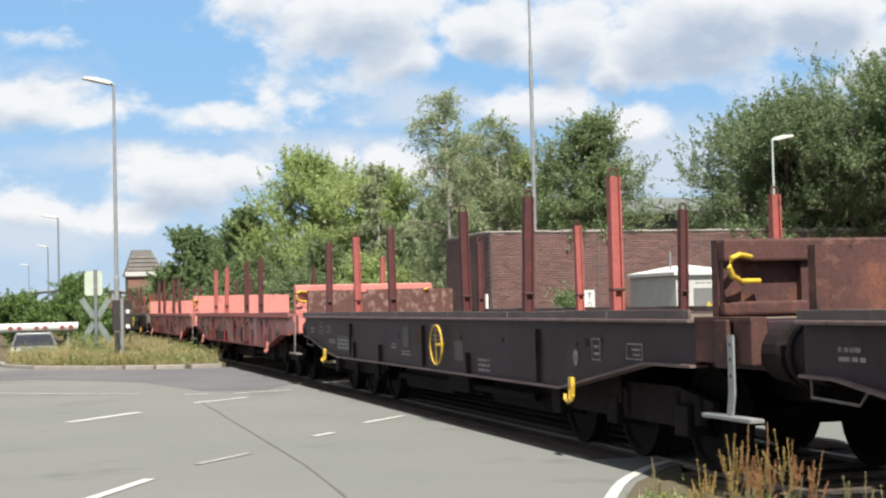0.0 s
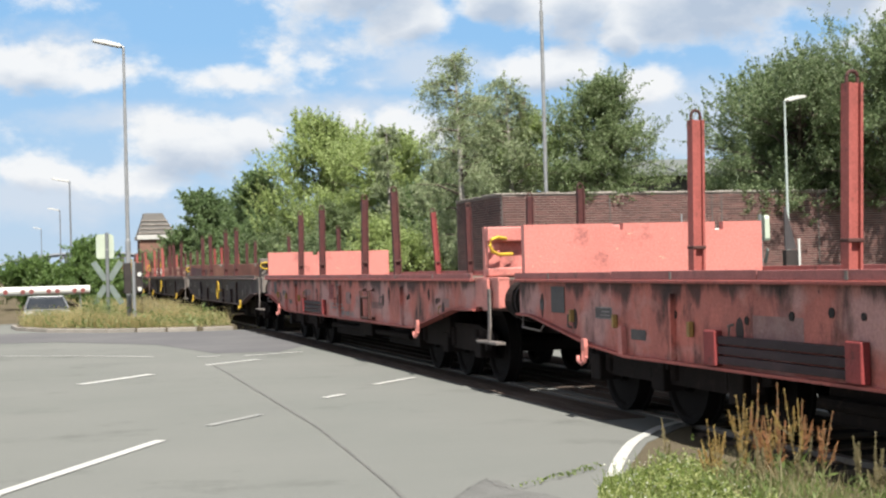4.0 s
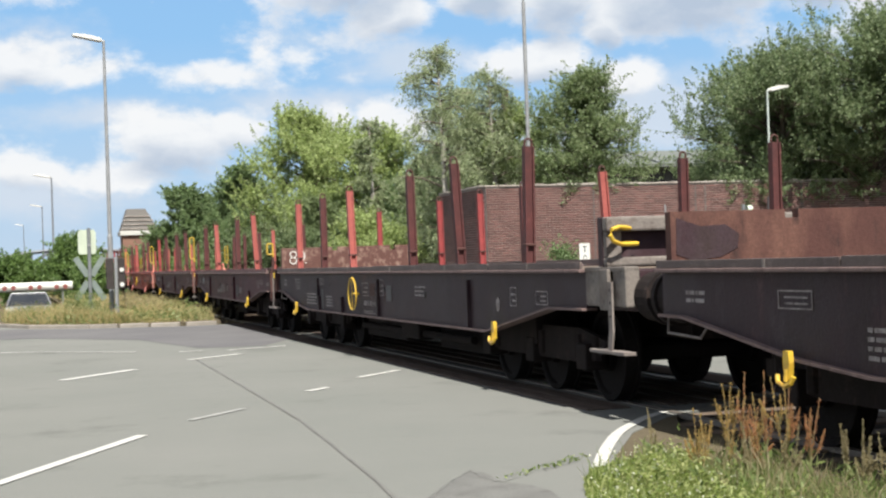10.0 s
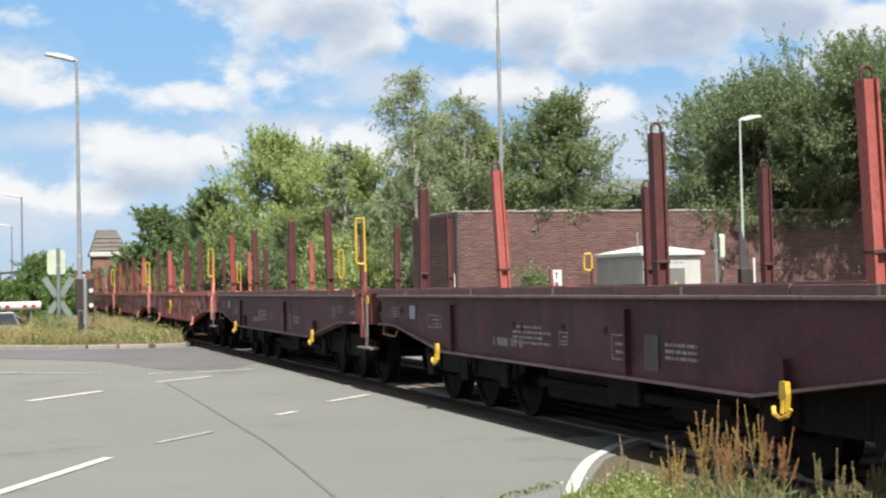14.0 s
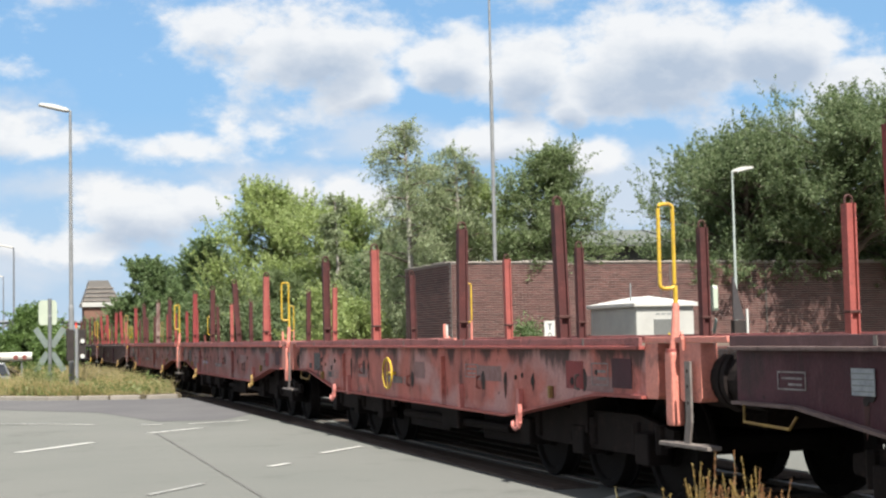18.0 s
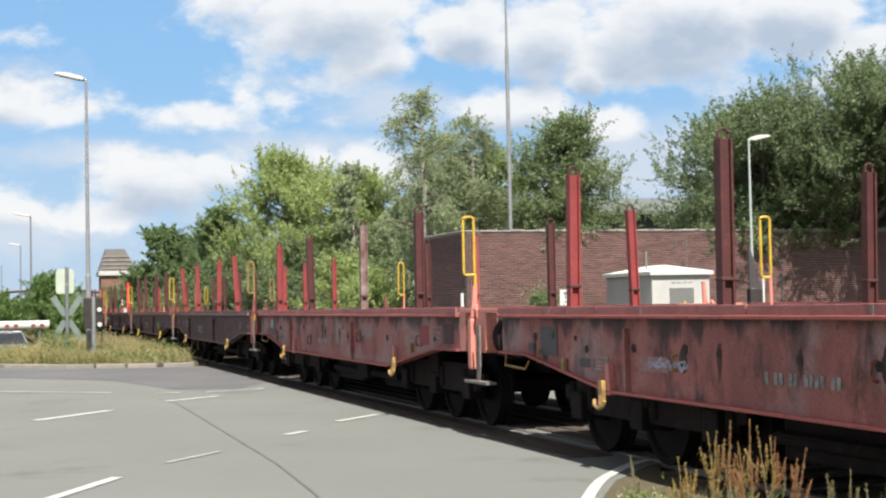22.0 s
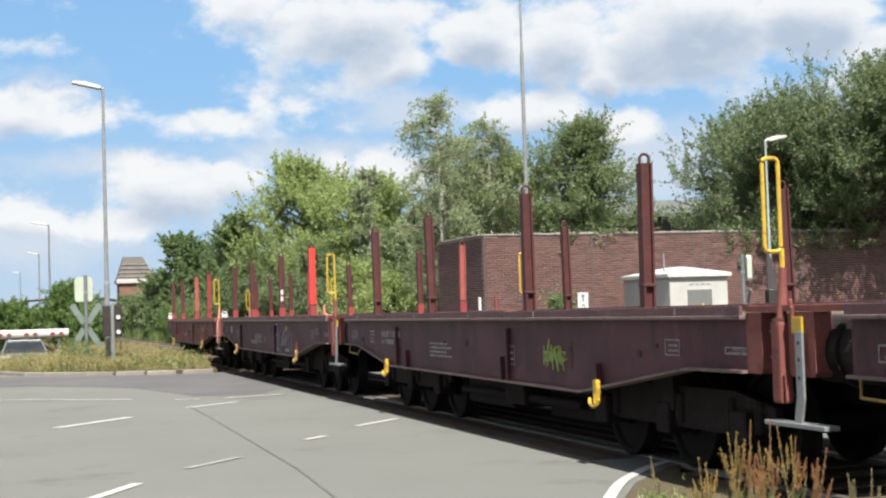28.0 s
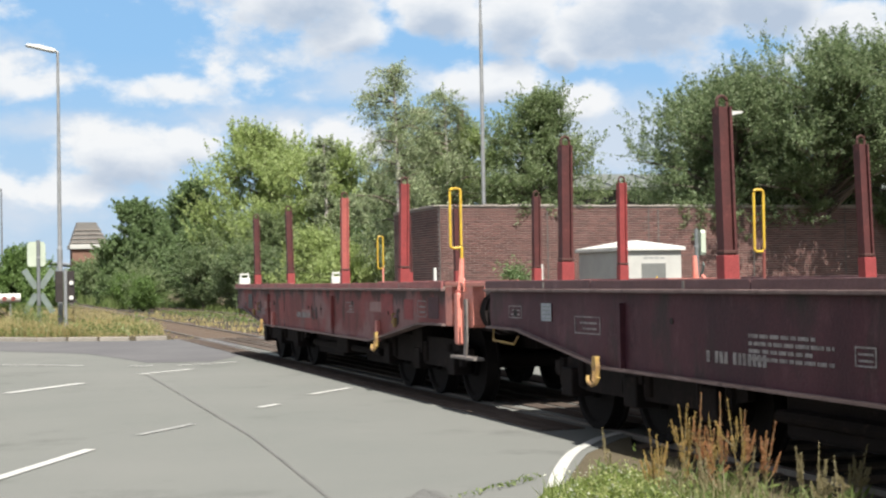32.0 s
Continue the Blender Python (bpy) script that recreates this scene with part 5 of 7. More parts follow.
wagon(98.74, True, "black", "weathered", LONG_6, [S_, B, S_, B, B, B], [R_, R_, B, S_, B, B], "rusty", "weathered", 6.58, "black stake wagon with chalked figures on its end wall", bars=BARS_W5, gussets=[(3.77, "black"), (5.51, "black")], chalk=True, far_stakes=LONG_6_FAR, lean=[(-1, 4, 3.0), (1, 3, 4.0)])
wagon(113.12, False, "brown", "rust_dark", SHORT, [B, S_, B, S_], [B, B, B, R_], label="brown stake wagon with rusty sides", bars=SHORT_A, gussets=[(9.6, "brown")], stains=8, loop_drop=0.47, far_stakes=SHORT_FAR, lean=[(-1, 3, 3.2), (-1, 1, 2.5)])
wagon(127.5, False, "brown", "front_rust", SHORT, [R_, B, B, B], [B, B, B, S_], label="dark brown stake wagon with salmon end section", bars=SHORT_A, gussets=[(3.4, "brown"), (9.6, "rust_dark")], far_stakes=SHORT_FAR)
wagon(141.89, False, "red_pale", SAL_LIT, SHORT, [B, S_, B, B], [S_, B, B, S_], wheel_at=5.4, wheel_r=0.19, label="red stake wagon with salmon end section and handwheel", bars=SHORT_RED, hook=SAL, gussets=[(3.2, SAL), (7.9, SAL), (9.6, SAL)], stains=14, far_stakes=SHORT_FAR, drips=10)
wagon(156.27, False, "red", SAL_LIT, SHORT, [R_, B, B, S_], [B, S_, R_, B], tag="white", label="faded red stake wagon with salmon end section", bars=SHORT_RED, hook="ochre", gussets=[(2.6, SAL), (9.6, SAL)], stains=14, far_stakes=SHORT_FAR, drips=10, lean=[(-1, 2, 3.5)])
wagon(170.66, False, "red", SAL_LIT, SHORT, [R_, B, "stake_pale", B], [B, S_, B, R_], label="weathered red stake wagon with salmon end section", bars=SHORT_RED + [(1.07, 1.05, 0.22, 0.16, "sheet")], hook="ochre", gussets=[(3.3, SAL), (9.6, SAL)], stains=16, far_stakes=SHORT_FAR, drips=9)
wagon(185.04, False, "brown", "front_rust", SHORT, [R_], [R_], rail="ochre", label="dark brown stake wagon with red stakes", bars=SHORT_B, hook="ochre", far_stakes=SHORT_FAR, lean=[(-1, 0, 3.8), (-1, 3, 3.0), (-1, 1, 2.0)])
wagon(199.35, False, "brown", "front_rust", SHORT, [B], [B], label="dark brown stake wagon with yellow hooks and a green spray tag", bars=SHORT_B, step="grey", tag="green", gussets=[(3.4, "brown"), (7.1, "brown"), (9.6, "brown")], far_stakes=SHORT_FAR)
wagon(213.81, False, "brown", "front_rust", [1.75, 4.45, 7.83, 10.8], [B, B, B, "stake_bright"], [B, B, B, S_], label="brown stake wagon sprayed with pale graffiti", bars=SHORT_A, step="grey", tag="pale", hook="ochre", gussets=[(9.6, SAL)], far_stakes=SHORT_FAR, socket="stake_red", lean=[(-1, 3, 0.0)])
wagon(228.19, False, "red_dull", SAL_LIT, SHORT, [B, B, S_, R_], [B, B, B, R_], label="last red stake wagon with white tail boards", bars=SHORT_RED, hook="ochre", gussets=[(3.3, SAL), (9.6, SAL)], patches=[(9.7, 0.98, 0.5, "stake_red")], tail=True, stains=10, far_stakes=SHORT_FAR, drips=7, socket="stake_red")

# ======== beyond the track ========
def lamp_post(name, x, y, height, arm, base_z=0.0, r=0.07, mat="grey", label="", turn=0):
    """A street lamp with one flat head on a short bent arm that reaches towards -x."""
    p = root(name, pose(x, y, base_z, 0, 0, turn), label, "street lamp")
    bm = bmesh.new()
    tube(bm, [(0, 0, 0), (0, 0, height * 0.30)], r * 1.25, 12)
    tube(bm, [(0, 0, height * 0.30), (0, 0, height * 0.31)], r * 1.25, 12, r_end=r)
    tube(bm, [(0, 0, height * 0.31), (0, 0, height)], r, 12, r_end=r * 0.62)
    part("pole", bm, mat, p)
    bm = bmesh.new()
    tube(bm, [(0.02, 0, height - 0.02), (-0.14, 0, height + 0.02)], r * 0.62, 8)
    part("arm", bm, mat, p)
    bm = bmesh.new()
    prism(bm, [(-arm - 0.44, 0.0), (-0.10, -0.045), (-0.02, 0.0), (-0.10, 0.06), (-arm - 0.1, 0.10), (-arm - 0.40, 0.075), (-arm - 0.47, 0.03)], "y", -0.13, 0.13)
    bmesh.ops.bevel(bm, geom=bm.edges[:], offset=0.015, segments=2, affect="EDGES")
    h = part("head", bm, "white", p, "pale lamp head")
    h.matrix_basis = pose(0, 0, height, 0, 8, 0)
    return p


lamp_post("street_lamp", 2.78, 41.0, 7.75, 0.40, 0.08, 0.058, label="tall galvanised street lamp in the dry grass")
lamp_post("street_lamp", 21.62, 38.0, 6.1, 0.22, 0, 0.045, "pale_pole", turn=180, label="shorter pale street lamp before the brick wall")
lamp_post("street_lamp", 2.75, 90.0, 7.2, 0.6, 0, 0.07, "iron_far", label="distant grey street lamp")
lamp_post("street_lamp", 3.1, 130.0, 7.25, 0.6, 0, 0.07, "iron_far", label="distant grey street lamp")

lamp_post("street_lamp", 2.2, 190.0, 7.6, 0.6, 0, 0.07, "iron_far", label="distant grey street lamp")
WALL_Y, WALL_X, WALL_H = 43.0, 14.45, 3.68
bm = bmesh.new()
box(bm, WALL_X, 48, WALL_Y, WALL_Y + 0.4, -0.1, WALL_H)
box(bm, WALL_X, WALL_X + 0.4, WALL_Y + 0.4, WALL_Y + 5.0, -0.1, WALL_H)
M["brick"] = surface("brick", (0.102, 0.049, 0.042), (0.080, 0.039, 0.034), (0.100, 0.054, 0.047), 1.2, 30, 0.9, per_piece=0.28)
M["mortar"] = surface("mortar", (0.24, 0.205, 0.18), (0.185, 0.155, 0.137), None, 2, 40, 0.95)
wall_ob = tagged(part("wall_brick", bm, "mortar"), "tall brown brick yard wall", kind="structure")
rng_c = random.Random(71)
u = WALL_X - 0.06
while u < 40.0:
    w = rng_c.uniform(0.42, 0.62)
    if rng_c.random() > 0.04:
        bm = bmesh.new()
        z1 = rng_c.uniform(0.045, 0.085)
        box(bm, u + 0.004, u + w - 0.004, WALL_Y - 0.05 + rng_c.uniform(-0.012, 0.012), WALL_Y + 0.45, WALL_H + 0.003, WALL_H + z1, 0.012)
        part("coping_stone", bm, "coping", wall_ob)
    u += w
for k in range(9):
    bm = bmesh.new()
    box(bm, WALL_X - 0.05, WALL_X + 0.45, WALL_Y + 0.46 + k * 0.5, WALL_Y + 0.952 + k * 0.5, WALL_H + 0.003, WALL_H + rng_c.uniform(0.05, 0.085), 0.012)
    part("coping_stone", bm, "coping", wall_ob)


def transformer_kiosk():
    k = root("transformer_kiosk", pose(19.28, 38.0, 0), "white rendered transformer kiosk with a shallow hipped roof", "transformer kiosk")
    bm = bmesh.new()
    box(bm, -0.92, 0.92, 0.0, 3.2, -0.1, 2.14, 0.01)
    part("body", bm, "plaster", k)
    bm = bmesh.new()
    box(bm, -1.02, 1.02, -0.1, 3.3, 2.143, 2.25, 0.012)
    v = [bm.verts.new(p) for p in ((-1.02, -0.1, 2.25), (1.02, -0.1, 2.25), (1.02, 3.3, 2.25), (-1.02, 3.3, 2.25), (0, 1.0, 2.47), (0, 2.2, 2.47))]
    for f in ((0, 1, 4), (1, 2, 5, 4), (2, 3, 5), (3, 0, 4, 5)):
        bm.faces.new([v[i] for i in f])
    part("roof", bm, "white", k, "white roof slab")
    bm = bmesh.new()
    box(bm, -0.37, 0.40, -0.03, 0.002, 0.02, 1.77, 0.006)
    d = part("door", bm, "door_grey", k)
    bm = bmesh.new()
    prism(bm, [(-0.02, 1.18), (0.22, 1.18), (0.10, 1.40)], "y", -0.036, -0.031)
    part("warning_sign", bm, "yellow", d, "yellow triangular warning sign")
    bm = bmesh.new()
    box(bm, 0.28, 0.34, -0.07, -0.03, 0.95, 1.1, 0.01)
    part("door_handle", bm, "dark", d)
    bm = bmesh.new()
    for a in (-0.3, -0.12, 0.06, 0.24):
        box(bm, a, a + 0.13, -0.004, -0.001, 1.90, 1.945)
    tagged(part("lettering", bm, "grey", k), "faded grey lettering", kind="stuff")
    bm = bmesh.new()
    tube(bm, [(-0.65, 0.9, 2.3), (-0.65, 0.9, 2.85)], 0.025, 6)
    part("vent_pipe", bm, "grey", k)


transformer_kiosk()
bm = bmesh.new()
tube(bm, [(0, 0, 0), (0, 0, 10.25)], 0.075, 10, r_end=0.062)
tube(bm, [(0, 0, 10.25), (0, 0, 16.5)], 0.04, 10, r_end=0.032)
mast = tagged(part("mast", bm, "grey"), "tall slim grey mast behind the wall", "mast")
mast.matrix_basis = pose(17.4, 47.0, 0)
bm = bmesh.new()
tube(bm, [(0, 0, 0), (0, 0, 8.70)], 0.12, 10)
tube(bm, [(0, 0, 8.70), (0, 0, 8.82)], 0.16, 10)
flue = tagged(part("flue_pipe", bm, "rust_dark"), "brown flue pipe rising behind the trees", "flue pipe")
flue.matrix_basis = pose(21.21, 60.0, 0)

# crossing furniture on the island
def crossing_sign(x, y, turn, arm=0.72):
    c = root("crossing_sign", pose(x, y, -0.02, 0, 0, turn), "grey back of a crossed railway sign with a pale board", "road sign")
    bm = bmesh.new()
    tube(bm, [(0, 0, 0), (0, 0, 2.72)], 0.055, 10)
    part("post", bm, "grey_dark", c)
    for s in (-1, 1):
        bm = bmesh.new()
        box(bm, -0.085, 0.085, -0.012, 0.012, -arm, -0.1, 0.004)
        box(bm, -0.085, 0.085, -0.012, 0.012, 0.1, arm, 0.004)
        a = part("sign_arm", bm, "grey_green", c)
        a.matrix_basis = pose(0, 0.08 + 0.02 * s, 1.28, 0, s * 33, 0)
    bm = bmesh.new()
    prism(bm, [(-0.26, 1.98), (0.16, 1.98), (0.2, 2.05), (0.2, 2.6), (0.14, 2.68), (-0.24, 2.68), (-0.3, 2.6), (-0.3, 2.05)], "y", 0.07, 0.2)
    part("board", bm, "pale_board", c, "pale yellow-white board")
    bm = bmesh.new()
    box(bm, -0.05, 0.05, -0.06, 0.07, 2.2, 2.26)
    part("clamp", bm, "grey", c)


M["grey_green"] = surface("grey_green_enamel", (0.125, 0.155, 0.14), (0.10, 0.125, 0.115), None, 3, 40, 0.6)
M["pale_board"] = surface("pale_board", (0.3432, 0.3888, 0.3096), (0.297, 0.3384, 0.2736), None, 2, 40, 0.5, fine_gain=0.08)
M["red_dot"] = surface("red_reflector", (0.17, 0.05, 0.045), (0.13, 0.045, 0.04), None, 4, 40, 0.4)
crossing_sign(2.29, 42.5, 0)
crossing_sign(19.62, 36.0, -100, 0.55)


def signal_box(x, y, label):
    c = root("crossing_signal", pose(x, y, -0.02), label, "crossing signal")
    bm = bmesh.new()
    tube(bm, [(0, 0, 0), (0, 0, 1.85)], 0.05, 8)
    part("post", bm, "grey", c)
    for a, b in ((-0.26, -0.06), (0.05, 0.24)):
        bm = bmesh.new()
        box(bm, a, b, -0.02, 0.16, 0.98, 1.82, 0.02)
        part("housing", bm, "dark", c, "dark signal housing")
    for z in (1.5, 1.1):
        bm = bmesh.new()
        disc(bm, (0.15, -0.035, z), (0, 1, 0), 0.06, 0.04, 12)
        part("lens", bm, "white", c, "pale lens")


signal_box(2.86, 40.2, "crossing signal with dark housings on a pale post")


def far_signal(x, y):
    c = root("crossing_signal", pose(x, y, -0.02), "dark crossing signal with a pale edge beyond the track", "crossing signal")
    bm = bmesh.new()
    tube(bm, [(0.1, 0.1, 0), (0.1, 0.1, 1.3)], 0.05, 8)
    part("post", bm, "grey", c)
    bm = bmesh.new()
    prism(bm, [(-0.10, 1.72), (0.25, 1.72), (-0.06, 2.92), (-0.10, 2.92)], "y", -0.02, 0.02)
    part("blade", bm, "slate_blue", c, "dark slanting sign board seen from behind")
    bm = bmesh.new()
    box(bm, -0.10, 0.27, -0.06, 0.16, 1.08, 1.71, 0.02)
    part("housing", bm, "dark", c, "dark signal housing")
    bm = bmesh.new()
    box(bm, 0.29, 0.35, -0.06, 0.0, 1.10, 2.02, 0.01)
    part("edge_strip", bm, "white", c, "pale edge strip")


far_signal(20.47, 36.0)
boom = root("barrier_boom", pose(1.98, 47.0, 0), "lowered white crossing barrier boom with red reflectors", "level crossing barrier")
bm = bmesh.new()
tube(bm, [(0, 0, 1.05), (-11.5, 0, 1.05)], 0.135, 12)
beam = part("boom", bm, "white", boom)
for k in range(16):
    bm = bmesh.new()
    disc(bm, (-0.22 - (k // 2) * 0.78 - (k % 2) * 0.26, -0.135, 1.03), (0, 1, 0), 0.075, 0.02, 12)
    part("reflector", bm, "red_dot", beam)
bm = bmesh.new()
box(bm, -11.9, -11.4, -0.2, 0.2, -0.1, 1.25, 0.03)
part("drive_box", bm, "grey", boom)
bm = bmesh.new()
tube(bm, [(-0.3, 0, -0.1), (-0.3, 0, 0.92)], 0.03, 6)
part("boom_rest", bm, "grey", boom)


def white_plate():
    c = root("track_sign", pose(14.82, 36.0, 0), "small white track-side plate on a post", "sign")
    bm = bmesh.new()
    tube(bm, [(0, 0, -0.05), (0, 0, 1.3)], 0.03, 6)
    part("post", bm, "grey", c)
    bm = bmesh.new()
    box(bm, -0.15, 0.15, -0.05, -0.03, 1.22, 1.76, 0.004)
    p = part("plate", bm, "white", c)
    bm = bmesh.new()
    box(bm, -0.022, 0.022, -0.055, -0.051, 1.52, 1.69)
    box(bm, -0.06, 0.06, -0.055, -0.051, 1.655, 1.69)
    for k in range(12):
        a, b = k * math.pi / 6, (k + 1) * math.pi / 6
        v = [bm.verts.new((q * 0.062 * math.cos(e), -0.053, 1.36 + q * 0.095 * math.sin(e))) for q, e in ((1, a), (1, b), (0.6, b), (0.6, a))]
        bm.faces.new(v)
    part("mark", bm, "grey_dark", p)


white_plate()
bm = bmesh.new()
box(bm, -0.04, 0.04, -0.04, 0.04, -0.05, 1.74, 0.01)
marker = tagged(part("marker_post", bm, "white"), "thin white marker post beside the yard wall", "marker post")
marker.matrix_basis = pose(13.26, 40.0, 0)


def slate_tower():
    c = root("brick_tower", pose(12.95, 150.0, 0), "distant brick tower house with a weathered slate roof", "building")
    bm = bmesh.new()
    box(bm, -1.7, 1.7, -1.6, 1.6, -0.1, 5.0)
    part("wall", bm, "tower_stone", c)
    bm = bmesh.new()
    box(bm, -1.95, 1.95, -1.85, 1.85, 5.0, 5.45, 0.05)
    part("cornice", bm, "plaster", c)
    for k in range(4):
        bm = bmesh.new()
        g = 0.42 * k
        f = 0.05 + g / 2.35
        box(bm, -1.9 + 0.72 * f, 1.9 - 1.15 * f, -1.82 + 1.05 * f, -1.70 + 1.05 * f, 5.62 + g, 5.70 + g)
        part("slate_course", bm, "coping", c)
    bm = bmesh.new()
    box(bm, 0.3, 1.5, -1.66, -1.60, 2.6, 2.9)
    part("window_lintel", bm, "plaster", c)
    bm = bmesh.new()
    v = [bm.verts.new(p) for p in ((-1.85, -1.75, 5.44), (1.85, -1.75, 5.44), (1.85, 1.75, 5.44), (-1.85, 1.75, 5.44), (-1.15, -0.7, 7.7), (0.7, -0.7, 7.7), (0.7, 0.7, 7.7), (-1.15, 0.7, 7.7))]
    for f in ((0, 1, 5, 4), (1, 2, 6, 5), (2, 3, 7, 6), (3, 0, 4, 7), (4, 5, 6, 7)):
        bm.faces.new([v[i] for i in f])
    part("roof", bm, "slate", c)


def goods_shed():
    c = root("goods_shed", pose(46.0, 76.0, 0), "long grey-roofed shed behind the trees", "building")
    bm = bmesh.new()
    box(bm, -16, 16, -3, 6, -0.1, 6.2)
    part("wall", bm, "shed_wall", c)
    bm = bmesh.new()
    prism(bm, [(-3.6, 6.15), (1.5, 7.25), (6.6, 6.15), (6.6, 6.3), (1.5, 7.42), (-3.6, 6.32)], "x", -16.4, 16.4)
    part("roof", bm, "shed_roof", c)
    for k in range(9):
        bm = bmesh.new()
        prism(bm, [(-3.4, 6.37), (1.2, 7.36), (1.2, 7.44), (-3.4, 6.45)], "x", -15 + k * 3.4, -14.85 + k * 3.4)
        part("roof_batten", bm, "grey_dark", c)


slate_tower()
goods_shed()
bm = bmesh.new()
tube(bm, [(0, 0, -0.1), (0, 0, 8.0)], 0.15, 10, r_end=0.12)
pole = tagged(part("timber_pole", bm, "wood"), "old brown timber pole among the trees", "pole")
pole.matrix_basis = pose(19.4, 55.0, 0)


def waiting_car():
    c = root("car", pose(0.75, 53.4, -0.5, -6, 0, 0), "silver hatchback waiting behind the lowered barrier", "car")
    bm = bmesh.new()
    prism(bm, [(-0.1, 0.25), (-0.15, 0.62), (0.1, 0.80), (1.0, 0.92), (1.35, 0.96), (3.6, 0.98), (3.85, 0.85), (3.9, 0.3)], "x", -0.84, 0.84)
    bmesh.ops.bevel(bm, geom=bm.edges[:], offset=0.06, segments=2, affect="EDGES")
    part("body", bm, "car_paint", c, smooth=True)
    rows = ((1.0, 0.92, 0.76), (1.75, 1.42, 0.60), (3.0, 1.43, 0.60), (3.6, 0.97, 0.74))
    for name, faces in (("windscreen", [((0, -1), (0, 1), (1, 1), (1, -1))]), ("rear_window", [((2, -1), (2, 1), (3, 1), (3, -1))]), ("side_window", [((0, -1), (1, -1), (2, -1), (3, -1))]), ("side_window", [((0, 1), (1, 1), (2, 1), (3, 1))])):
        bm = bmesh.new()
        for face in faces:
            bm.faces.new([bm.verts.new((rows[i][2] * e, rows[i][0], rows[i][1])) for i, e in face])
        part(name, bm, "car_glass", c, "dark glass")
    bm = bmesh.new()
    box(bm, -0.61, 0.61, 1.72, 3.03, 1.41, 1.46, 0.02)
    for s_ in (-1, 1):
        tube(bm, [(s_ * 0.77, 1.0, 0.93), (s_ * 0.61, 1.75, 1.43)], 0.03, 6)
        tube(bm, [(s_ * 0.61, 3.0, 1.43), (s_ * 0.75, 3.6, 0.98)], 0.04, 6)
    part("roof", bm, "car_paint", c)
    for s_ in (-1, 1):
        for y in (0.7, 3.1):
            bm = bmesh.new()
            disc(bm, (s_ * 0.76, y, 0.29), (1, 0, 0), 0.29, 0.2, 18)
            w = part("wheel", bm, "rubber", c)
            bm = bmesh.new()
            disc(bm, (s_ * 0.865, y, 0.29), (1, 0, 0), 0.18, 0.02, 14)
            part("rim", bm, "grey", w)
        bm = bmesh.new()
        box(bm, s_ * 0.45, s_ * 0.78, -0.13, 0.02, 0.62, 0.76, 0.02)
        part("headlight", bm, "white", c)


def truss_bridge(x, y, turn, span, high, label):
    b = root("truss_bridge", pose(x, y, 0, 0, 0, turn), label, "bridge")
    for s_ in (-3, 3):
        bm = bmesh.new()
        n = 10
        box(bm, -span / 2, span / 2, s_ - 0.25, s_ + 0.25, 2.2, 3.2)
        for k in range(n + 1):
            u = -span / 2 + span * k / n
            zt = 3.2 + high * math.sin(math.pi * k / n) ** 0.6
            if 0 < k < n:
                tube(bm, [(u, s_, 3.2), (u, s_, zt)], 0.3, 4)
            if k < n:
                z2 = 3.2 + high * math.sin(math.pi * (k + 1) / n) ** 0.6
                tube(bm, [(u, s_, zt), (u + span / n, s_, z2)], 0.4, 4)
                tube(bm, [(u, s_, 3.2), (u + span / n, s_, z2)], 0.2, 4)
        part("truss", bm, "iron_far", b)
    for u in (-span / 2, span / 2):
        bm = bmesh.new()
        box(bm, u - 1.5, u + 1.5, -4, 4, -0.1, 2.2)
        part("pier", bm, "iron_far", b)


waiting_car()
truss_bridge(-33.0, 330.0, 4, 46, 3.6, "far grey iron truss bridge span")
truss_bridge(14.0, 345.0, 4, 44, 3.6, "far grey iron truss bridge span")
bm = bmesh.new()
box(bm, -300, 300, -6, 6, -0.1, 2.6)
em = tagged(part("far_embankment", bm, "earth"), "far railway embankment before the bridges", kind="structure")
em.matrix_basis = pose(-30, 420, 0)


# ======== trees ========
def leaf_mesh(name, points, size, mat, parent, seed, droop=0.0, slim=0.24, corners=4):
    rng = np.random.default_rng(seed)
    n = len(points)
    a = rng.normal(size=(n, 3))
    a[:, 2] -= droop
    a /= np.linalg.norm(a, axis=1)[:, None]
    b = np.cross(a, rng.normal(size=(n, 3)))
    b /= np.linalg.norm(b, axis=1)[:, None]
    s = (size * rng.uniform(0.6, 1.35, n))[:, None]
    v = np.empty((n, corners, 3))
    if corners == 4:
        v[:, 0], v[:, 1], v[:, 2], v[:, 3] = points - a * s * 0.5, points + b * s * slim, points + a * s * 0.6, points - b * s * slim
    else:
        v[:, 0], v[:, 1], v[:, 2] = points - a * s * 0.45 - b * s * slim * 0.7, points - a * s * 0.15 + b * s * slim * 1.3, points + a * s * 0.65
    me = bpy.data.meshes.new(name)
    me.vertices.add(n * corners)
    me.vertices.foreach_set("co", v.reshape(-1))
    me.loops.add(n * corners)
    me.loops.foreach_set("vertex_index", np.arange(n * corners, dtype=np.int32))
    me.polygons.add(n)
    me.polygons.foreach_set("loop_start", np.arange(0, n * corners, corners, dtype=np.int32))
    me.update(calc_edges=True)
    me.materials.append(M[mat])
    ob = new(name, me)
    ob.parent = parent
    return ob


# the trees at the wall lean out over it so that their crowns shade it
LEANING = {14: -1.6, 15: -3.0, 16: -3.3, 92: -3.3}


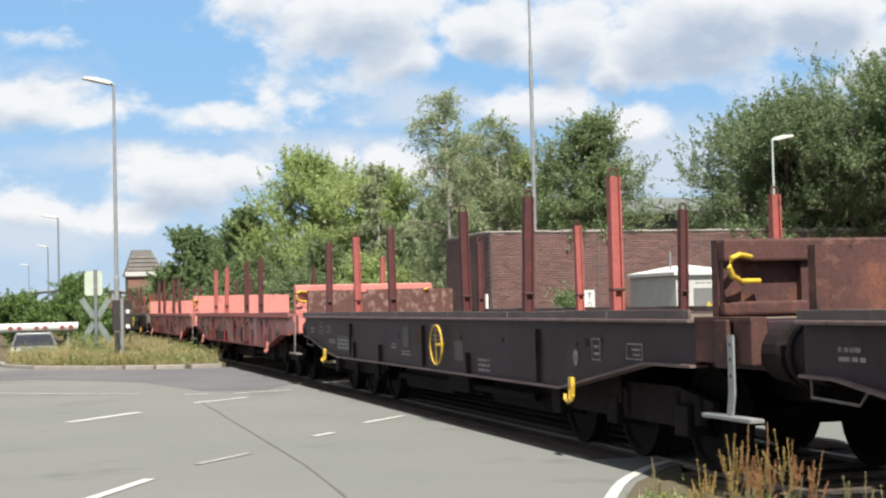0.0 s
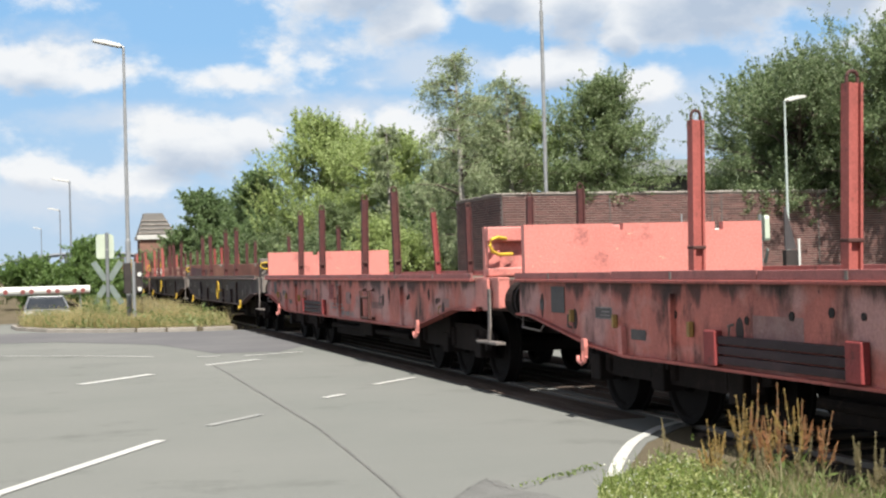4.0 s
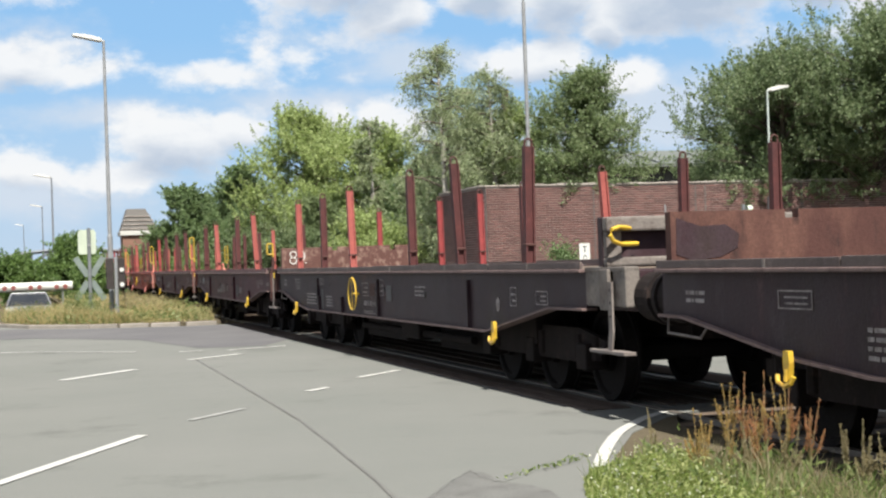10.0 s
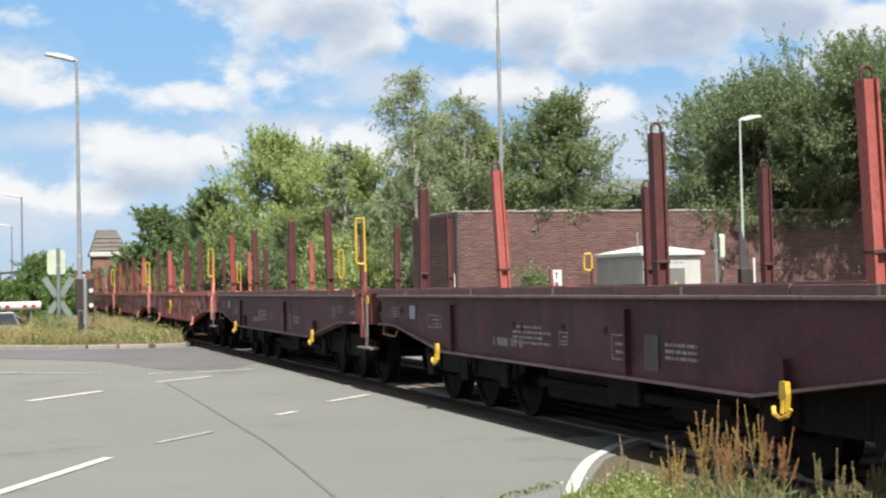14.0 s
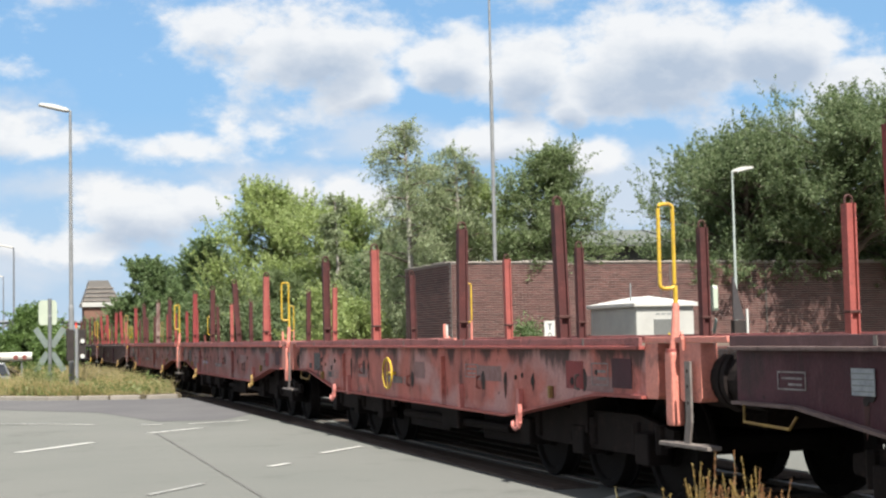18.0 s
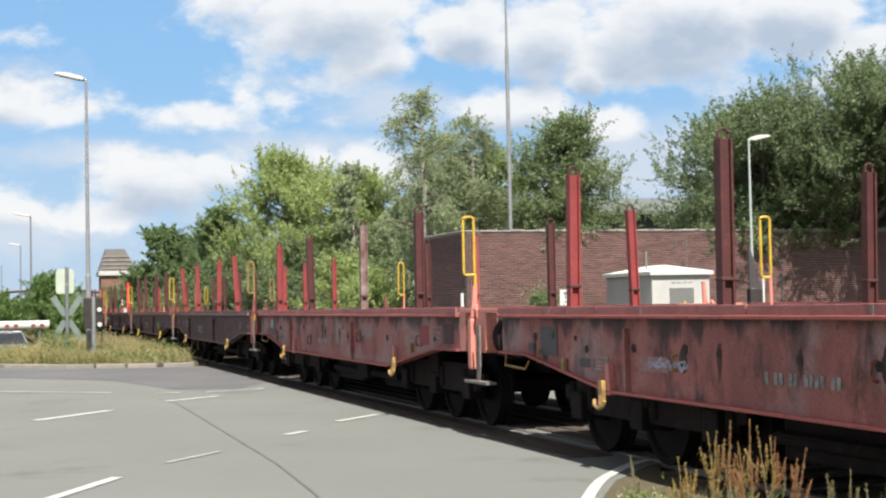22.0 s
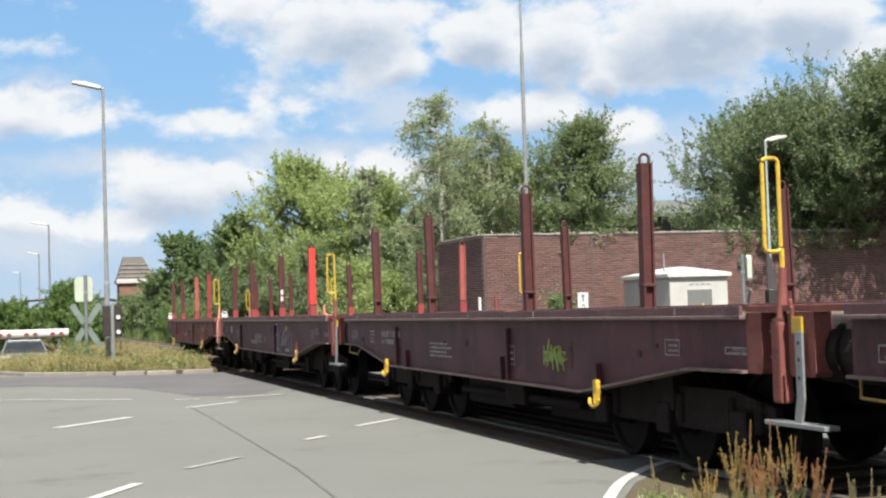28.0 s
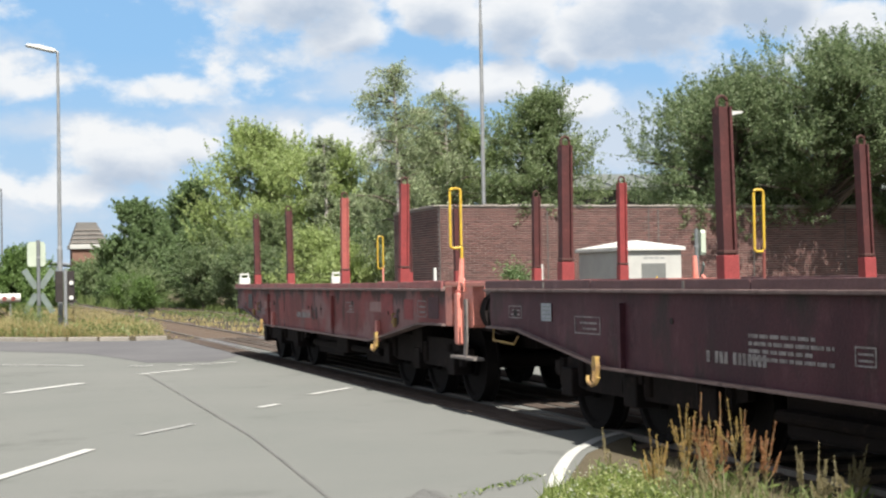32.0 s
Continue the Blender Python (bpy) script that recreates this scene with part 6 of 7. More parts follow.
def tree(name, x, y, height, width, leaves, mat, bark, seed, label, low=0.25, clumps=34, size=0.15, droop=0.0, spread=1.0, category="tree"):
    """A tapered trunk with limbs, and leaves in clumps at the limbs' ends."""
    rng = np.random.default_rng(seed)
    t = root(name, pose(x, y, -0.05), label, category)
    bm = bmesh.new()
    lean = rng.uniform(-0.25, 0.25, 2)
    lean[1] += LEANING.get(seed, 0.0)
    spine = [Vector((lean[0] * f * f, lean[1] * f * f, height * 0.93 * f)) for f in np.linspace(0, 1, 7)]
    tube(bm, spine, height * 0.016 + 0.03, 8, r_end=0.012)
    part("trunk", bm, bark, t)
    bm = bmesh.new()
    ends = []
    for k in range(clumps):
        f = low + (1 - low) * (k + rng.uniform(0, 1)) / clumps
        q = f * 6
        base = spine[int(min(q, 5))].lerp(spine[int(min(q, 5)) + 1], q - int(min(q, 5)))
        g = (f - low) / (1 - low)
        reach = width / 2 * (0.22 + 0.78 * math.sin(math.pi * min(0.22 + g * 0.74, 1))) * rng.uniform(0.2, 1.05)
        a = rng.uniform(0, 2 * math.pi)
        tip = base + Vector((math.cos(a) * reach, math.sin(a) * reach, reach * rng.uniform(0.1, 0.55) - droop * reach * 0.3))
        tip.z = min(tip.z, height)
        mid = base.lerp(tip, 0.5) + Vector((0, 0, reach * 0.10))
        tube(bm, [base, mid, tip], 0.035 + 0.008 * reach, 5, caps=False, r_end=0.008)
        ends.append((tip, mid, reach))
    tagged(part("branchwork", bm, "bark", t), kind="stuff")
    # leaves sit along twigs that fan out and up from each limb
    twigs = 15
    per = max(4, int(leaves * 2.7) // (len(ends) * twigs))
    n = len(ends) * twigs
    tips, mids = np.repeat([list(e[0]) for e in ends], twigs, 0), np.repeat([list(e[1]) for e in ends], twigs, 0)
    reach = np.repeat([e[2] for e in ends], twigs)
    f = rng.uniform(0.0, 0.9, n)[:, None]
    start = tips * (1 - f) + mids * f
    rise = {"leaf_light": 1.9, "leaf_dark": 1.25}.get(mat, 1.0)
    out = rng.normal(size=(n, 3)) * np.array([1.0, 1.0, 0.55]) + np.array([0, 0, rise - 2.2 * droop])
    out += (start - np.array([0, 0, height * 0.55])) * np.array([1, 1, 0.4]) / width * 1.1
    out /= np.linalg.norm(out, axis=1)[:, None]
    long = (0.50 + 0.20 * reach) * spread * rng.uniform(0.55, 1.5, n)
    g = rng.uniform(0.05, 1.0, (n, per))
    p = start[:, None, :] + out[:, None, :] * (long[:, None] * g)[:, :, None]
    p[:, :, 2] -= droop * 0.35 * (g * g) * long[:, None]
    p += rng.normal(size=(n, per, 3)) * (0.075 * (1.25 - g))[:, :, None] * spread
    pts = [p.reshape(-1, 3)]
    leaf_mesh("crown", np.concatenate(pts), size * 0.80, mat, t, seed + 1, droop, 0.26, 3)
    return t


BR, BI, BU = "broadleaf_tree", "birch_tree", "bush"
# name, x, y, height, width, leaves, foliage, bark, seed, label, lowest limb, limbs, leaf size, droop, spread
GROVE = [
    (BI, 15.3, 50.0, 9.9, 4.4, 9000, "leaf_birch", "birch_bark", 11, "slender birch with hanging grey-green foliage", 0.2, 60, 0.105, 0.8, 1.0),
    (BR, 18.6, 52.0, 7.2, 4.4, 12000, "leaf_light", "bark", 38, "light-green tree behind the wall corner", 0.1, 60, 0.13, 0, 1.0),
    (BI, 17.4, 50.5, 9.0, 3.8, 9500, "leaf_birch", "birch_bark", 12, "slender birch with hanging grey-green foliage", 0.2, 50, 0.105, 0.8, 1.0),
    (BR, 20.5, 49.5, 8.3, 5.8, 34000, "leaf_mid", "bark", 13, "dense round-topped tree behind the wall", 0.12, 150, 0.12, 0, 1.15),
    (BR, 25.7, 45.2, 8.0, 8.0, 44000, "leaf_dark", "bark", 14, "broad dark-green tree hanging over the wall", 0.26, 120, 0.12, 0, 1.2),
    (BR, 28.5, 43.8, 8.9, 9.8, 46000, "leaf_dark", "bark", 15, "broad dark-green tree hanging over the brick wall", 0.36, 150, 0.12, 0, 1.2),
    (BR, 34.3, 43.8, 9.6, 10.4, 46000, "leaf_dark", "bark", 16, "broad dark-green tree hanging over the brick wall", 0.34, 145, 0.12, 0, 1.2),
    # extra tree added to deepen the shade on the right of the wall
    (BR, 31.6, 43.8, 7.6, 9.0, 34000, "leaf_dark", "bark", 92, "low dark-green tree added to shade the brick wall", 0.34, 110, 0.12, 0, 1.2),
    (BR, 29.0, 51.0, 9.0, 7.0, 18000, "leaf_dark", "bark", 17, "tree in the second row of the grove", 0.2, 80, 0.16, 0, 1.3),
    (BR, 16.5, 80.0, 9.9, 8.2, 27000, "leaf_light", "bark", 18, "light-green tree beside the siding", 0.1, 120, 0.19, 0, 1.3),
    (BR, 17.6, 70.0, 7.9, 7.6, 19000, "leaf_light", "bark", 19, "light-green tree beside the siding", 0.1, 80, 0.18, 0, 1.2),
    (BI, 16.6, 52.5, 8.6, 4.6, 11500, "leaf_birch", "birch_bark", 39, "slender birch with hanging grey-green foliage", 0.15, 60, 0.105, 0.75, 1.1),
    (BR, 20.6, 62.0, 7.6, 6.5, 18000, "leaf_mid", "bark", 40, "grey-green tree behind the yard wall", 0.1, 80, 0.16, 0, 1.2),
    (BI, 16.1, 64.0, 8.4, 1.9, 4800, "leaf_birch", "birch_bark", 20, "thin young birch above the bushes", 0.3, 30, 0.15, 0.7, 0.8),
    (BI, 17.8, 62.0, 6.6, 2.6, 7500, "leaf_birch", "birch_bark", 28, "thin young birch above the bushes", 0.2, 36, 0.15, 0.7, 0.9),
    (BR, 13.9, 88.0, 7.4, 6.6, 22000, "leaf", "bark", 21, "bushy green tree beside the siding", 0.06, 80, 0.2, 0, 1.2),
    (BR, 11.7, 98.0, 6.8, 6.0, 20000, "leaf", "bark", 22, "bushy green tree beside the siding", 0.05, 60, 0.22, 0, 1.2),
    (BU, 13.2, 84.0, 4.2, 4.5, 10000, "leaf", "bark", 31, "tall tangled bush beside the siding", 0.02, 60, 0.18, 0, 1.3),
    (BU, 16.0, 74.0, 5.0, 5.5, 14000, "leaf_light", "bark", 32, "tall tangled bush beside the siding", 0.02, 70, 0.17, 0, 1.3),
    (BU, 18.5, 66.0, 5.2, 6.0, 14000, "leaf", "bark", 33, "tall tangled bush beside the siding", 0.02, 70, 0.16, 0, 1.3),
    (BU, 15.0, 60.0, 3.2, 4.5, 8000, "leaf_light", "bark", 34, "low fresh-green bush beside the siding", 0.02, 50, 0.15, 0, 1.2),
    (BU, 17.5, 56.0, 4.8, 5.0, 13000, "leaf_dark", "bark", 35, "dark thicket beside the yard wall", 0.02, 70, 0.15, 0, 1.3),
    (BU, 13.9, 52.5, 2.3, 3.0, 6000, "leaf_light", "bark", 36, "low fresh-green bush beside the yard wall", 0.02, 40, 0.14, 0, 1.2),
    (BU, 14.5, 112.0, 4.2, 6.0, 9000, "leaf", "bark", 37, "distant green thicket along the track", 0.02, 50, 0.25, 0, 1.3),
    (BU, 3.1, 72.0, 2.75, 3.4, 17000, "leaf_bush", "bark", 23, "rounded green bush between road and track", 0.02, 50, 0.15, 0, 1.2),
    (BU, 0.6, 74.0, 1.85, 3.6, 17000, "leaf_bush", "bark", 24, "rounded green bush between road and track", 0.02, 50, 0.15, 0, 1.2),
    (BU, -3.4, 78.0, 1.4, 3.6, 15300, "leaf_bush", "bark", 25, "rounded green bush beside the road", 0.02, 50, 0.16, 0, 1.2),
    (BU, -8.0, 82.0, 1.3, 5.0, 13600, "leaf_bush", "bark", 26, "rounded green bush beside the road", 0.02, 50, 0.16, 0, 1.2),
    (BU, 10.08, 98.0, 2.3, 2.6, 6000, "leaf", "bark", 61, "rank green thicket beside the track", 0.02, 40, 0.18, 0, 1.2),
    (BU, 10.33, 112.0, 3.0, 3.0, 6500, "leaf_mid", "bark", 62, "rank green thicket beside the track", 0.02, 40, 0.2, 0, 1.3),
    (BU, 10.6, 128.0, 2.8, 3.2, 7000, "leaf", "bark", 63, "rank green thicket beside the track", 0.02, 44, 0.22, 0, 1.3),
    (BU, 12.03, 140.0, 3.0, 4.0, 7000, "leaf_mid", "bark", 64, "rank green thicket before the brick tower", 0.02, 44, 0.24, 0, 1.3),
    (BU, 13.2, 118.0, 3.6, 4.0, 7000, "leaf_mid", "bark", 65, "rank green thicket beside the track", 0.02, 44, 0.22, 0, 1.3),
    # dark filler foliage added as the shaded lower inside of the crowns
    (BU, 26.2, 46.6, 5.4, 4.6, 16000, "leaf_dark", "bark", 71, "dark foliage added for the shaded inside of the crowns behind the wall", 0.1, 60, 0.13, 0, 1.2),
    (BU, 30.4, 46.4, 6.0, 5.4, 16000, "leaf_dark", "bark", 72, "dark foliage added for the shaded inside of the crowns behind the wall", 0.1, 60, 0.13, 0, 1.2),
    (BU, 9.45, 77.0, 1.35, 1.9, 5000, "leaf_bush", "bark", 81, "rank green herbs crowding the track", 0.02, 40, 0.11, 0, 1.0),
    (BU, 10.2, 82.0, 1.7, 2.4, 6000, "leaf_mid", "bark", 82, "rank green herbs crowding the track", 0.02, 44, 0.12, 0, 1.1),
    (BU, 9.75, 86.0, 1.6, 2.2, 5000, "leaf_bush", "bark", 83, "rank green herbs crowding the track", 0.02, 40, 0.13, 0, 1.1),
    (BU, 11.3, 91.0, 2.4, 3.0, 8000, "leaf_mid", "bark", 84, "rank green thicket over the siding", 0.02, 50, 0.15, 0, 1.2),
    (BU, 12.9, 79.0, 3.0, 3.0, 9000, "leaf_dark", "bark", 85, "dark thicket under the trees by the siding", 0.02, 50, 0.14, 0, 1.2),
    (BU, 13.6, 72.0, 2.8, 3.2, 9000, "leaf_dark", "bark", 86, "dark thicket under the trees by the siding", 0.02, 50, 0.14, 0, 1.2),
    (BU, 13.5, 66.0, 2.6, 3.0, 9000, "leaf_dark", "bark", 87, "dark thicket under the trees by the siding", 0.02, 50, 0.14, 0, 1.2),
    (BU, 14.6, 69.0, 4.2, 4.0, 12000, "leaf_mid", "bark", 88, "tangled bush beside the siding", 0.02, 60, 0.15, 0, 1.3),
    (BU, 14.8, 77.0, 4.6, 4.4, 13000, "leaf_mid", "bark", 89, "tangled bush beside the siding", 0.02, 60, 0.16, 0, 1.3),
    (BU, 15.22, 38.2, 1.6, 0.9, 2200, "leaf", "bark", 91, "fresh green weeds at the foot of the yard wall", 0.02, 26, 0.10, 0, 1.0),
    (BU, 3.6, 64.0, 1.7, 1.8, 4000, "leaf_bush", "bark", 29, "small bush beside the track", 0.02, 30, 0.14, 0, 1.2),
]
for g in GROVE:
    tree(*g, category="bush" if g[0] == "bush" else "tree")


# ======== kerbs, grass and weeds ========
kerb = root("kerb", pose(0, 0, 0), "pale weathered kerb stones round the island", "kerb")
kerb["kind"] = "structure"
first = None
pts = [Vector(p) for p in ISLAND[:8]]
for a, b in zip(pts, pts[1:]):
    n = max(1, round((b - a).length / 0.8))
    for k in range(n):
        p, q = a.lerp(b, k / n), a.lerp(b, (k + 1) / n)
        m = pose(*((p + q) / 2), 0, random.uniform(-0.6, 0.6), 0, math.degrees(math.atan2((q - p).y, (q - p).x)))
        if first is None:
            bm = bmesh.new()
            box(bm, -0.39, 0.39, -0.07, 0.07, -0.06, 0.10, 0.02)
            first = part("kerb_stone", bm, "concrete", kerb)
            first.matrix_basis = m
        else:
            share("kerb_stone", first, kerb, m)


def blades(name, xs, ys, zs, tall, width, mat, seed, label, lean=0.35):
    """Bent grass blades, each of three points and a tip."""
    rng = np.random.default_rng(seed)
    n = len(xs)
    h = tall * rng.uniform(0.45, 1.25, n)
    a = rng.uniform(0, 2 * math.pi, n)
    d = np.stack([np.cos(a), np.sin(a)], 1) * (h * lean * rng.uniform(0.2, 1.3, n))[:, None]
    w = rng.uniform(0, 2 * math.pi, n)
    side = np.stack([np.cos(w), np.sin(w)], 1) * (width * rng.uniform(0.6, 1.3, n))[:, None]
    v = np.zeros((n, 5, 3))
    base = np.stack([xs, ys], 1)
    v[:, 0, :2], v[:, 1, :2] = base - side / 2, base + side / 2
    v[:, 2, :2], v[:, 3, :2] = base + d * 0.35 + side * 0.4, base + d * 0.35 - side * 0.4
    v[:, 4, :2] = base + d
    v[:, 0, 2] = v[:, 1, 2] = zs
    v[:, 2, 2] = v[:, 3, 2] = zs + h * 0.6
    v[:, 4, 2] = zs + h
    me = bpy.data.meshes.new(name)
    me.vertices.add(n * 5)
    me.vertices.foreach_set("co", v.reshape(-1))
    idx = (np.arange(n)[:, None] * 5 + np.array([0, 1, 2, 3, 3, 2, 4])[None, :]).reshape(-1).astype(np.int32)
    me.loops.add(n * 7)
    me.loops.foreach_set("vertex_index", idx)
    me.polygons.add(n * 2)
    me.polygons.foreach_set("loop_start", (np.arange(n)[:, None] * 7 + np.array([0, 4])[None, :]).reshape(-1).astype(np.int32))
    me.update(calc_edges=True)
    me.materials.append(M[mat])
    return tagged(new(name, me), label, "grass", kind="stuff")


def inside(xs, ys, outline):
    hit = np.zeros(len(xs), bool)
    for (x0, y0), (x1, y1) in zip(outline, outline[1:] + outline[:1]):
        cross = (y0 > ys) != (y1 > ys)
        hit ^= cross & (xs < (x1 - x0) * (ys - y0) / (y1 - y0 + 1e-9) + x0)
    return hit


def scatter(n, x0, x1, y0, y1, outline, seed, patchy=0.0):
    rng = np.random.default_rng(seed)
    xs, ys = rng.uniform(x0, x1, n), rng.uniform(y0, y1, n)
    ok = inside(xs, ys, outline)
    if patchy:
        ok &= (np.sin(xs * 1.7 + seed) + np.sin(ys * 1.1 + 2 * seed) + rng.normal(size=n)) > patchy
    return xs[ok], ys[ok]


NEAR_ISLAND = [(1.9, 47.5), (0.65, 45.8), (-0.2, 44.1), (-0.05, 42.1), (0.7, 40.0), (2.05, 38.4), (4.2, 37.1), (5.1, 37.2), (5.15, 56), (2.2, 56)]
for n, tall, width, mat, seed, patchy, label in ((110000, 0.44, 0.010, "grass_dry", 41, -0.6, "tall dry straw-coloured grass on the island"), (14000, 0.28, 0.018, "grass", 42, 0.6, "green grass and weeds on the island")):
    xs, ys = scatter(n, -1, 5.3, 37, 56, NEAR_ISLAND, seed, patchy)
    swell = 0.72 + 0.30 * np.sin(xs * 2.3 + ys * 0.9) + 0.22 * np.sin(ys * 3.1 - xs * 1.2)
    blades("island_grass", xs, ys, np.full(len(xs), 0.09), tall * np.clip(swell, 0.3, 1.3), width, mat, seed, label, 0.7)
rng = np.random.default_rng(43)
p = np.stack([rng.uniform(-0.3, 5.1, 9000), rng.uniform(37.6, 46, 9000), 0.1 + np.abs(rng.normal(size=9000)) * 0.16], 1)
p = p[inside(p[:, 0], p[:, 1], NEAR_ISLAND)]
tagged(leaf_mesh("island_weeds", p, 0.09, "grass", None, 44), "leafy green weeds at the kerb of the island", "weeds", kind="stuff")
q = np.stack([rng.uniform(-0.2, 5.1, 6000), rng.uniform(37.4, 48, 6000), 0.16 + rng.uniform(0, 1, 6000) * 0.28], 1)
q = q[inside(q[:, 0], q[:, 1], NEAR_ISLAND)]
tagged(leaf_mesh("grass_heads", q, 0.055, "grass_dry", None, 57, droop=-1.0, slim=0.13), "pale feathery seed heads above the dry grass", "grass", kind="stuff")
rng = np.random.default_rng(58)
for cx, cy, wide, tall, n, mat, label in ((1.75, 40.6, 0.35, 0.85, 1500, "grass", "leafy green weeds round the sign post"), (2.2, 41.6, 0.45, 0.75, 1300, "grass", "leafy green weeds by the lamp post"), (3.2, 41.0, 0.35, 0.8, 900, "seed_pale", "withered brownish stalks beside the lamp post"), (3.9, 42.5, 0.5, 0.6, 900, "seed_pale", "withered brownish stalks in the grass"), (0.6, 42.5, 0.6, 0.45, 900, "grass", "green weeds on the island")):
    q = np.stack([cx + rng.normal(size=n) * wide * 0.5, cy + rng.normal(size=n) * wide * 0.5, 0.1 + rng.uniform(0, 1, n) ** 1.3 * tall], 1)
    tagged(leaf_mesh("island_weeds", q, 0.07, mat, None, 59, slim=0.14), label, "weeds", kind="stuff")
for x0, x1, y0, y1, n, tall, mat, seed, label in ((2.4, 5.2, 56, 110, 12000, 0.55, "grass_dry", 45, "dry grass between road and track"), (7.9, 9.6, 37.5, 72, 3200, 0.18, "grass_dry", 46, "sparse dry grass between the tracks"), (4.9, 6.1, 37.6, 75, 2400, 0.10, "grass_dry", 71, "short dry grass in the trackbed"), (9.6, 12.4, 37.5, 75, 3500, 0.18, "grass", 72, "green weeds over the siding"),
                                                  (12.4, 15.0, 40, 110, 8000, 0.34, "grass", 47, "rough green grass beyond the siding"), (-30, -9.2, 52, 100, 10000, 0.4, "grass", 48, "rough grass beyond the barrier"), (8.0, 12.2, 62, 120, 9000, 0.8, "grass", 49, "rank green growth beside the tracks")):
    xs, ys = scatter(n, x0, x1, y0, y1, [(x0, y0), (x1, y0), (x1, y1), (x0, y1)], seed, 0.3)
    if seed == 49:
        keep = np.abs(xs - track_x(ys)) > 1.7 + (ys < 85) * 4.6
        xs, ys = xs[keep], ys[keep]
    blades("rough_grass", xs, ys, np.full(len(xs), -0.08), tall, 0.05, mat, seed, label)

# weeds on the verge beside the carriageway
rng = np.random.default_rng(50)
f = rng.uniform(0, 1, 110) ** 0.55
p = np.stack([3.0 + 0.85 * f + rng.normal(size=110) * 0.03, 8.85 + 0.62 * f + rng.normal(size=110) * 0.035, 0.012 + np.abs(rng.normal(size=110)) * 0.02 * f], 1)
tagged(leaf_mesh("crack_weeds", p, 0.032, "grass", None, 50), "creeping weeds in the asphalt crack", "weeds", kind="stuff")
VERGE = [(2.9, 5.0), (3.0, 7.0), (3.3, 8.05), (3.5, 8.55), (3.70, 8.92), (4.0, 9.12), (4.4, 9.1), (4.42, 8.7), (4.22, 8.2), (4.08, 7.6), (4.0, 6.6), (3.9, 5.0)]
STRIP = [(3.8, 5.0), (3.9, 7.4), (4.1, 8.2), (4.35, 8.5), (4.5, 8.0), (4.52, 7.4), (4.4, 5.0)]
rng = np.random.default_rng(51)
xs, ys = scatter(110000, 2.9, 5.0, 5.0, 10.0, VERGE, 51)
edge = np.clip((xs - np.interp(ys, [p[1] for p in EDGE], [p[0] for p in EDGE]) + 0.06) * 2.2, 0.12, 1) * np.clip((9.5 - ys) * 1.3, 0.2, 1)
zs = np.abs(rng.normal(size=len(xs))) * 0.068 * edge * (0.75 + 0.45 * np.sin(xs * 9 + ys * 7) + 0.25 * np.sin(xs * 23 - ys * 17)) + 0.012
tagged(leaf_mesh("verge_weeds", np.stack([xs, ys, zs], 1), 0.033, "weed", None, 52, slim=0.16), "dense low bright-green weeds on the verge", "weeds", kind="stuff")
xs, ys = scatter(1500, 2.9, 5.0, 5.0, 9.3, VERGE, 62)
zs = np.random.default_rng(63).uniform(0.06, 0.15, len(xs))
tagged(leaf_mesh("verge_blossom", np.stack([xs, ys, zs], 1), 0.016, "blossom", None, 64, slim=0.4), "tiny pale blossoms among the verge weeds", "weeds", kind="stuff")
xs, ys = scatter(3500, 2.9, 5.0, 5.0, 9.3, VERGE, 65)
blades("verge_grass", xs, ys, np.zeros(len(xs)), 0.15, 0.007, "weed", 66, "bright grass blades standing out of the weeds", 0.7)
xs, ys = scatter(7000, 3.8, 5.0, 5.0, 9.0, STRIP, 53)
blades("verge_grass", xs, ys, np.zeros(len(xs)), 0.17, 0.008, "grass", 54, "thin grass blades among the weeds", 0.6)
xs, ys = scatter(2600, 3.8, 5.0, 5.0, 9.0, STRIP, 55)
blades("verge_straw", xs, ys, np.zeros(len(xs)), 0.24, 0.006, "seed_pale", 56, "dry brown straw among the weeds", 0.6)
xs, ys = scatter(9000, 3.8, 5.0, 5.0, 9.0, STRIP, 59)
zs = np.abs(np.random.default_rng(60).normal(size=len(xs))) * 0.05 + 0.01
tagged(leaf_mesh("verge_herbs", np.stack([xs, ys, zs], 1), 0.04, "grass", None, 61, slim=0.2), "dull green herbs under the dock stalks", "weeds", kind="stuff")


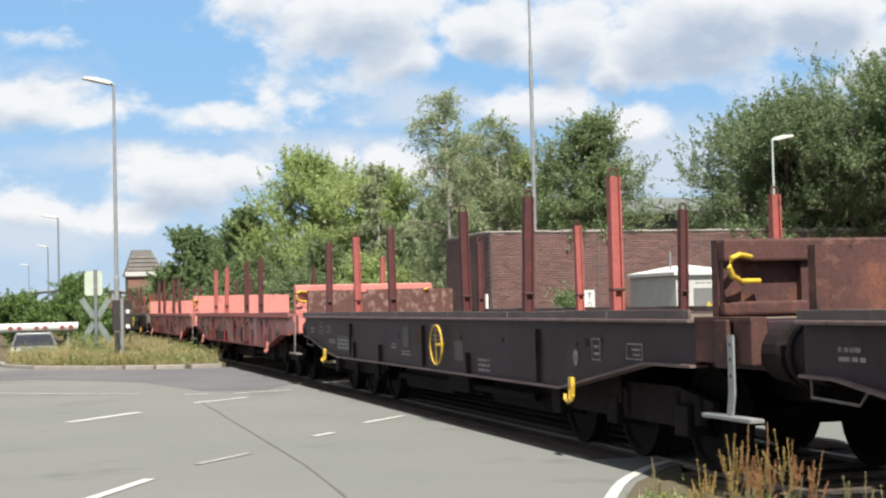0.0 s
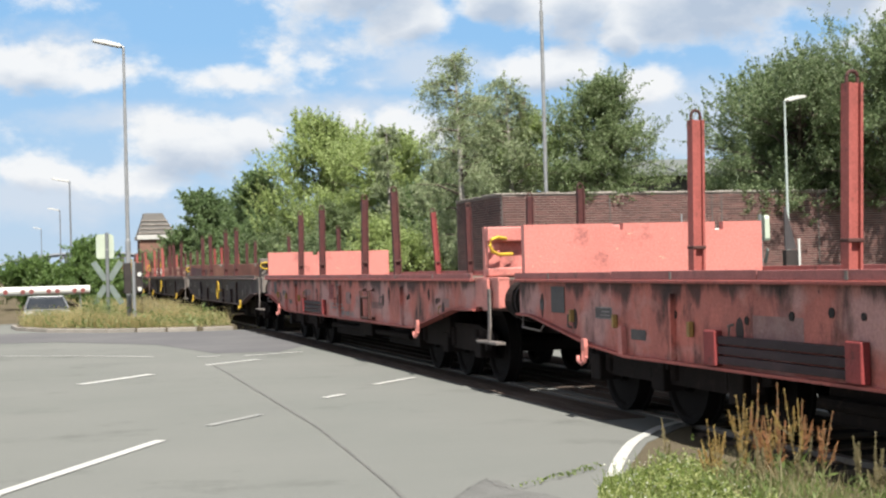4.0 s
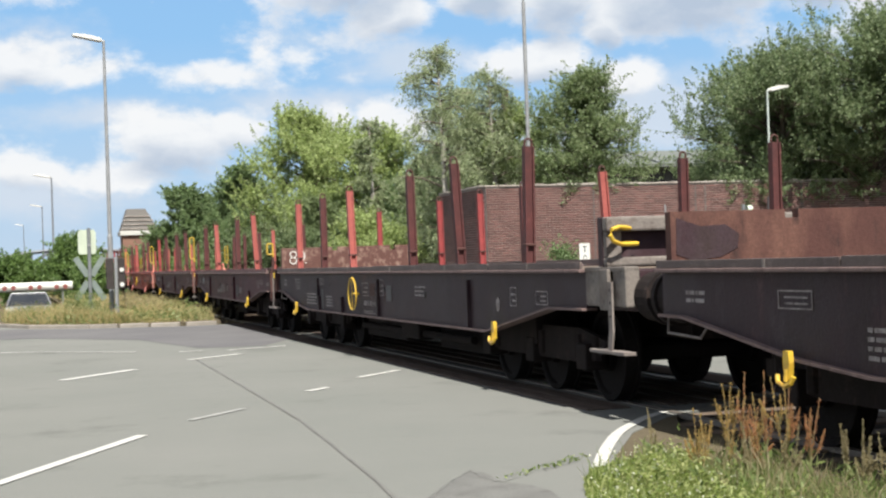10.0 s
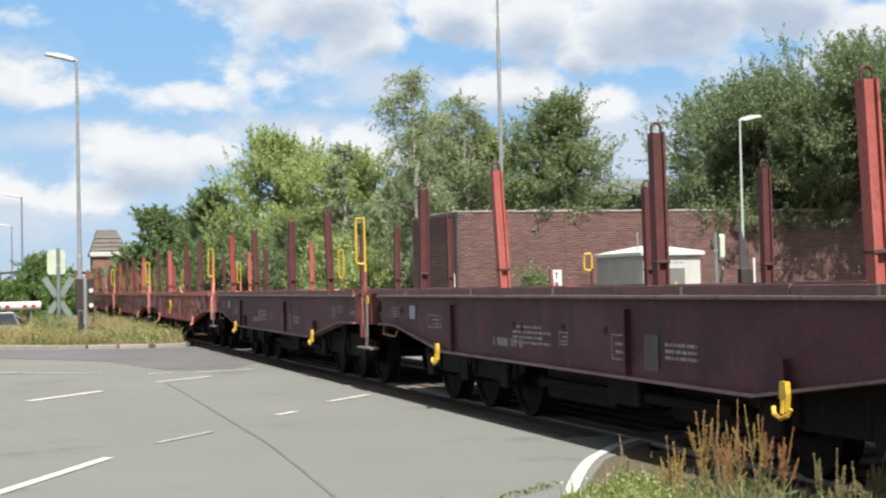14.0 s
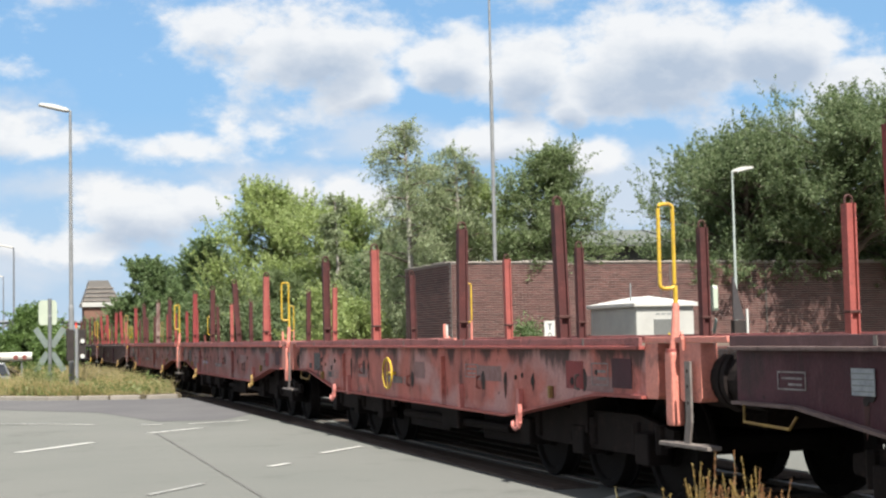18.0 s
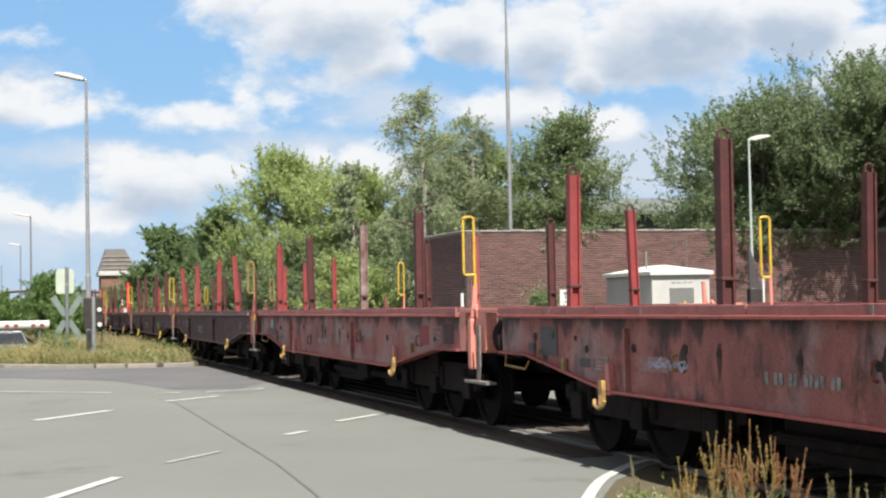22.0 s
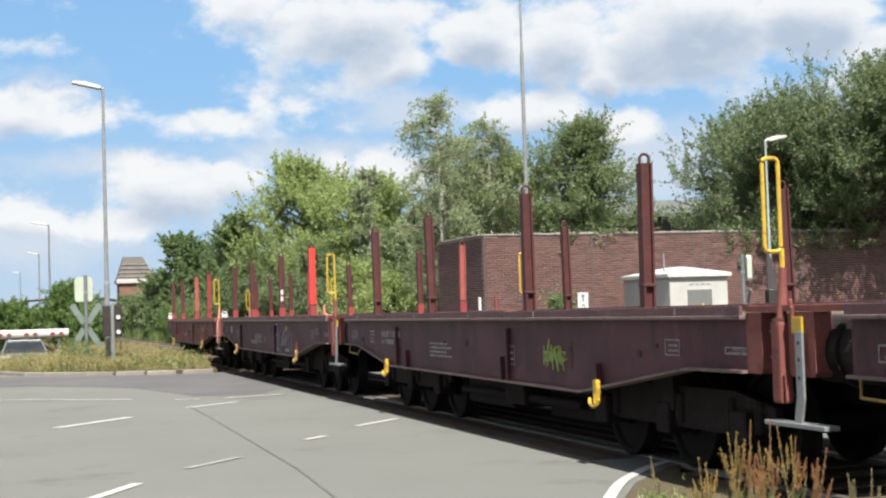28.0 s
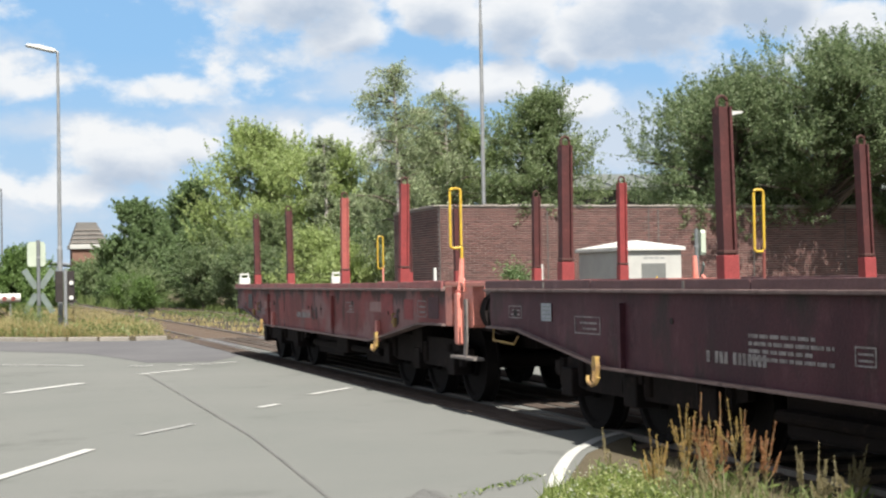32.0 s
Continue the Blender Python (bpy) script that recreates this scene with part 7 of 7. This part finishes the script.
def dock_plant(x, y, tall, seed, mat, label, stems=6, lean=0.10):
    """A branching stem set with ragged seed heads."""
    rng = np.random.default_rng(seed)
    c = root("dock_plant", pose(x, y, -0.01), label, "weed plant", "dock plants on the verge")
    bm = bmesh.new()
    pts = []
    tip = rng.normal(size=2) * lean * tall
    for k in range(stems):
        a, r = rng.uniform(0, 6.28), rng.uniform(0.02, 0.11) * (k > 0)
        z0, z1 = tall * rng.uniform(0.15, 0.55) * (k > 0), tall * (1.0 if k == 0 else rng.uniform(0.5, 0.92))
        foot = Vector((tip[0] * z0 / tall, tip[1] * z0 / tall, z0))
        top = Vector((tip[0] * z1 / tall + math.cos(a) * r, tip[1] * z1 / tall + math.sin(a) * r, z1))
        knee = foot.lerp(top, 0.42) + Vector((math.cos(a) * r * 0.3, math.sin(a) * r * 0.3, 0))
        tube(bm, [foot, knee, top], 0.0042, 5, r_end=0.0014)
        m = 150
        f = rng.uniform(0.30, 1.0, m)
        w = f[:, None]
        base = np.where(w < 0.42, np.array(foot) + (np.array(knee) - np.array(foot)) * (w / 0.42), np.array(knee) + (np.array(top) - np.array(knee)) * ((w - 0.42) / 0.58))
        whorl = 0.30 + 0.70 * np.sin(f * 34 + k * 2.1) ** 2
        pts.append(base + rng.normal(size=(m, 3)) * np.array([0.0125, 0.0125, 0.006]) * ((1.2 - f * 0.95) * whorl)[:, None])
    part("stem", bm, "seed_pale", c)
    leaf_mesh("seed_head", np.concatenate(pts), 0.018, mat, c, seed + 1, droop=-1.8, slim=0.13)
    # long narrow leaves at the foot
    q = np.stack([rng.normal(size=26) * 0.05, rng.normal(size=26) * 0.05, rng.uniform(0.03, 0.34, 26) * tall], 1)
    tagged(leaf_mesh("foot_leaf", q, 0.10, "grass", c, seed + 2, droop=-1.2, slim=0.09), kind="stuff")
    return c


# three loose clumps, and a paler one nearer the track
PLANTS = [(4.02, 7.95, 0.50, 0), (4.08, 8.02, 0.44, 0), (4.22, 8.02, 0.64, 0), (4.28, 7.92, 0.70, 1), (4.33, 8.12, 0.62, 0), (4.38, 7.85, 0.50, 1), (4.46, 8.0, 0.56, 0), (4.54, 8.1, 0.68, 1), (4.60, 7.95, 0.66, 0), (4.66, 8.05, 0.58, 1), (4.71, 7.9, 0.52, 1), (4.44, 7.62, 0.40, 2), (4.24, 7.7, 0.36, 2),
          (4.75, 7.35, 0.44, 2), (4.83, 7.25, 0.36, 2), (4.69, 7.2, 0.28, 2), (4.98, 7.35, 0.40, 2), (5.06, 7.45, 0.34, 2), (4.93, 7.8, 0.36, 2)]
KINDS = (("seed", "yellow-brown dock stalk with ragged seed heads"), ("seed_rust", "rust-brown dock stalk with ragged seed heads"), ("seed_pale", "pale withered seed stalk on the verge"))
for k, (x, y, h, kind) in enumerate(PLANTS):
    dock_plant(x, y, h, 60 + 3 * k, KINDS[kind][0], KINDS[kind][1])
dock_plant(4.35, 9.35, 0.36, 190, "seed_pale", "small withered umbel plant on the verge", 4)

# ======== bricks of the yard wall ========
def brick_mesh(name, cells, out):
    """Bricks as shallow blocks proud of the mortar: (u, z, length) along the wall; out gives the corner points."""
    v, f = [], []
    for u, z, w in cells:
        k = len(v)
        for du, dz in ((0, 0), (w, 0), (w, 0.060), (0, 0.060)):
            v.append(out(u + du, z + dz, 0.0))
        for du, dz in ((0.006, 0.005), (w - 0.006, 0.005), (w - 0.006, 0.055), (0.006, 0.055)):
            v.append(out(u + du, z + dz, 0.014))
        f += [(k + 4, k + 5, k + 6, k + 7), (k, k + 1, k + 5, k + 4), (k + 1, k + 2, k + 6, k + 5), (k + 2, k + 3, k + 7, k + 6), (k + 3, k, k + 4, k + 7)]
    me = bpy.data.meshes.new(name)
    me.from_pydata(v, [], f)
    me.materials.append(M["brick_joined" if len(cells) > 1 else "brick"])
    return me


def island_brick():
    """The brick colour for joined bricks, varied piece by piece."""
    m, nt, b = material("brick_joined", 0.9)
    col = mix_rgb(nt, noise_fac(nt, 1.2, 6, 0.62, 0.4, 0.65), (0.103, 0.050, 0.043), (0.081, 0.040, 0.035))
    g, h = nt.nodes.new("ShaderNodeNewGeometry"), nt.nodes.new("ShaderNodeMapRange")
    h.inputs["To Min"].default_value, h.inputs["To Max"].default_value = 0.68, 1.30
    nt.links.new(g.outputs["Random Per Island"], h.inputs[0])
    nt.links.new(mix_rgb(nt, 1.0, col, h.outputs[0], "MULTIPLY"), b.inputs["Base Color"])
    return m


M["brick_joined"] = island_brick()
near, rest = [], []
row, z = 0, 0.02
while z < WALL_H - 0.06:
    u = WALL_X + 0.004 + (0.125 if row % 2 else 0.0)
    if row % 2:
        rest.append((WALL_X + 0.004, z, 0.115))
    while u < 34.0:
        (near if u < 18.0 and 1.9 < z < WALL_H and len(near) < 300 else rest).append((u, z, 0.24))
        u += 0.25
    z += 0.077
    row += 1
front = lambda u, z, d: (u, WALL_Y - d, z)
me = brick_mesh("bricks", rest, front)
tagged(new("bricks", me), "", kind="stuff").parent = wall_ob
one = brick_mesh("brick", [(0.0, 0.0, 0.24)], lambda u, z, d: (u, -d, z))
for u, z, w in near:
    ob = new("brick", one)
    ob.parent = wall_ob
    ob.matrix_basis = pose(u, WALL_Y, z)
side_cells = []
row, z = 0, 0.02
while z < WALL_H - 0.06:
    u = 0.004 + (0.125 if row % 2 else 0.0)
    while u < 4.7:
        side_cells.append((u, z, 0.24))
        u += 0.25
    z += 0.077
    row += 1
me = brick_mesh("side_bricks", side_cells, lambda u, z, d: (WALL_X - d, WALL_Y + 5.0 - u, z))
tagged(new("side_bricks", me), "", kind="stuff").parent = wall_ob

# upright joints where lengths of the wall meet
for u in (18.08, 21.68, 22.03, 25.6, 29.2):
    bm = bmesh.new()
    box(bm, u - 0.018, u + 0.018, WALL_Y - 0.019, WALL_Y - 0.001, 0.0, WALL_H - 0.01)
    part("upright_joint", bm, "mortar_joint", wall_ob)

# ivy trails that hang over the coping
for k, (x, y, h, n) in enumerate(((17.15, 42.85, 0.75, 90), (17.45, 42.85, 0.35, 60), (18.35, 42.85, 0.5, 80), (18.75, 42.85, 0.4, 60), (19.3, 42.85, 0.25, 50), (22.9, 42.8, 0.9, 160), (23.5, 42.8, 1.3, 300))):
    rng = np.random.default_rng(100 + k)
    f = rng.uniform(0, 1, n) ** 1.4
    p = np.stack([x + rng.normal(size=n) * 0.16 * (1 - 0.5 * f) + np.sin(f * 5 + k) * 0.15, WALL_Y - 0.02 - rng.uniform(0, 0.10, n), WALL_H + 0.16 - f * h], 1)
    tagged(leaf_mesh("ivy_trail", p, 0.085, "leaf_dark", None, 120 + k), "dark ivy trail hanging over the brick wall", "ivy", kind="stuff")


# ======== what moves ========
def motions():
    for r, rear in WAGONS:
        walk(r, [(t, at_track(rear - travelled(t))) for t in range(0, 33)])
    turns = [(k / 15, math.degrees(travelled(k / 15) / 0.46)) for k in range(0, 481)]
    for w, y in WHEELSETS:
        walk(w, [(t, pose(0, y, 0.46, a, 0, 0)) for t, a in turns])


motions()
